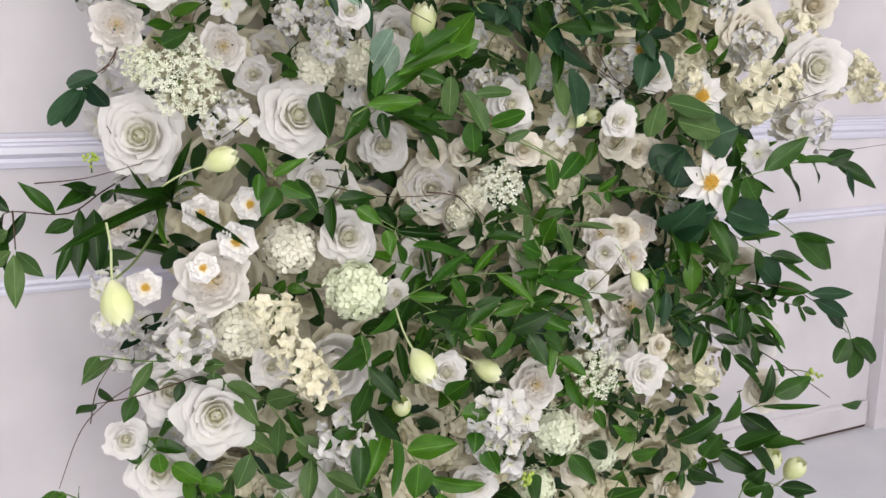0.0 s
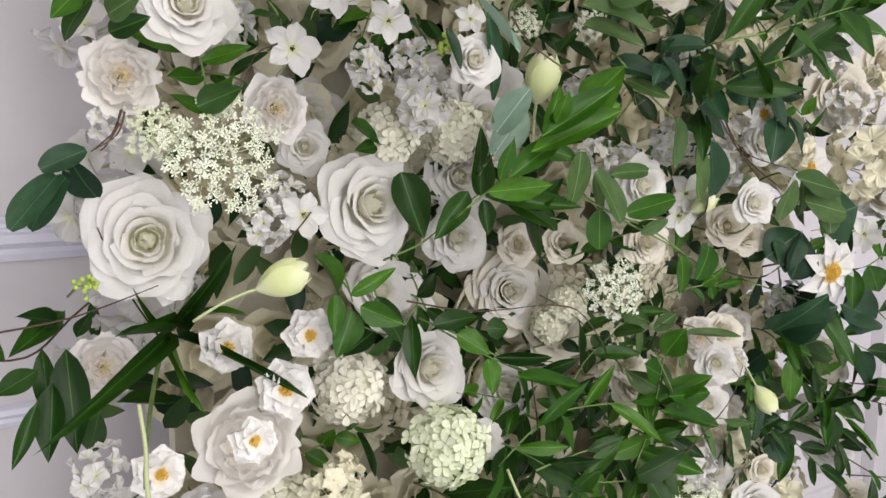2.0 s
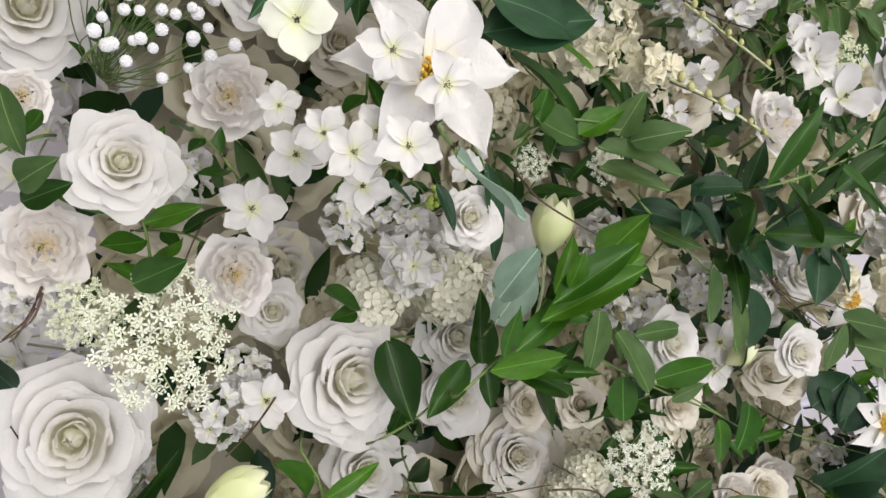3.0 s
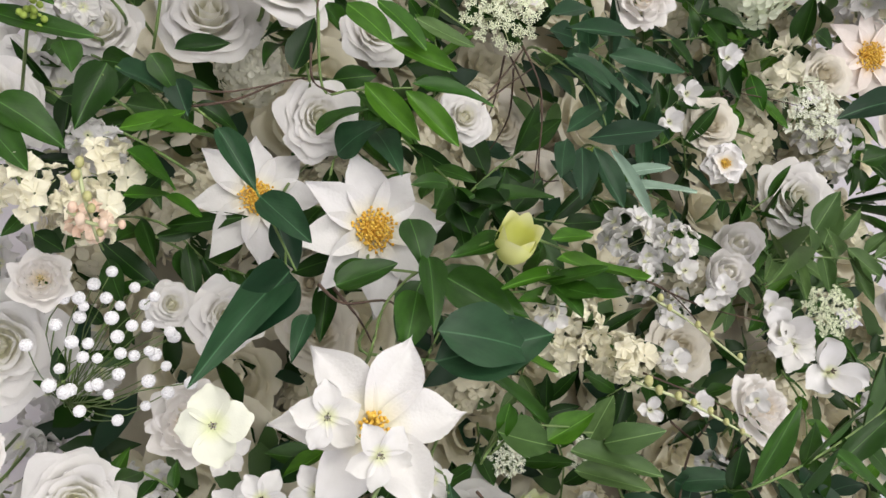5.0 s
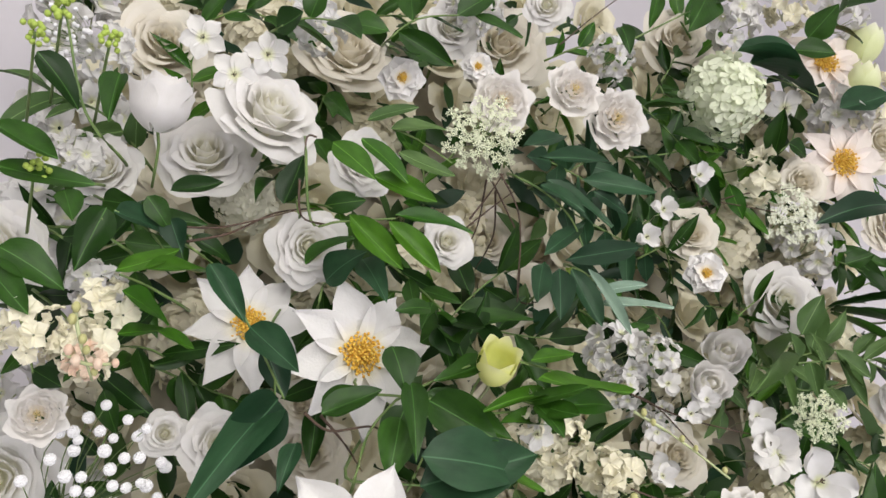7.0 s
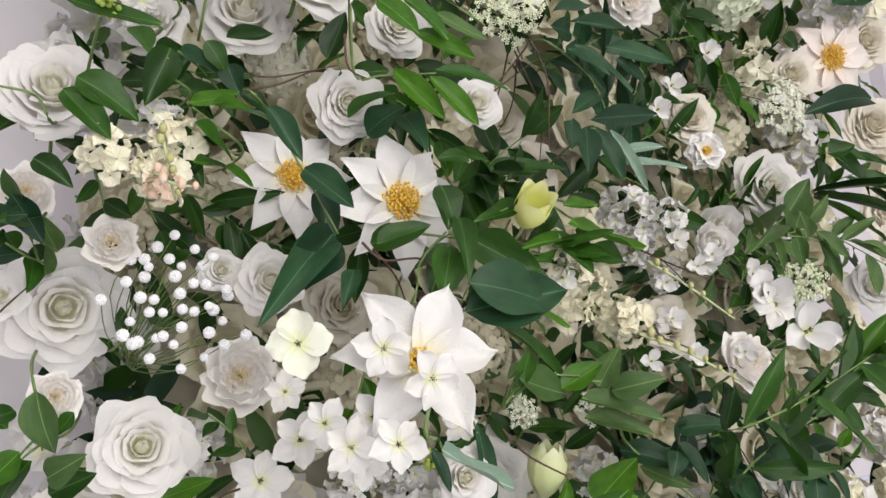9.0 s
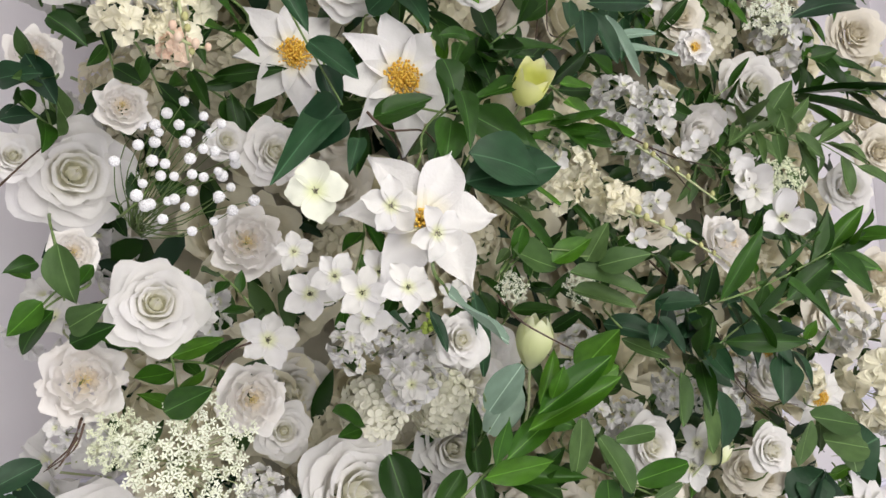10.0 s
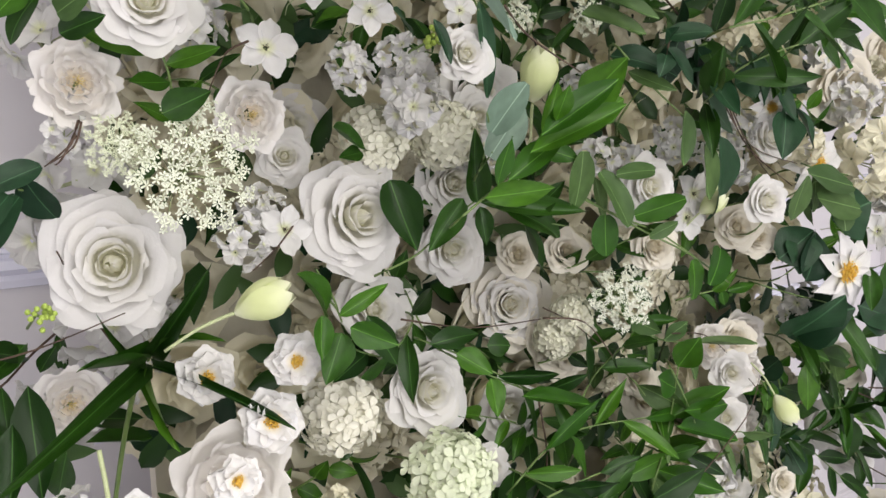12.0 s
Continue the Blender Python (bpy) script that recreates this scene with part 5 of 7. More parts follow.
spray("ovate", "b", (0.861, 1.420, 1.408), [(-0.272, -0.261, -0.043), (-0.224, -0.298, -0.057), (-0.142, -0.310, -0.081)], [(-0.301, -0.272, -0.051, -0.247, -0.319, -0.072, 0.028), (-0.229, -0.310, -0.059, -0.170, -0.288, -0.095, 0.032), (-0.142, -0.310, -0.081, -0.112, -0.334, -0.068, 0.039), (0.067, -0.238, -0.109, 0.039, -0.254, -0.171, 0.048), (-0.121, -0.272, -0.137, -0.062, -0.224, -0.255, 0.037)], seed=14)
spray("lance", "d", (1.064, 1.420, 1.332), [(-0.373, -0.293, -0.023), (-0.362, -0.344, 0.016), (-0.104, -0.288, 0.068)], auto=(11, 0.085, 0.028), seed=15)
spray("oval", "g", (1.349, 1.420, 1.216), [(-0.334, -0.210, 0.011), (-0.316, -0.226, 0.002), (-0.269, -0.242, -0.008)], [(-0.355, -0.241, 0.001, -0.308, -0.214, -0.064, 0.034), (-0.283, -0.241, -0.014, -0.289, -0.252, -0.089, 0.042)], seed=16)
spray("ovate", "b", (1.197, 1.420, 1.004), [(-0.219, -0.154, 0.045), (-0.170, -0.189, 0.025), (-0.109, -0.226, 0.005)], [(-0.218, -0.198, 0.084, -0.159, -0.220, 0.126, 0.063), (-0.134, -0.167, -0.032, -0.099, -0.248, 0.003, 0.098), (-0.053, -0.230, -0.002, 0.072, -0.220, -0.044, 0.080), (0.093, -0.169, -0.131, 0.176, -0.172, -0.198, 0.063)], seed=17)
spray("lance", "m", (0.621, 1.420, 0.756), [(-0.170, -0.220, 0.124), (-0.067, -0.200, 0.161), (0.052, -0.217, 0.161)], auto=(9, 0.080, 0.025), seed=18)
spray("lance", "d", (0.675, 1.420, 0.723), [(-0.188, -0.225, 0.136), (-0.062, -0.216, 0.141), (0.067, -0.222, 0.134)], auto=(8, 0.078, 0.026), seed=19)
spray("lance", "m", (0.926, 1.420, 0.663), [(-0.251, -0.225, 0.151), (-0.206, -0.214, 0.220), (-0.196, -0.223, 0.312)], auto=(8, 0.092, 0.041), seed=20)
spray("ovate", "d", (0.473, 1.420, 1.012), [(-0.116, -0.191, 0.053), (-0.044, -0.180, 0.017), (0.031, -0.188, -0.032)], [(-0.121, -0.221, 0.053, -0.055, -0.221, 0.057, 0.023), (-0.011, -0.189, -0.008, 0.079, -0.196, -0.020, 0.017), (0.013, -0.138, 0.015, 0.046, -0.144, 0.011, 0.029)], seed=21)
spray("ovate", "m", (0.509, 1.420, 0.990), [(-0.126, -0.194, 0.059), (-0.053, -0.186, 0.015), (0.010, -0.200, -0.017)], [(-0.126, -0.224, 0.062, -0.092, -0.240, 0.037, 0.027), (-0.071, -0.209, 0.021, -0.067, -0.215, -0.022, 0.026), (-0.024, -0.206, -0.009, 0.082, -0.203, -0.042, 0.022)], seed=22)
spray("ovate", "m", (0.967, 1.420, 0.894), [(-0.247, -0.213, 0.088), (-0.232, -0.228, 0.043), (-0.231, -0.246, 0.010)], [(-0.261, -0.243, 0.012, -0.144, -0.245, -0.034, 0.033), (-0.247, -0.242, 0.029, -0.156, -0.241, 0.019, 0.029)], seed=23)
spray("lance", "d", (1.305, 1.420, 0.925), [(-0.242, -0.157, 0.059), (-0.101, -0.152, -0.060), (0.033, -0.133, -0.207)], auto=(9, 0.087, 0.039), seed=24)
spray("ovate", "d", (1.199, 1.295, 0.839), [(0.109, -0.001, -0.063), (0.159, -0.035, -0.043)], auto=(6, 0.074, 0.044), seed=25)
spray("ovate", "d", (0.184, 1.420, 1.294), [(-0.050, -0.174, -0.006), (-0.063, -0.188, 0.003), (-0.077, -0.201, 0.007)], [(-0.077, -0.201, 0.006, -0.039, -0.217, 0.024, 0.027),], seed=26)
spray("lance", "d", (0.458, 1.420, 1.075), [(-0.076, -0.128, 0.027), (-0.047, -0.127, -0.030), (-0.010, -0.119, -0.045)], auto=(5, 0.045, 0.018), seed=27)
spray("ovate", "g", (0.043, 1.420, 1.499), [(-0.025, -0.202, -0.036), (-0.021, -0.225, -0.071), (-0.017, -0.225, -0.103)], [(-0.024, -0.240, -0.059, -0.010, -0.227, -0.108, 0.027), (-0.012, -0.213, -0.124, 0.010, -0.245, -0.108, 0.024)], seed=28)
spray("ovate", "d", (0.080, 1.420, 1.429), [(-0.033, -0.200, -0.020), (-0.055, -0.202, -0.030), (-0.072, -0.206, -0.044)], [(-0.073, -0.224, -0.003, -0.097, -0.235, -0.011, 0.015), (-0.060, -0.210, -0.040, -0.083, -0.179, -0.075, 0.020), (-0.046, -0.197, -0.067, -0.014, -0.214, -0.053, 0.021), (-0.035, -0.238, -0.006, -0.046, -0.230, -0.023, 0.013)], seed=29)
spray("ovate", "m", (0.069, 1.420, 1.440), [(-0.031, -0.202, -0.023), (-0.048, -0.203, -0.037), (-0.061, -0.209, -0.052)], [(-0.057, -0.213, -0.044, -0.081, -0.200, -0.070, 0.022), (-0.066, -0.220, -0.026, -0.084, -0.206, -0.016, 0.011)], seed=30)
spray("ovate", "b", (0.470, 1.420, 1.595), [(-0.183, -0.308, -0.088), (-0.160, -0.327, -0.100), (-0.132, -0.335, -0.104)], [(-0.132, -0.335, -0.105, -0.028, -0.352, -0.084, 0.051),], seed=31)
spray("ovate", "d", (0.473, 1.420, 1.681), [(-0.159, -0.266, -0.101), (-0.130, -0.299, -0.117), (-0.115, -0.324, -0.122)], [(-0.133, -0.313, -0.126, -0.156, -0.314, -0.173, 0.030), (-0.194, -0.278, -0.123, -0.158, -0.313, -0.117, 0.026), (-0.133, -0.308, -0.077, -0.133, -0.316, -0.113, 0.027), (-0.117, -0.323, -0.123, -0.075, -0.359, -0.159, 0.037)], seed=32)
spray("blade", "d", (0.601, 1.420, 1.584), [(-0.206, -0.280, -0.076), (-0.188, -0.282, -0.098), (-0.171, -0.287, -0.115)], [(-0.208, -0.297, -0.098, -0.118, -0.297, -0.158, 0.017),], seed=33)
spray("ovate", "b", (0.359, 1.420, 1.738), [(-0.104, -0.221, -0.097), (-0.109, -0.242, -0.138), (-0.114, -0.261, -0.174)], [(-0.119, -0.250, -0.127, -0.103, -0.251, -0.170, 0.027), (-0.114, -0.261, -0.174, -0.203, -0.352, -0.252, 0.033)], seed=34)
spray("ovate", "m", (0.646, 1.420, 1.672), [(-0.246, -0.312, -0.115), (-0.206, -0.323, -0.124), (-0.136, -0.297, -0.115)], [(-0.155, -0.310, -0.110, -0.253, -0.353, -0.121, 0.016), (-0.145, -0.302, -0.118, -0.038, -0.272, -0.112, 0.024), (-0.230, -0.334, -0.135, -0.122, -0.280, -0.137, 0.016)], seed=35)
spray("oval", "s", (0.518, 1.420, 1.467), [(-0.288, -0.446, -0.064), (-0.281, -0.449, -0.076), (-0.282, -0.456, -0.083)], [(-0.284, -0.458, -0.082, -0.181, -0.386, -0.121, 0.021),], seed=36)
spray("lance", "b", (0.554, 1.420, 1.452), [(-0.190, -0.277, -0.035), (-0.184, -0.287, -0.053), (-0.188, -0.300, -0.065)], [(-0.188, -0.301, -0.058, -0.159, -0.275, -0.142, 0.020), (-0.231, -0.292, -0.075, -0.216, -0.297, -0.113, 0.014), (-0.296, -0.332, -0.076, -0.262, -0.308, -0.093, 0.014)], seed=37)
spray("oval", "s", (0.570, 1.420, 1.199), [(-0.152, -0.215, 0.032), (-0.153, -0.239, 0.052), (-0.161, -0.259, 0.060)], [(-0.162, -0.256, 0.055, -0.139, -0.280, 0.103, 0.036),], seed=38)
spray("ovate", "g", (0.623, 1.420, 1.437), [(-0.210, -0.275, -0.031), (-0.198, -0.290, -0.009), (-0.161, -0.298, -0.009), (-0.106, -0.323, -0.010)], [(-0.217, -0.314, -0.004, -0.151, -0.296, -0.021, 0.034), (-0.121, -0.313, -0.015, -0.115, -0.341, 0.022, 0.027), (-0.108, -0.316, -0.020, -0.071, -0.355, -0.010, 0.027), (-0.135, -0.303, -0.025, -0.061, -0.336, -0.051, 0.029), (-0.125, -0.294, -0.043, -0.060, -0.319, -0.064, 0.025)], seed=39)
spray("ovate", "m", (0.634, 1.420, 1.446), [(-0.213, -0.275, -0.033), (-0.191, -0.295, -0.012), (-0.154, -0.313, -0.013)], [(-0.220, -0.322, 0.010, -0.221, -0.305, -0.021, 0.017), (-0.171, -0.304, -0.024, -0.133, -0.323, -0.002, 0.026)], seed=40)
spray("ovate", "m", (0.684, 1.420, 1.220), [(-0.180, -0.217, 0.028), (-0.157, -0.251, 0.065), (-0.132, -0.281, 0.113)], [(-0.157, -0.266, 0.087, -0.135, -0.307, 0.132, 0.044), (-0.149, -0.270, 0.074, -0.120, -0.289, 0.091, 0.033), (-0.201, -0.248, 0.055, -0.171, -0.246, 0.115, 0.022), (-0.202, -0.245, 0.043, -0.158, -0.258, 0.028, 0.024)], seed=41)
spray("oval", "b", (0.851, 1.420, 1.278), [(-0.246, -0.243, 0.016), (-0.228, -0.291, 0.073), (-0.206, -0.330, 0.089)], [(-0.265, -0.288, 0.086, -0.230, -0.284, 0.051, 0.029), (-0.233, -0.315, 0.093, -0.240, -0.299, 0.046, 0.029), (-0.218, -0.324, 0.090, -0.177, -0.286, 0.044, 0.029), (-0.212, -0.322, 0.083, -0.151, -0.302, 0.048, 0.029), (-0.172, -0.298, 0.038, -0.050, -0.246, -0.004, 0.034), (-0.245, -0.308, 0.097, -0.209, -0.340, 0.101, 0.025)], seed=42)
spray("lance", "g", (0.834, 1.420, 1.386), [(-0.262, -0.264, -0.015), (-0.229, -0.281, -0.054), (-0.177, -0.291, -0.095)], [(-0.260, -0.284, -0.046, -0.226, -0.320, -0.069, 0.020), (-0.179, -0.294, -0.088, -0.178, -0.288, -0.149, 0.034), (-0.129, -0.282, -0.125, -0.087, -0.252, -0.193, 0.032)], seed=43)
spray("lance", "d", (1.052, 1.420, 1.394), [(-0.417, -0.338, -0.022), (-0.355, -0.381, -0.003), (-0.118, -0.337, 0.051)], auto=(11, 0.085, 0.026), seed=44)
spray("lance", "m", (1.359, 1.420, 1.449), [(-0.423, -0.270, -0.033), (-0.410, -0.304, -0.013), (-0.396, -0.336, 0.006)], auto=(8, 0.08, 0.026), seed=45)
spray("ovate", "b", (1.144, 1.420, 1.384), [(-0.419, -0.314, -0.016), (-0.235, -0.230, -0.044), (-0.191, -0.234, -0.078)], auto=(9, 0.075, 0.032), seed=46)
spray("lance", "g", (1.189, 1.420, 1.688), [(-0.262, -0.189, -0.073), (-0.078, -0.173, -0.040), (0.023, -0.215, -0.096)], auto=(9, 0.079, 0.031), seed=47)
spray("blade", "d", (1.356, 1.420, 1.780), [(-0.216, -0.138, -0.067), (-0.207, -0.153, -0.061), (-0.222, -0.167, -0.064)], [(-0.237, -0.167, -0.066, 0.044, -0.194, -0.030, 0.017), (-0.230, -0.167, -0.071, -0.033, -0.228, -0.112, 0.009), (-0.231, -0.167, -0.075, -0.093, -0.200, -0.141, 0.009)], seed=48)
spray("lance", "m", (0.362, 1.420, 1.930), [(-0.089, -0.261, -0.125), (-0.084, -0.259, -0.202), (-0.063, -0.276, -0.207), (-0.021, -0.306, -0.209)], [(-0.058, -0.289, -0.205, -0.022, -0.318, -0.261, 0.026), (-0.026, -0.303, -0.212, 0.014, -0.318, -0.261, 0.026), (-0.021, -0.305, -0.205, 0.047, -0.327, -0.221, 0.021), (-0.074, -0.292, -0.138, -0.047, -0.322, -0.179, 0.028), (-0.048, -0.297, -0.132, -0.013, -0.320, -0.177, 0.025), (-0.038, -0.298, -0.167, 0.013, -0.322, -0.196, 0.025)], seed=49)
spray("lance", "g", (0.494, 1.420, 1.969), [(-0.125, -0.257, -0.134), (-0.110, -0.275, -0.151), (-0.085, -0.296, -0.180)], [(-0.137, -0.286, -0.173, -0.076, -0.282, -0.188, 0.020), (-0.144, -0.284, -0.149, -0.087, -0.292, -0.142, 0.020), (-0.166, -0.281, -0.142, -0.124, -0.306, -0.131, 0.016)], seed=50)
spray("ovate", "d", (0.354, 1.420, 1.820), [(-0.071, -0.214, -0.076), (-0.079, -0.229, -0.065), (-0.087, -0.244, -0.054)], [(-0.095, -0.239, -0.072, -0.079, -0.252, -0.026, 0.026), (-0.073, -0.235, -0.127, -0.038, -0.264, -0.104, 0.019)], seed=51)
spray("lance", "b", (0.679, 1.420, 1.927), [(-0.202, -0.294, -0.139), (-0.173, -0.308, -0.159), (-0.151, -0.321, -0.191), (-0.145, -0.332, -0.240)], [(-0.190, -0.328, -0.162, -0.162, -0.356, -0.194, 0.021), (-0.180, -0.327, -0.155, -0.119, -0.344, -0.202, 0.023), (-0.137, -0.329, -0.149, -0.057, -0.347, -0.159, 0.024), (-0.205, -0.342, -0.238, -0.128, -0.313, -0.190, 0.020), (-0.176, -0.337, -0.239, -0.060, -0.319, -0.210, 0.026), (-0.209, -0.345, -0.247, -0.254, -0.391, -0.299, 0.022), (-0.188, -0.341, -0.250, -0.207, -0.360, -0.303, 0.025), (-0.171, -0.337, -0.248, -0.155, -0.351, -0.306, 0.026), (-0.149, -0.324, -0.101, -0.219, -0.343, -0.132, 0.021), (-0.096, -0.329, -0.126, -0.204, -0.350, -0.142, 0.021), (-0.126, -0.330, -0.161, -0.087, -0.333, -0.181, 0.019)], seed=52)
spray("lance", "s", (0.767, 1.420, 1.794), [(-0.237, -0.302, -0.099), (-0.221, -0.315, -0.113), (-0.219, -0.326, -0.138)], [(-0.221, -0.326, -0.144, -0.156, -0.359, -0.151, 0.015), (-0.221, -0.328, -0.133, -0.175, -0.348, -0.126, 0.014), (-0.234, -0.332, -0.112, -0.198, -0.338, -0.176, 0.015)], seed=53)
spray("ovate", "d", (0.145, 1.420, 1.866), [(-0.026, -0.246, -0.100), (-0.060, -0.258, -0.065), (-0.078, -0.265, 0.006), (-0.085, -0.275, 0.026)], [(-0.099, -0.277, -0.029, -0.064, -0.265, -0.066, 0.024), (-0.037, -0.275, -0.034, -0.046, -0.297, -0.087, 0.022)], seed=54)
spray("lance", "d", (0.122, 1.420, 1.835), [(-0.020, -0.251, -0.094), (-0.058, -0.270, -0.101), (-0.093, -0.285, -0.103)], [(-0.097, -0.285, -0.101, -0.028, -0.285, -0.109, 0.031), (-0.100, -0.282, -0.066, -0.055, -0.314, -0.104, 0.025), (-0.049, -0.287, -0.115, -0.043, -0.320, -0.149, 0.020)], seed=55)
spray("ovate", "d", (0.157, 1.420, 1.758), [(-0.028, -0.239, -0.069), (-0.048, -0.260, -0.063), (-0.055, -0.275, -0.054)], [(-0.052, -0.273, -0.044, -0.072, -0.274, -0.097, 0.028), (-0.123, -0.281, -0.085, -0.078, -0.288, -0.114, 0.029), (-0.002, -0.259, -0.018, 0.045, -0.245, -0.000, 0.018), (-0.021, -0.264, -0.027, -0.001, -0.260, -0.053, 0.019)], seed=56)
spray("ovate", "b", (0.200, 1.420, 1.755), [(-0.037, -0.223, -0.064), (-0.060, -0.249, -0.048), (-0.089, -0.272, -0.042)], [(-0.089, -0.272, -0.043, -0.041, -0.250, -0.049, 0.028), (-0.044, -0.257, -0.039, -0.035, -0.264, -0.070, 0.022)], seed=57)
spray("lance", "m", (0.221, 1.420, 1.697), [(-0.045, -0.238, -0.053), (-0.083, -0.279, -0.046), (-0.107, -0.308, -0.046)], [(-0.110, -0.309, -0.043, -0.060, -0.269, -0.013, 0.017), (-0.090, -0.299, -0.038, -0.024, -0.253, -0.024, 0.020), (-0.105, -0.308, -0.058, -0.065, -0.277, -0.075, 0.026), (-0.106, -0.308, -0.090, -0.064, -0.256, -0.075, 0.015), (-0.073, -0.278, -0.081, -0.043, -0.254, -0.090, 0.016)], seed=58)
spray("ovate", "b", (0.218, 1.420, 1.771), [(-0.048, -0.259, -0.078), (-0.023, -0.256, -0.095), (0.006, -0.256, -0.143), (0.028, -0.282, -0.207)], [(-0.034, -0.280, -0.098, -0.006, -0.290, -0.148, 0.022), (0.004, -0.266, -0.146, 0.033, -0.305, -0.189, 0.030), (0.024, -0.279, -0.207, -0.040, -0.316, -0.269, 0.042), (0.028, -0.312, -0.244, 0.007, -0.334, -0.278, 0.016)], seed=59)
spray("ovate", "b", (0.376, 1.420, 1.705), [(-0.075, -0.210, -0.049), (-0.074, -0.223, -0.029), (-0.076, -0.236, -0.030)], [(-0.076, -0.236, -0.028, -0.052, -0.271, -0.005, 0.035), (-0.046, -0.253, -0.008, -0.042, -0.294, -0.054, 0.026)], seed=60)
spray("ovate", "d", (0.416, 1.420, 1.490), [(-0.142, -0.354, 0.002), (-0.120, -0.336, 0.042), (-0.101, -0.349, 0.066)], [(-0.102, -0.345, 0.108, -0.098, -0.360, 0.070, 0.026), (-0.153, -0.322, 0.058, -0.106, -0.332, 0.075, 0.023), (-0.101, -0.353, 0.051, -0.119, -0.367, 0.006, 0.031), (-0.091, -0.353, 0.079, -0.107, -0.391, 0.021, 0.020)], seed=61)
spray("ovate", "d", (0.479, 1.420, 1.595), [(-0.130, -0.277, -0.031), (-0.112, -0.307, -0.020), (-0.091, -0.340, -0.010)], [(-0.122, -0.313, -0.030, -0.060, -0.348, -0.075, 0.029), (-0.093, -0.325, 0.033, -0.115, -0.294, 0.016, 0.030), (-0.105, -0.317, 0.028, -0.097, -0.323, 0.000, 0.030), (-0.079, -0.348, -0.008, -0.115, -0.321, -0.022, 0.025), (-0.087, -0.337, 0.017, -0.056, -0.322, 0.061, 0.014), (-0.109, -0.309, 0.044, -0.142, -0.308, 0.043, 0.020)], seed=62)
spray("ovate", "b", (0.489, 1.420, 1.486), [(-0.157, -0.327, 0.003), (-0.156, -0.340, 0.015), (-0.157, -0.354, 0.025)], [(-0.158, -0.354, 0.026, -0.060, -0.351, 0.010, 0.048),], seed=63)
spray("lance", "m", (0.652, 1.420, 1.648), [(-0.219, -0.332, -0.056), (-0.177, -0.323, -0.061), (-0.130, -0.302, -0.066)], [(-0.216, -0.361, -0.061, -0.152, -0.338, -0.050, 0.017), (-0.204, -0.355, -0.074, -0.039, -0.278, -0.080, 0.019), (-0.230, -0.318, -0.146, -0.179, -0.309, -0.169, 0.014)], seed=64)
spray("ovate", "g", (1.230, 1.420, 1.709), [(-0.186, -0.144, -0.034), (-0.105, -0.163, -0.060), (-0.035, -0.193, -0.080)], auto=(9, 0.079, 0.031), seed=65)
spray("ovate", "g", (1.205, 1.420, 1.669), [(-0.228, -0.180, -0.034), (-0.166, -0.165, -0.006), (-0.144, -0.171, 0.010)], [(-0.172, -0.180, -0.003, -0.128, -0.194, 0.054, 0.034), (-0.297, -0.201, -0.039, -0.487, -0.373, -0.100, 0.030)], seed=66)
spray("ovate", "b", (1.223, 1.420, 2.225), [(-0.267, -0.208, -0.166), (-0.169, -0.209, -0.165), (-0.089, -0.215, -0.181)], [(-0.296, -0.243, -0.162, -0.072, -0.204, -0.153, 0.044), (-0.268, -0.237, -0.174, -0.066, -0.202, -0.172, 0.051), (-0.036, -0.213, -0.190, 0.074, -0.232, -0.155, 0.049), (0.063, -0.197, -0.338, -0.082, -0.174, -0.367, 0.057)], seed=67)
spray("ovate", "d", (0.316, 1.420, 2.079), [(-0.069, -0.237, -0.151), (-0.040, -0.253, -0.138), (0.001, -0.271, -0.144)], auto=(7, 0.053, 0.032), seed=68)
spray("lance", "d", (0.482, 1.420, 2.101), [(-0.116, -0.244, -0.162), (-0.082, -0.261, -0.133), (-0.022, -0.279, -0.124)], auto=(8, 0.061, 0.028), seed=69)
spray("ovate", "d", (0.940, 1.420, 2.208), [(-0.251, -0.258, -0.201), (-0.196, -0.266, -0.168), (-0.080, -0.266, -0.095)], [(-0.083, -0.266, -0.082, -0.140, -0.272, -0.161, 0.049), (-0.196, -0.279, -0.126, -0.232, -0.289, -0.192, 0.019), (-0.278, -0.289, -0.200, -0.281, -0.302, -0.242, 0.022), (-0.078, -0.266, -0.098, -0.065, -0.292, -0.098, 0.031)], seed=70)
spray("ovate", "d", (1.362, 1.420, 2.268), [(-0.299, -0.208, -0.176), (-0.226, -0.226, -0.118), (-0.146, -0.244, -0.056)], auto=(8, 0.074, 0.046), seed=71)
spray("ovate", "d", (1.412, 1.420, 1.857), [(-0.204, -0.137, -0.054), (-0.168, -0.157, -0.076), (-0.144, -0.178, -0.125)], auto=(6, 0.075, 0.036), seed=72)
spray("ovate", "d", (0.950, 1.420, 2.111), [(-0.237, -0.240, -0.162), (-0.211, -0.256, -0.204), (-0.204, -0.272, -0.233)], auto=(6, 0.058, 0.033), seed=73)
spray("ovate", "d", (1.253, 1.420, 2.030), [(-0.193, -0.147, -0.086), (-0.143, -0.168, -0.048), (-0.150, -0.187, -0.028)], auto=(6, 0.063, 0.036), seed=74)
spray("lance", "d", (0.566, 1.420, 0.827), [(-0.081, -0.202, 0.059), (0.009, -0.239, 0.008), (0.161, -0.232, -0.024)], auto=(11, 0.084, 0.034), seed=75)
spray("lance", "d", (0.640, 1.420, 0.854), [(-0.083, -0.184, 0.050), (-0.009, -0.168, 0.112), (0.014, -0.199, 0.156)], auto=(8, 0.080, 0.030), seed=76)
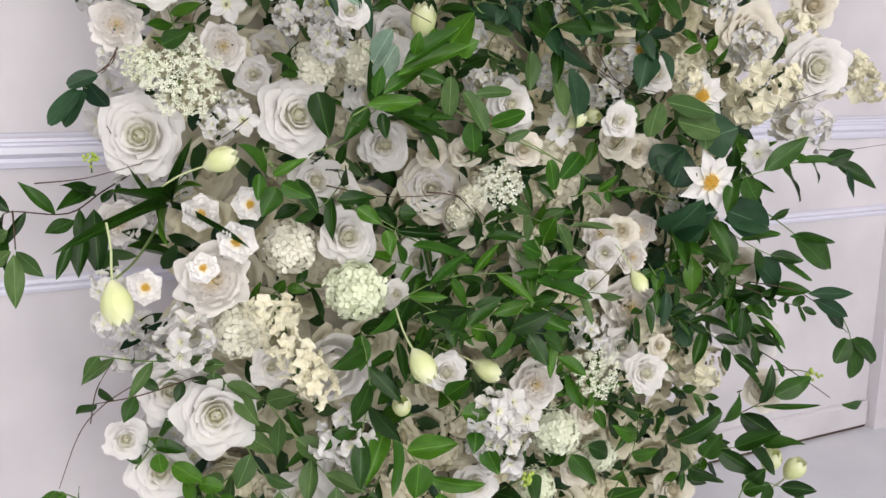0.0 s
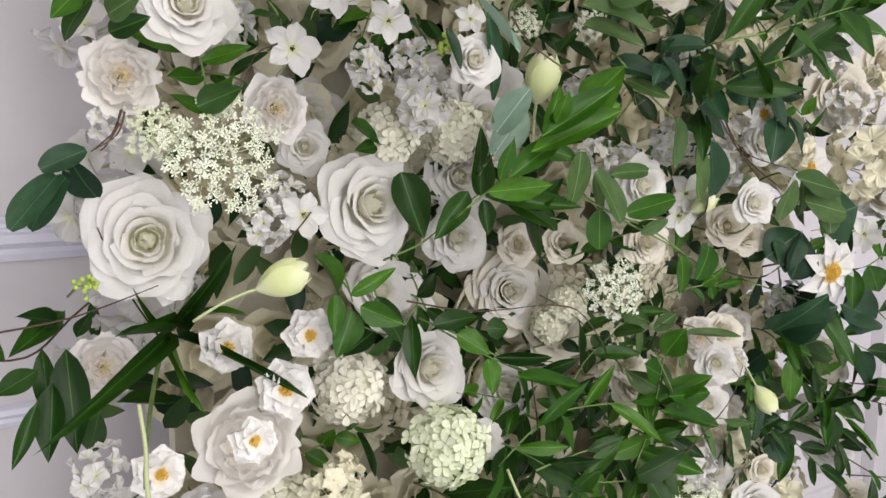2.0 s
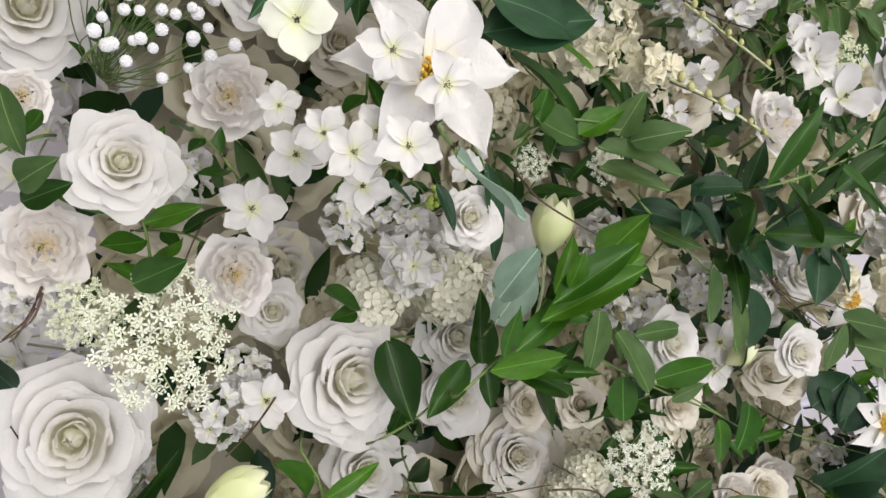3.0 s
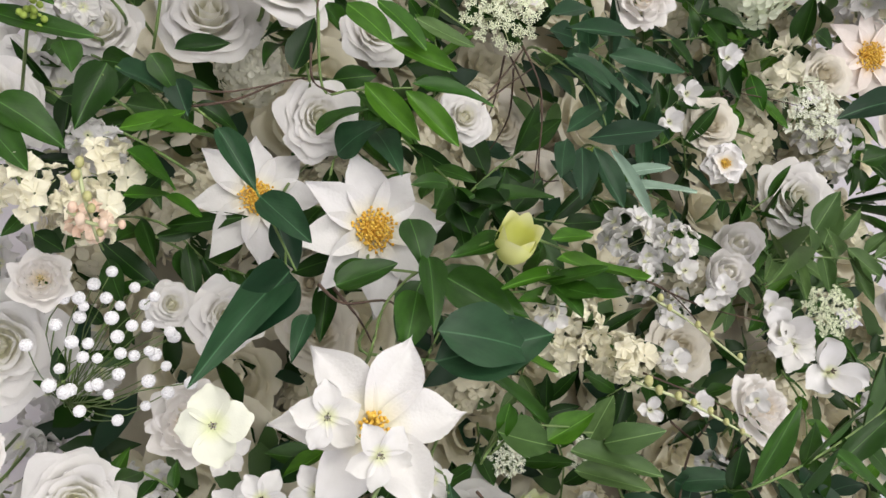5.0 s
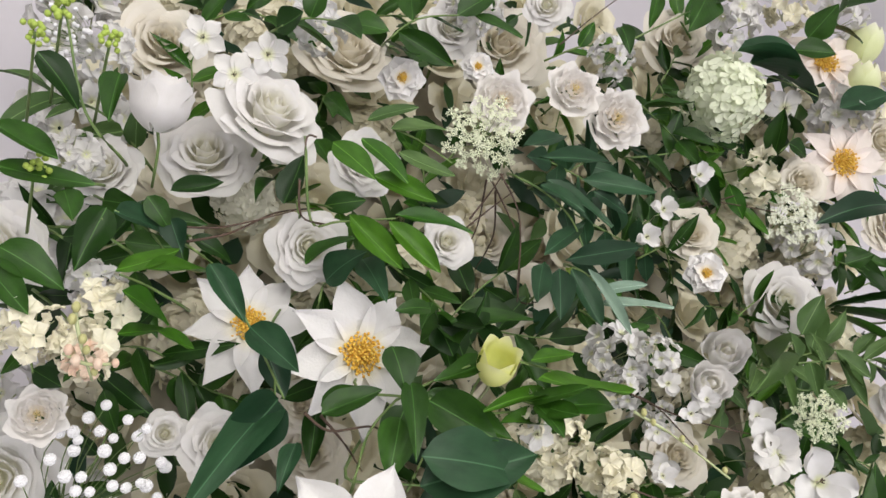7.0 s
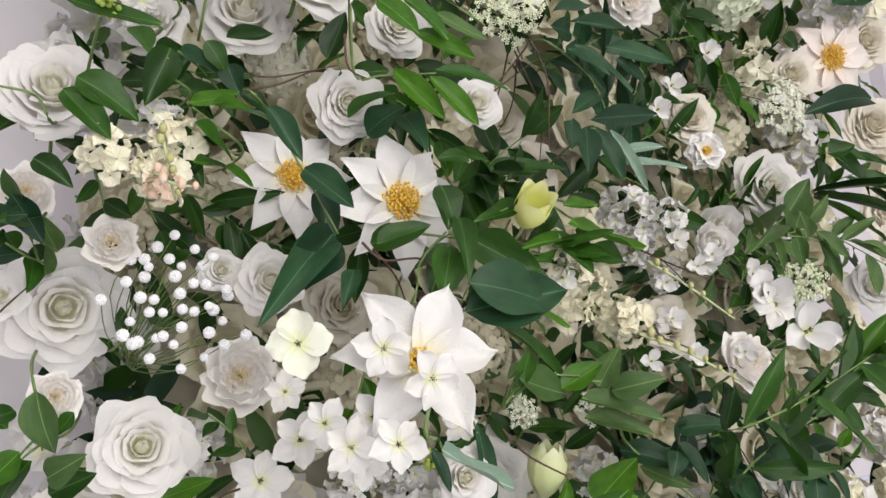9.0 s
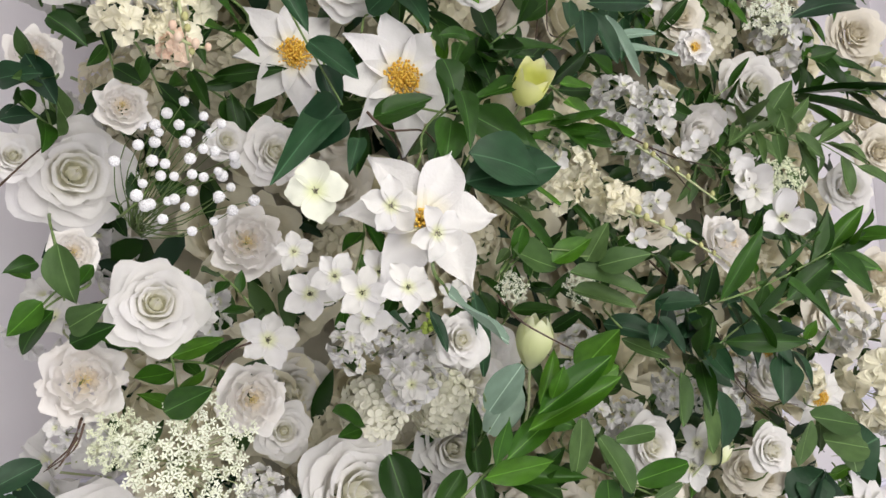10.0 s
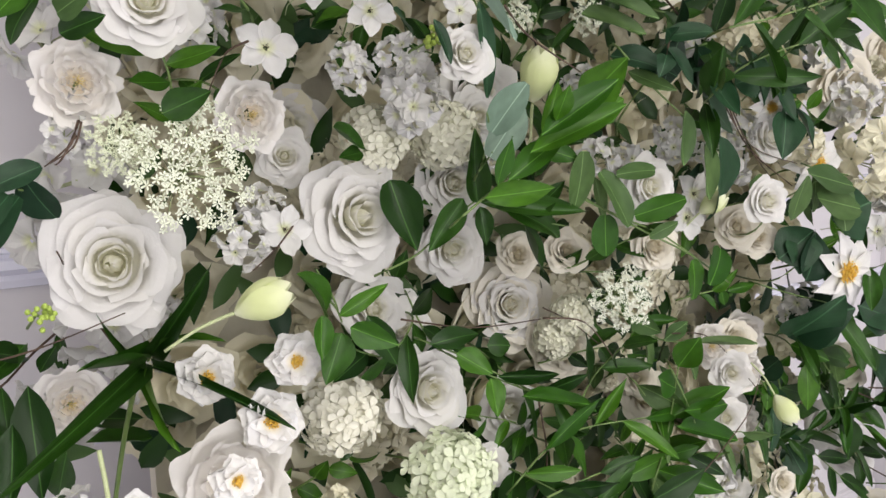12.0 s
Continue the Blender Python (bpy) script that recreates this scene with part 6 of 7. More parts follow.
spray("lance", "m", (0.640, 1.420, 0.735), [(-0.107, -0.237, 0.084), (-0.021, -0.217, 0.109), (0.084, -0.215, 0.117)], auto=(7, 0.081, 0.030), seed=77)
spray("lance", "g", (0.781, 1.420, 0.925), [(-0.096, -0.174, 0.039), (-0.039, -0.203, -0.035), (0.060, -0.240, -0.058)], auto=(7, 0.076, 0.030), seed=78)
spray("lance", "d", (0.532, 1.420, 1.000), [(-0.035, -0.095, 0.016), (-0.005, -0.154, -0.028), (0.037, -0.182, -0.046)], auto=(9, 0.065, 0.024), seed=79)
spray("lance", "m", (0.853, 1.420, 0.783), [(-0.117, -0.195, 0.063), (-0.093, -0.209, -0.002), (-0.063, -0.214, -0.071)], auto=(6, 0.079, 0.036), seed=80)
spray("lance", "d", (0.458, 1.420, 0.770), [(-0.074, -0.228, 0.075), (-0.074, -0.267, 0.001), (-0.089, -0.264, -0.085)], auto=(9, 0.094, 0.033), seed=81)
spray("lance", "g", (0.267, 1.420, 0.662), [(-0.030, -0.161, 0.066), (0.034, -0.199, -0.032), (0.083, -0.225, -0.102)], auto=(9, 0.096, 0.038), seed=82)
spray("lance", "g", (0.212, 1.420, 0.626), [(-0.022, -0.144, 0.062), (0.008, -0.165, -0.016), (0.056, -0.198, -0.072)], auto=(7, 0.084, 0.036), seed=83)
spray("ovate", "m", (0.502, 1.420, 0.562), [(-0.083, -0.235, 0.112), (-0.029, -0.254, 0.048), (0.014, -0.277, -0.024)], auto=(9, 0.092, 0.048), seed=84)
spray("ovate", "m", (0.640, 1.420, 0.612), [(-0.107, -0.238, 0.105), (-0.075, -0.262, 0.057), (-0.058, -0.294, 0.025)], auto=(5, 0.065, 0.035), seed=85)
spray("lance", "g", (0.130, 1.420, 0.765), [(-0.015, -0.164, 0.055), (-0.076, -0.222, 0.078), (-0.140, -0.302, 0.121)], auto=(8, 0.061, 0.026), seed=86)
spray("lance", "d", (0.137, 1.420, 0.727), [(-0.014, -0.141, 0.051), (-0.092, -0.147, 0.037), (-0.158, -0.191, 0.050)], auto=(7, 0.056, 0.024), twig=True, seed=87)
spray("oval", "m", (0.053, 1.420, 0.612), [(-0.005, -0.135, 0.060), (0.051, -0.151, 0.006), (0.099, -0.183, -0.029)], auto=(9, 0.049, 0.034), seed=88)
spray("ovate", "d", (0.028, 1.297, 0.630), [(0.038, 0.004, 0.041), (0.066, 0.007, 0.064)], auto=(4, 0.055, 0.033), seed=89)
spray("oval", "m", (-0.035, 1.271, 0.588), [(-0.029, -0.016, 0.034), (-0.051, -0.033, 0.057)], auto=(4, 0.045, 0.030), seed=90)
spray("ovate", "d", (1.104, 1.276, 0.477), [(0.126, -0.033, 0.043), (0.233, -0.068, 0.098)], auto=(6, 0.099, 0.049), twig=True, seed=91)
spray("ovate", "d", (1.112, 1.277, 0.374), [(0.079, -0.046, 0.086), (0.156, -0.113, 0.113)], auto=(7, 0.094, 0.048), seed=92)
spray("lance", "d", (1.383, 1.420, 1.026), [(-0.250, -0.257, 0.039), (-0.071, -0.225, 0.062), (0.058, -0.218, 0.062)], auto=(10, 0.093, 0.040), seed=93)
spray("lance", "d", (1.296, 1.227, 0.979), [(0.067, -0.002, -0.041), (0.092, -0.012, -0.066)], [(0.061, -0.016, -0.048, 0.205, 0.001, -0.139, 0.058), (0.049, -0.016, -0.047, 0.180, -0.021, -0.071, 0.026), (-0.032, -0.032, -0.005, 0.039, -0.022, 0.013, 0.016)], seed=94)
spray("ovate", "b", (1.137, 1.420, 1.025), [(-0.140, -0.175, 0.026), (-0.102, -0.209, 0.061), (-0.052, -0.243, 0.095)], [(-0.120, -0.218, 0.028, -0.094, -0.222, 0.103, 0.067), (-0.082, -0.167, -0.071, -0.076, -0.257, 0.002, 0.093), (0.007, -0.226, -0.041, 0.169, -0.196, -0.056, 0.083), (-0.069, -0.227, 0.115, 0.011, -0.237, 0.138, 0.091), (-0.117, -0.208, 0.096, -0.140, -0.224, 0.043, 0.054)], seed=95)
spray("oval", "g", (1.041, 1.420, 1.115), [(-0.155, -0.211, 0.019), (-0.124, -0.234, 0.060), (-0.050, -0.251, 0.090)], [(-0.170, -0.243, 0.049, -0.146, -0.230, 0.102, 0.050), (-0.109, -0.249, 0.038, -0.109, -0.269, 0.099, 0.053), (-0.077, -0.252, 0.100, 0.035, -0.252, 0.077, 0.043), (-0.046, -0.248, 0.064, 0.047, -0.257, 0.043, 0.048)], seed=96)
spray("lance", "m", (1.209, 1.420, 0.904), [(-0.121, -0.142, 0.034), (0.014, -0.137, -0.077), (0.135, -0.139, -0.167)], auto=(8, 0.091, 0.036), seed=97)
spray("lance", "d", (1.088, 1.291, 0.875), [(0.121, 0.040, -0.136), (0.228, 0.003, -0.245)], auto=(10, 0.089, 0.036), seed=98)
spray("oval", "b", (1.149, 1.420, 0.843), [(-0.100, -0.123, 0.034), (-0.036, -0.106, -0.037), (-0.007, -0.113, -0.102)], auto=(6, 0.064, 0.041), seed=99)
spray("lance", "d", (1.305, 1.420, 0.950), [(-0.182, -0.198, 0.040), (-0.053, -0.180, -0.031), (0.045, -0.184, -0.075)], auto=(8, 0.092, 0.040), seed=100)
spray("lance", "b", (1.277, 1.240, 0.831), [(0.124, -0.026, -0.032), (0.240, -0.057, -0.128)], [(0.141, -0.042, -0.043, 0.228, -0.064, -0.088, 0.037), (0.123, -0.041, -0.028, 0.223, -0.076, -0.031, 0.029), (0.173, -0.046, -0.058, 0.245, -0.040, -0.126, 0.032)], twig=True, seed=101)
spray("oval", "d", (1.519, 1.204, 0.736), [(0.008, -0.017, -0.036), (-0.006, -0.031, -0.043)], [(-0.013, -0.030, -0.043, -0.053, -0.037, -0.090, 0.040), (-0.005, -0.031, -0.043, 0.019, -0.027, -0.141, 0.050), (0.003, -0.032, -0.044, 0.075, -0.040, -0.107, 0.040)], seed=102)
spray("oval", "d", (1.253, 1.264, 0.828), [(0.103, -0.015, -0.045), (0.162, -0.042, -0.065)], auto=(9, 0.032, 0.022), twig=True, seed=103)
spray("oval", "m", (1.346, 1.284, 0.662), [(0.072, -0.076, -0.059), (0.125, -0.110, -0.102)], [(0.017, -0.046, -0.019, 0.023, -0.067, -0.052, 0.020), (0.172, -0.104, -0.126, 0.292, -0.067, -0.153, 0.021)], twig=True, seed=104)
spray("blade", "d", (1.286, 1.220, 0.553), [(0.014, -0.018, 0.007), (0.010, -0.025, 0.010)], [(0.008, -0.023, 0.010, 0.139, -0.070, 0.006, 0.015),], seed=105)
spray("oval", "b", (1.491, 1.207, 1.080), [(-0.025, -0.019, -0.009), (-0.048, -0.037, -0.019)], [(-0.046, -0.036, -0.007, -0.022, -0.040, -0.067, 0.021),], seed=106)
spray("lance", "g", (0.766, 1.420, 1.020), [(-0.090, -0.166, 0.026), (-0.027, -0.182, -0.017), (0.043, -0.188, -0.032)], auto=(7, 0.069, 0.030), seed=107)
spray("ovate", "d", (0.763, 1.420, 0.367), [(-0.129, -0.240, 0.148), (0.022, -0.150, 0.119), (0.139, -0.136, 0.140)], auto=(7, 0.087, 0.050), seed=108)
spray("ovate", "m", (1.068, 1.420, 0.285), [(-0.085, -0.113, 0.076), (-0.041, -0.126, 0.180), (-0.061, -0.164, 0.290)], auto=(6, 0.094, 0.046), seed=109)
spray("ovate", "d", (1.245, 1.206, 0.326), [(0.010, -0.032, 0.081), (0.200, 0.026, -0.016)], auto=(6, 0.088, 0.045), seed=110)
spray("lance", "d", (0.421, 1.420, 1.060), [(-0.044, -0.148, 0.019), (-0.088, -0.165, -0.014), (-0.148, -0.188, 0.011)], auto=(6, 0.068, 0.027), seed=111)
spray("ovate", "g", (0.139, 1.420, 0.759), [(-0.012, -0.123, 0.042), (0.021, -0.139, 0.023), (0.051, -0.164, -0.013)], auto=(6, 0.071, 0.037), seed=112)
spray("lance", "d", (0.676, 1.420, 1.093), [(-0.066, -0.140, 0.014), (-0.028, -0.196, 0.047), (-0.019, -0.220, 0.058)], auto=(6, 0.067, 0.027), seed=113)
spray("ovate", "b", (0.042, 1.420, 1.580), [(-0.016, -0.154, -0.033), (-0.035, -0.206, -0.002), (-0.049, -0.228, 0.008)], [(-0.045, -0.231, 0.010, -0.020, -0.211, -0.022, 0.023), (-0.063, -0.213, -0.008, -0.037, -0.242, -0.007, 0.023), (-0.061, -0.195, -0.036, -0.028, -0.190, -0.026, 0.019)], seed=114)
spray("ovate", "d", (0.050, 1.420, 1.743), [(-0.029, -0.252, -0.099), (-0.042, -0.264, -0.083), (-0.066, -0.273, -0.083)], [(-0.025, -0.282, -0.082, 0.007, -0.299, -0.123, 0.026), (-0.042, -0.269, -0.134, -0.016, -0.282, -0.156, 0.019)], seed=115)
spray("ovate", "d", (0.103, 1.420, 1.498), [(-0.020, -0.161, -0.022), (0.009, -0.159, 0.011), (0.028, -0.149, 0.056)], auto=(6, 0.032, 0.014), seed=116)
spray("lance", "d", (0.253, 1.420, 1.377), [(-0.061, -0.199, 0.002), (-0.085, -0.222, 0.024), (-0.110, -0.240, 0.040)], auto=(6, 0.035, 0.014), seed=117)
spray("ovate", "d", (0.175, 1.420, 1.638), [(-0.018, -0.131, -0.021), (0.030, -0.126, -0.041), (0.066, -0.155, -0.060)], auto=(7, 0.049, 0.022), seed=118)
spray("lance", "d", (0.558, 1.420, 1.699), [(-0.130, -0.234, -0.053), (-0.094, -0.232, -0.021), (-0.059, -0.236, 0.005)], auto=(8, 0.064, 0.026), seed=119)
spray("ovate", "d", (0.117, 1.420, 1.821), [(-0.013, -0.169, -0.060), (0.026, -0.177, -0.081), (0.072, -0.178, -0.093)], auto=(7, 0.051, 0.023), seed=120)
spray("lance", "d", (0.444, 1.420, 1.701), [(-0.085, -0.198, -0.045), (-0.123, -0.201, -0.086), (-0.143, -0.209, -0.129)], auto=(7, 0.058, 0.022), seed=121)
spray("lance", "b", (0.718, 1.420, 1.914), [(-0.151, -0.207, -0.095), (-0.083, -0.221, -0.062), (-0.007, -0.225, -0.006)], auto=(9, 0.068, 0.024), seed=122)
spray("lance", "d", (0.918, 1.420, 1.991), [(-0.160, -0.168, -0.091), (-0.059, -0.155, -0.062), (0.040, -0.143, -0.023)], auto=(8, 0.070, 0.028), seed=123)
spray("ovate", "d", (1.021, 1.420, 2.147), [(-0.152, -0.142, -0.102), (-0.138, -0.151, -0.168), (-0.101, -0.146, -0.233)], auto=(7, 0.070, 0.034), seed=124)
spray("ovate", "d", (1.225, 1.420, 2.037), [(-0.131, -0.102, -0.061), (-0.066, -0.113, -0.075), (-0.016, -0.134, -0.056)], auto=(7, 0.073, 0.036), seed=125)
spray("lance", "d", (1.406, 1.420, 1.890), [(-0.135, -0.091, -0.039), (-0.084, -0.112, -0.071), (-0.046, -0.131, -0.103)], auto=(7, 0.086, 0.032), seed=126)
spray("lance", "d", (0.585, 1.420, 1.708), [(-0.134, -0.229, -0.054), (-0.088, -0.228, -0.069), (-0.024, -0.220, -0.072)], auto=(8, 0.069, 0.026), seed=127)
spray("ovate", "d", (0.075, 1.420, 1.777), [(-0.005, -0.176, -0.055), (0.022, -0.191, -0.072), (0.053, -0.198, -0.066)], auto=(6, 0.049, 0.022), seed=128)
spray("lance", "d", (0.051, 1.420, 1.688), [(-0.000, -0.186, -0.040), (0.010, -0.210, -0.076), (0.017, -0.212, -0.107)], auto=(6, 0.041, 0.016), seed=129)
spray("ovate", "d", (0.386, 1.420, 1.951), [(-0.063, -0.171, -0.085), (-0.092, -0.180, -0.127), (-0.118, -0.189, -0.158)], auto=(6, 0.053, 0.024), seed=130)
spray("lance", "d", (0.789, 1.420, 1.726), [(-0.161, -0.199, -0.051), (-0.135, -0.223, -0.081), (-0.106, -0.253, -0.098)], auto=(7, 0.059, 0.023), seed=131)
spray("lance", "g", (1.159, 1.420, 1.649), [(-0.125, -0.103, -0.017), (-0.119, -0.159, -0.058), (0.022, -0.132, -0.045)], auto=(7, 0.066, 0.025), seed=132)
spray("lance", "d", (0.478, 1.420, 1.771), [(-0.087, -0.186, -0.056), (-0.071, -0.216, -0.087), (-0.063, -0.248, -0.117)], auto=(7, 0.052, 0.021), seed=133)

spray("ovate", "g", (0.061, 1.36, 1.576), [(-0.037, -0.12, -0.012), (-0.056, -0.16, 0.01)], auto=(6, 0.045, 0.022), seed=301)
spray("ovate", "d", (0.051, 1.36, 1.567), [(-0.032, -0.11, -0.016), (-0.056, -0.16, -0.013)], auto=(5, 0.045, 0.022), seed=302)
spray("lance", "b", (0.867, 1.36, 1.848), [(-0.192, -0.14, -0.017), (-0.31, -0.2, -0.021)], auto=(10, 0.075, 0.026), seed=303)
spray("lance", "b", (0.885, 1.36, 1.803), [(-0.207, -0.14, -0.026), (-0.334, -0.21, -0.03)], auto=(10, 0.075, 0.026), seed=304)
spray("ovate", "g", (1.377, 1.36, 1.657), [(-0.375, -0.16, -0.036), (-0.569, -0.22, -0.057)], auto=(9, 0.06, 0.022), seed=305)
spray("lance", "d", (0.509, 1.36, 1.692), [(-0.108, -0.21, -0.067), (-0.122, -0.26, -0.065)], auto=(7, 0.06, 0.024), seed=306)
spray("lance", "d", (0.576, 1.36, 1.629), [(-0.118, -0.23, -0.062), (-0.118, -0.28, -0.078)], auto=(7, 0.065, 0.024), seed=307)
spray("ovate", "b", (0.922, 1.36, 1.406), [(-0.258, -0.21, -0.01), (-0.329, -0.26, -0.052)], auto=(8, 0.05, 0.026), twig=True, seed=308)
spray("ovate", "b", (1.008, 1.36, 1.385), [(-0.302, -0.21, -0.01), (-0.342, -0.26, -0.054)], auto=(8, 0.05, 0.026), twig=True, seed=309)
spray("lance", "d", (1.078, 1.36, 1.329), [(-0.18, -0.21, 0.056), (-0.137, -0.26, 0.108)], auto=(9, 0.075, 0.028), seed=310)

# ---------------------------------------------------------------- bare twigs
twig((0.5, 1.2, 1.819), [(0.013, -0.01, -0.044), (0.02, -0.02, -0.087), (0.003, -0.03, -0.152)], 0.0013)
twig((0.503, 1.21, 1.817), [(0.009, 0.04, -0.04), (0.001, 0.07, -0.074)], 0.0013)
twig((0.514, 1.21, 1.805), [(0.025, 0.05, -0.035), (0.021, 0.09, -0.067)], 0.0013)
twig((0.264, 1.15, 1.761), [(-0.002, -0.01, -0.038), (0.027, 0.01, -0.036)], 0.0013)
twig((0.25, 1.1, 1.549), [(0.02, 0.0, -0.014), (0.059, 0.0, -0.012), (0.092, 0.02, -0.033)], 0.0013)
twig((0.27, 1.12, 1.549), [(0.021, 0.0, -0.024), (0.047, 0.03, -0.044)], 0.0013)
twig((0.38, 1.1, 1.389), [(0.028, 0.0, -0.026), (0.091, 0.0, -0.056)], 0.0013)
twig((0.642, 1.15, 1.428), [(0.099, 0.0, -0.074), (0.137, 0.0, -0.135)], 0.0013)
twig((0.177, 1.2, 1.709), [(0.038, 0.0, 0.012), (0.087, 0.02, 0.044), (0.135, 0.04, 0.061)], 0.0013)
twig((0.883, 1.3, 1.874), [(0.078, -0.02, -0.003), (0.173, -0.04, -0.014)], 0.0013)
twig((0.891, 1.3, 1.848), [(0.099, -0.02, 0.037), (0.234, -0.04, 0.062)], 0.0013)
twig((0.107, 1.4, 1.036), [(-0.047, -0.04, 0.079), (-0.079, -0.1, 0.148)], 0.0013)
twig((0.05, 1.27, 1.297), [(-0.012, -0.02, -0.021), (-0.029, -0.02, -0.036)], 0.0013)
twig((0.829, 1.2, 1.309), [(0.044, 0.0, -0.056), (0.146, 0.0, -0.112)], 0.0013)
twig((0.505, 1.2, 1.071), [(0.054, -0.01, -0.011), (0.089, -0.02, -0.055)], 0.0013)
twig((0.512, 1.22, 0.975), [(0.013, 0.0, -0.088), (-0.018, 0.0, -0.136)], 0.0013)
twig((0.349, 1.25, 1.084), [(0.093, 0.0, -0.023), (0.186, -0.01, -0.025)], 0.0013)
twig((0.037, 1.242, 0.795), [(-0.050, 0.004, -0.030), (-0.085, 0.006, -0.070), (-0.119, 0.006, -0.151)])
twig((-0.070, 1.192, 1.114), [(0.063, 0.022, 0.002), (0.140, 0.052, 0.017)])
twig((-0.031, 1.260, 0.735), [(0.013, -0.026, 0.062), (0.039, -0.089, 0.124)])
twig((0.043, 1.244, 1.284), [(-0.013, -0.001, -0.020), (-0.018, -0.001, -0.024)])
twig((0.048, 1.244, 1.295), [(-0.008, -0.000, -0.021), (-0.031, -0.001, -0.036)])
twig((0.227, 1.239, 1.195), [(-0.028, -0.025, -0.017), (-0.057, -0.041, -0.033)])
twig((0.171, 1.169, 1.712), [(0.035, 0.009, 0.007), (0.095, 0.003, 0.027)])
twig((0.280, 1.148, 1.805), [(-0.010, 0.002, -0.006), (-0.004, 0.012, -0.071), (0.008, 0.010, -0.082)])
twig((0.459, 1.116, 1.782), [(0.012, -0.006, -0.036), (0.007, -0.014, -0.074), (-0.020, -0.041, -0.137), (0.005, -0.035, -0.138)])
twig((0.569, 1.136, 1.964), [(0.060, 0.004, 0.055), (0.128, 0.011, 0.113)])
twig((0.435, 1.141, 1.740), [(0.031, 0.004, 0.035), (0.048, 0.005, 0.057)])
twig((0.426, 1.139, 1.727), [(0.037, 0.003, 0.029), (0.067, 0.005, 0.051)])
twig((-0.019, 1.202, 1.486), [(0.022, 0.020, 0.027), (0.041, 0.026, 0.047)])
twig((0.677, 1.108, 1.332), [(0.124, 0.052, -0.062), (0.228, 0.082, -0.117)])
twig((0.730, 1.125, 1.309), [(0.121, 0.054, -0.054), (0.238, 0.064, -0.080)])
twig((0.589, 1.299, 1.057), [(0.025, -0.026, -0.018), (0.053, -0.048, -0.048)])
twig((0.748, 1.222, 1.012), [(0.140, 0.045, -0.038), (0.159, -0.028, -0.110)])
twig((0.714, 1.167, 0.821), [(0.118, 0.001, 0.071), (0.184, 0.026, 0.113)])
twig((0.573, 1.111, 1.477), [(0.040, -0.024, -0.021), (0.100, -0.034, -0.047)])
twig((0.609, 1.142, 1.572), [(0.039, -0.035, -0.030), (0.081, -0.079, -0.051)])
twig((0.611, 1.151, 1.574), [(0.026, -0.020, -0.018), (0.047, -0.055, -0.072)])
twig((0.167, 1.168, 1.356), [(-0.014, 0.018, -0.009), (-0.022, 0.043, -0.038)])
twig((1.405, 1.209, 1.112), [(0.101, 0.014, -0.004), (0.228, 0.019, 0.004)])
twig((1.319, 1.215, 1.212), [(0.083, 0.005, 0.017), (0.233, 0.063, 0.047)])

twig((0.111, 1.41, 1.034), [(-0.031, -0.08, -0.029), (-0.063, -0.19, -0.044), (-0.091, -0.31, -0.039)], 0.003, True)


def RIGHT(z):
    """The flower wall's outer edge at the height z."""
    return min(1.50, 1.36 + 0.12 * (z - 0.5))


# ---------------------------------------------------------------- filler at the back of the arrangement
rng = random.Random(77)
for row in range(24):
    for col in range(15):
        x = 0.07 + 0.094 * (col + 0.5 * (row % 2)) + rng.uniform(-0.03, 0.03)
        z = 0.10 + 0.092 * row + rng.uniform(-0.03, 0.03)
        if x > RIGHT(z) - 0.05:
            continue
        kind = "truss" if x < 0.125 else "backhead" if rng.random() < 0.25 else "filler"
        bloom(kind, x, 1.45 + rng.uniform(-0.05, 0.03), z, rng.uniform(0.050, 0.070), (rng.uniform(-0.5, 0.4), -1, rng.uniform(-0.4, 0.5)), rng.randrange(100))

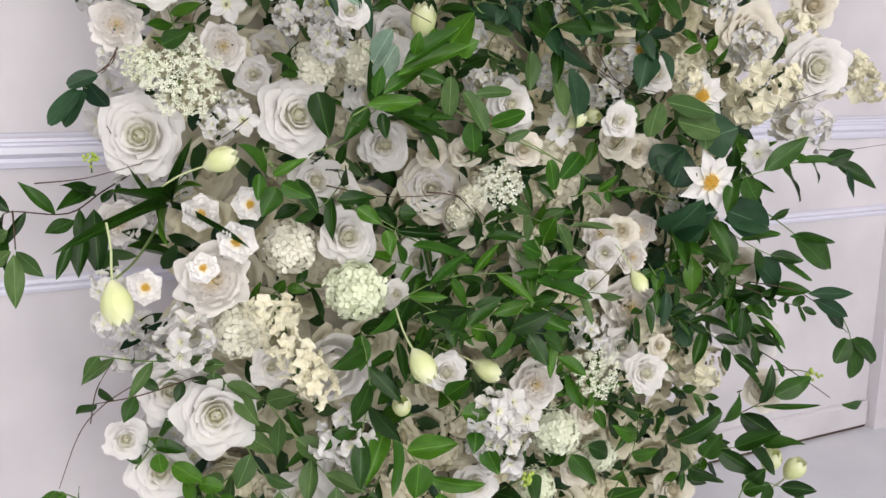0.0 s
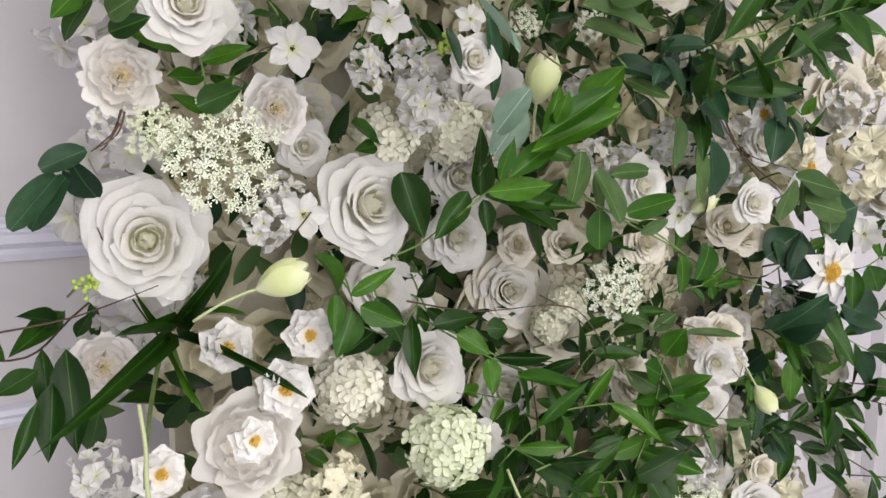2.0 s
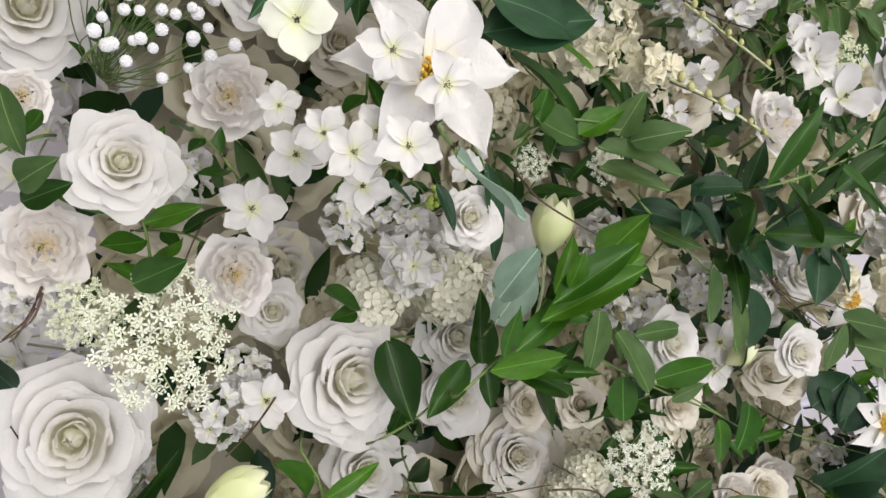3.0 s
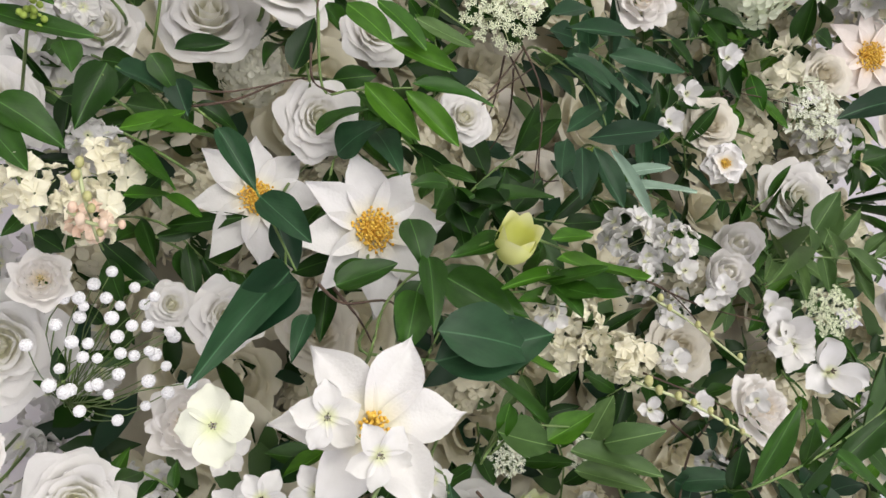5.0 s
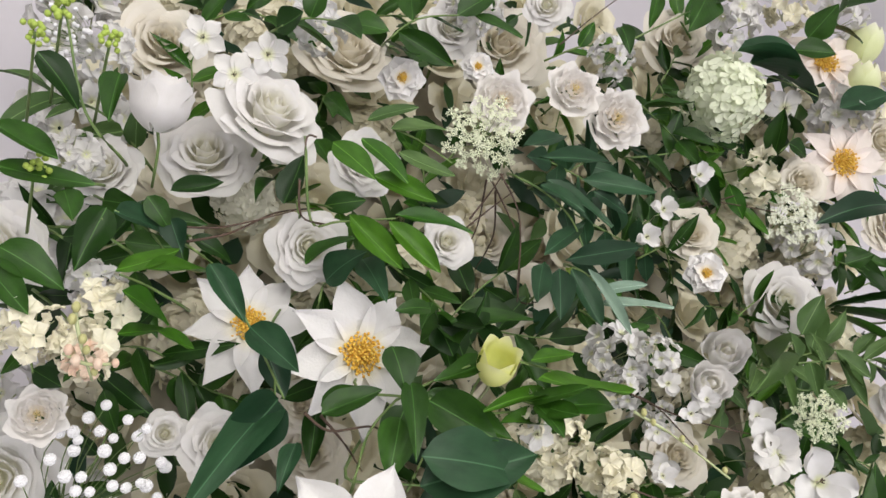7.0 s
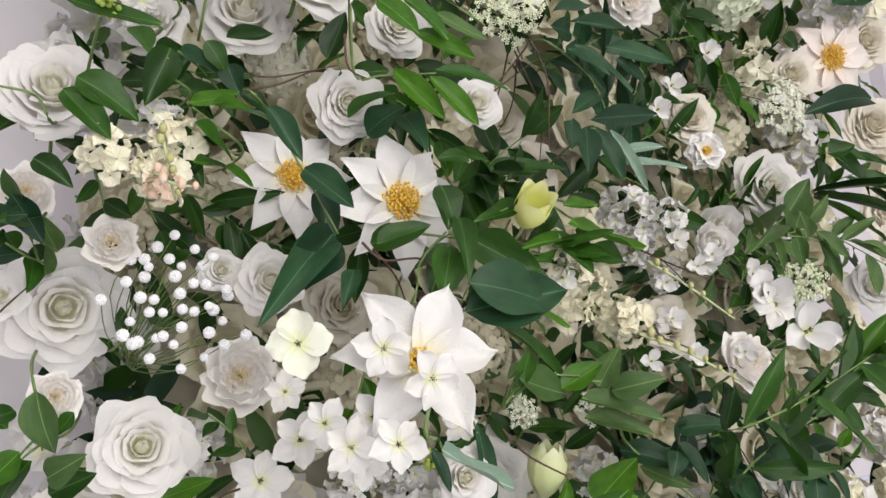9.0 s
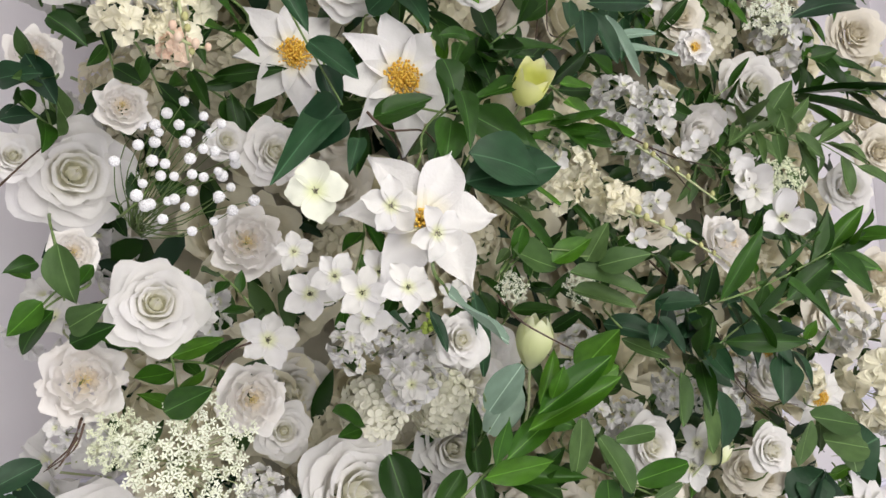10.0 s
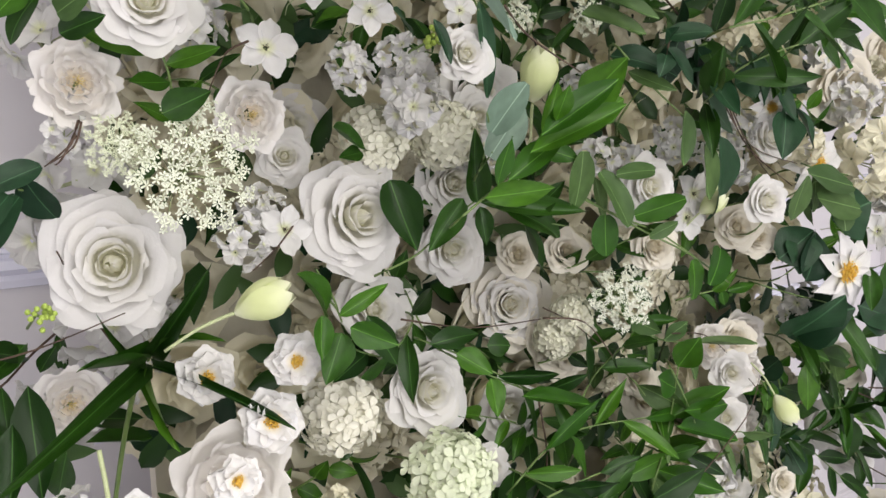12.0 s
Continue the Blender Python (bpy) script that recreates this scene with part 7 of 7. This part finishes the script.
# dense small greenery between the stems
mats = [L_DARK, L_BLUE, L_GREY]
leaves, index = [], []
for i in range(1900):
    x, z = 0.06 + 1.36 * rng.random(), rng.uniform(0.1, 2.2)
    if x > RIGHT(z) - 0.02 or (x < 0.45 and rng.random() < 0.35):
        continue
    y = rng.uniform(1.36, 1.47)
    m = Matrix.Translation((x, y, z)) @ facing((rng.uniform(-0.7, 0.7), -1, rng.uniform(-0.5, 0.9)), rng.uniform(0, TAU)) @ Matrix.Diagonal((rng.uniform(0.018, 0.028), rng.uniform(0.045, 0.075), 0.05, 1))
    piece = moved(leaf_mesh("lance" if i % 3 else "ovate", i % 11, 2, 5), m)
    leaves.append(piece)
    index += [rng.choice((0, 0, 1, 2))] * len(piece[1])
tagged(new("background_foliage", mesh("background_foliage", *join(leaves), None, mats, index)), "dense dark green leaves deep between the flower stems", "artificial foliage", "", "stuff")

for i in range(138):
    x, z = 0.05 + 1.38 * rng.random(), rng.uniform(0.3, 2.18)
    if x < 0.45 and z < 1.5 and rng.random() < 0.6:
        continue
    if x > RIGHT(z) - 0.03:
        continue
    a, q = rng.uniform(0, TAU), rng.uniform(0.08, 0.14)
    d = Vector((q * math.cos(a), -0.03, q * math.sin(a)))
    spray(rng.choice(["lance", "lance", "ovate"]), rng.choice("dddmmg"), (x, 1.36 + rng.uniform(-0.06, 0.03), z), [d * 0.5 + Vector((0, -0.02, 0.01)), d], auto=(rng.randrange(5, 9), rng.uniform(0.045, 0.07), rng.uniform(0.018, 0.028)), seed=500 + i)

EDGE = [(0.14, 0.02), (1.2, 0.02), (1.24, 0.85), (1.32, 1.25), (1.34, 2.15), (0.14, 2.2)]
n = len(EDGE)
backing = structure("flower_wall_backing", ([(x, y, z) for y in (1.50, 1.53) for x, z in EDGE], [tuple(range(n)), tuple(range(2 * n - 1, n - 1, -1))] + [(i, n + i, n + (i + 1) % n, (i + 1) % n) for i in range(n)]), BACK, "ivory cloth backing panel of the flower wall")

for row in list(STOCK.values()):
    for ob in row:
        if ob in FIRST:
            for o in (*ob.children_recursive, ob):
                bpy.data.objects.remove(o)
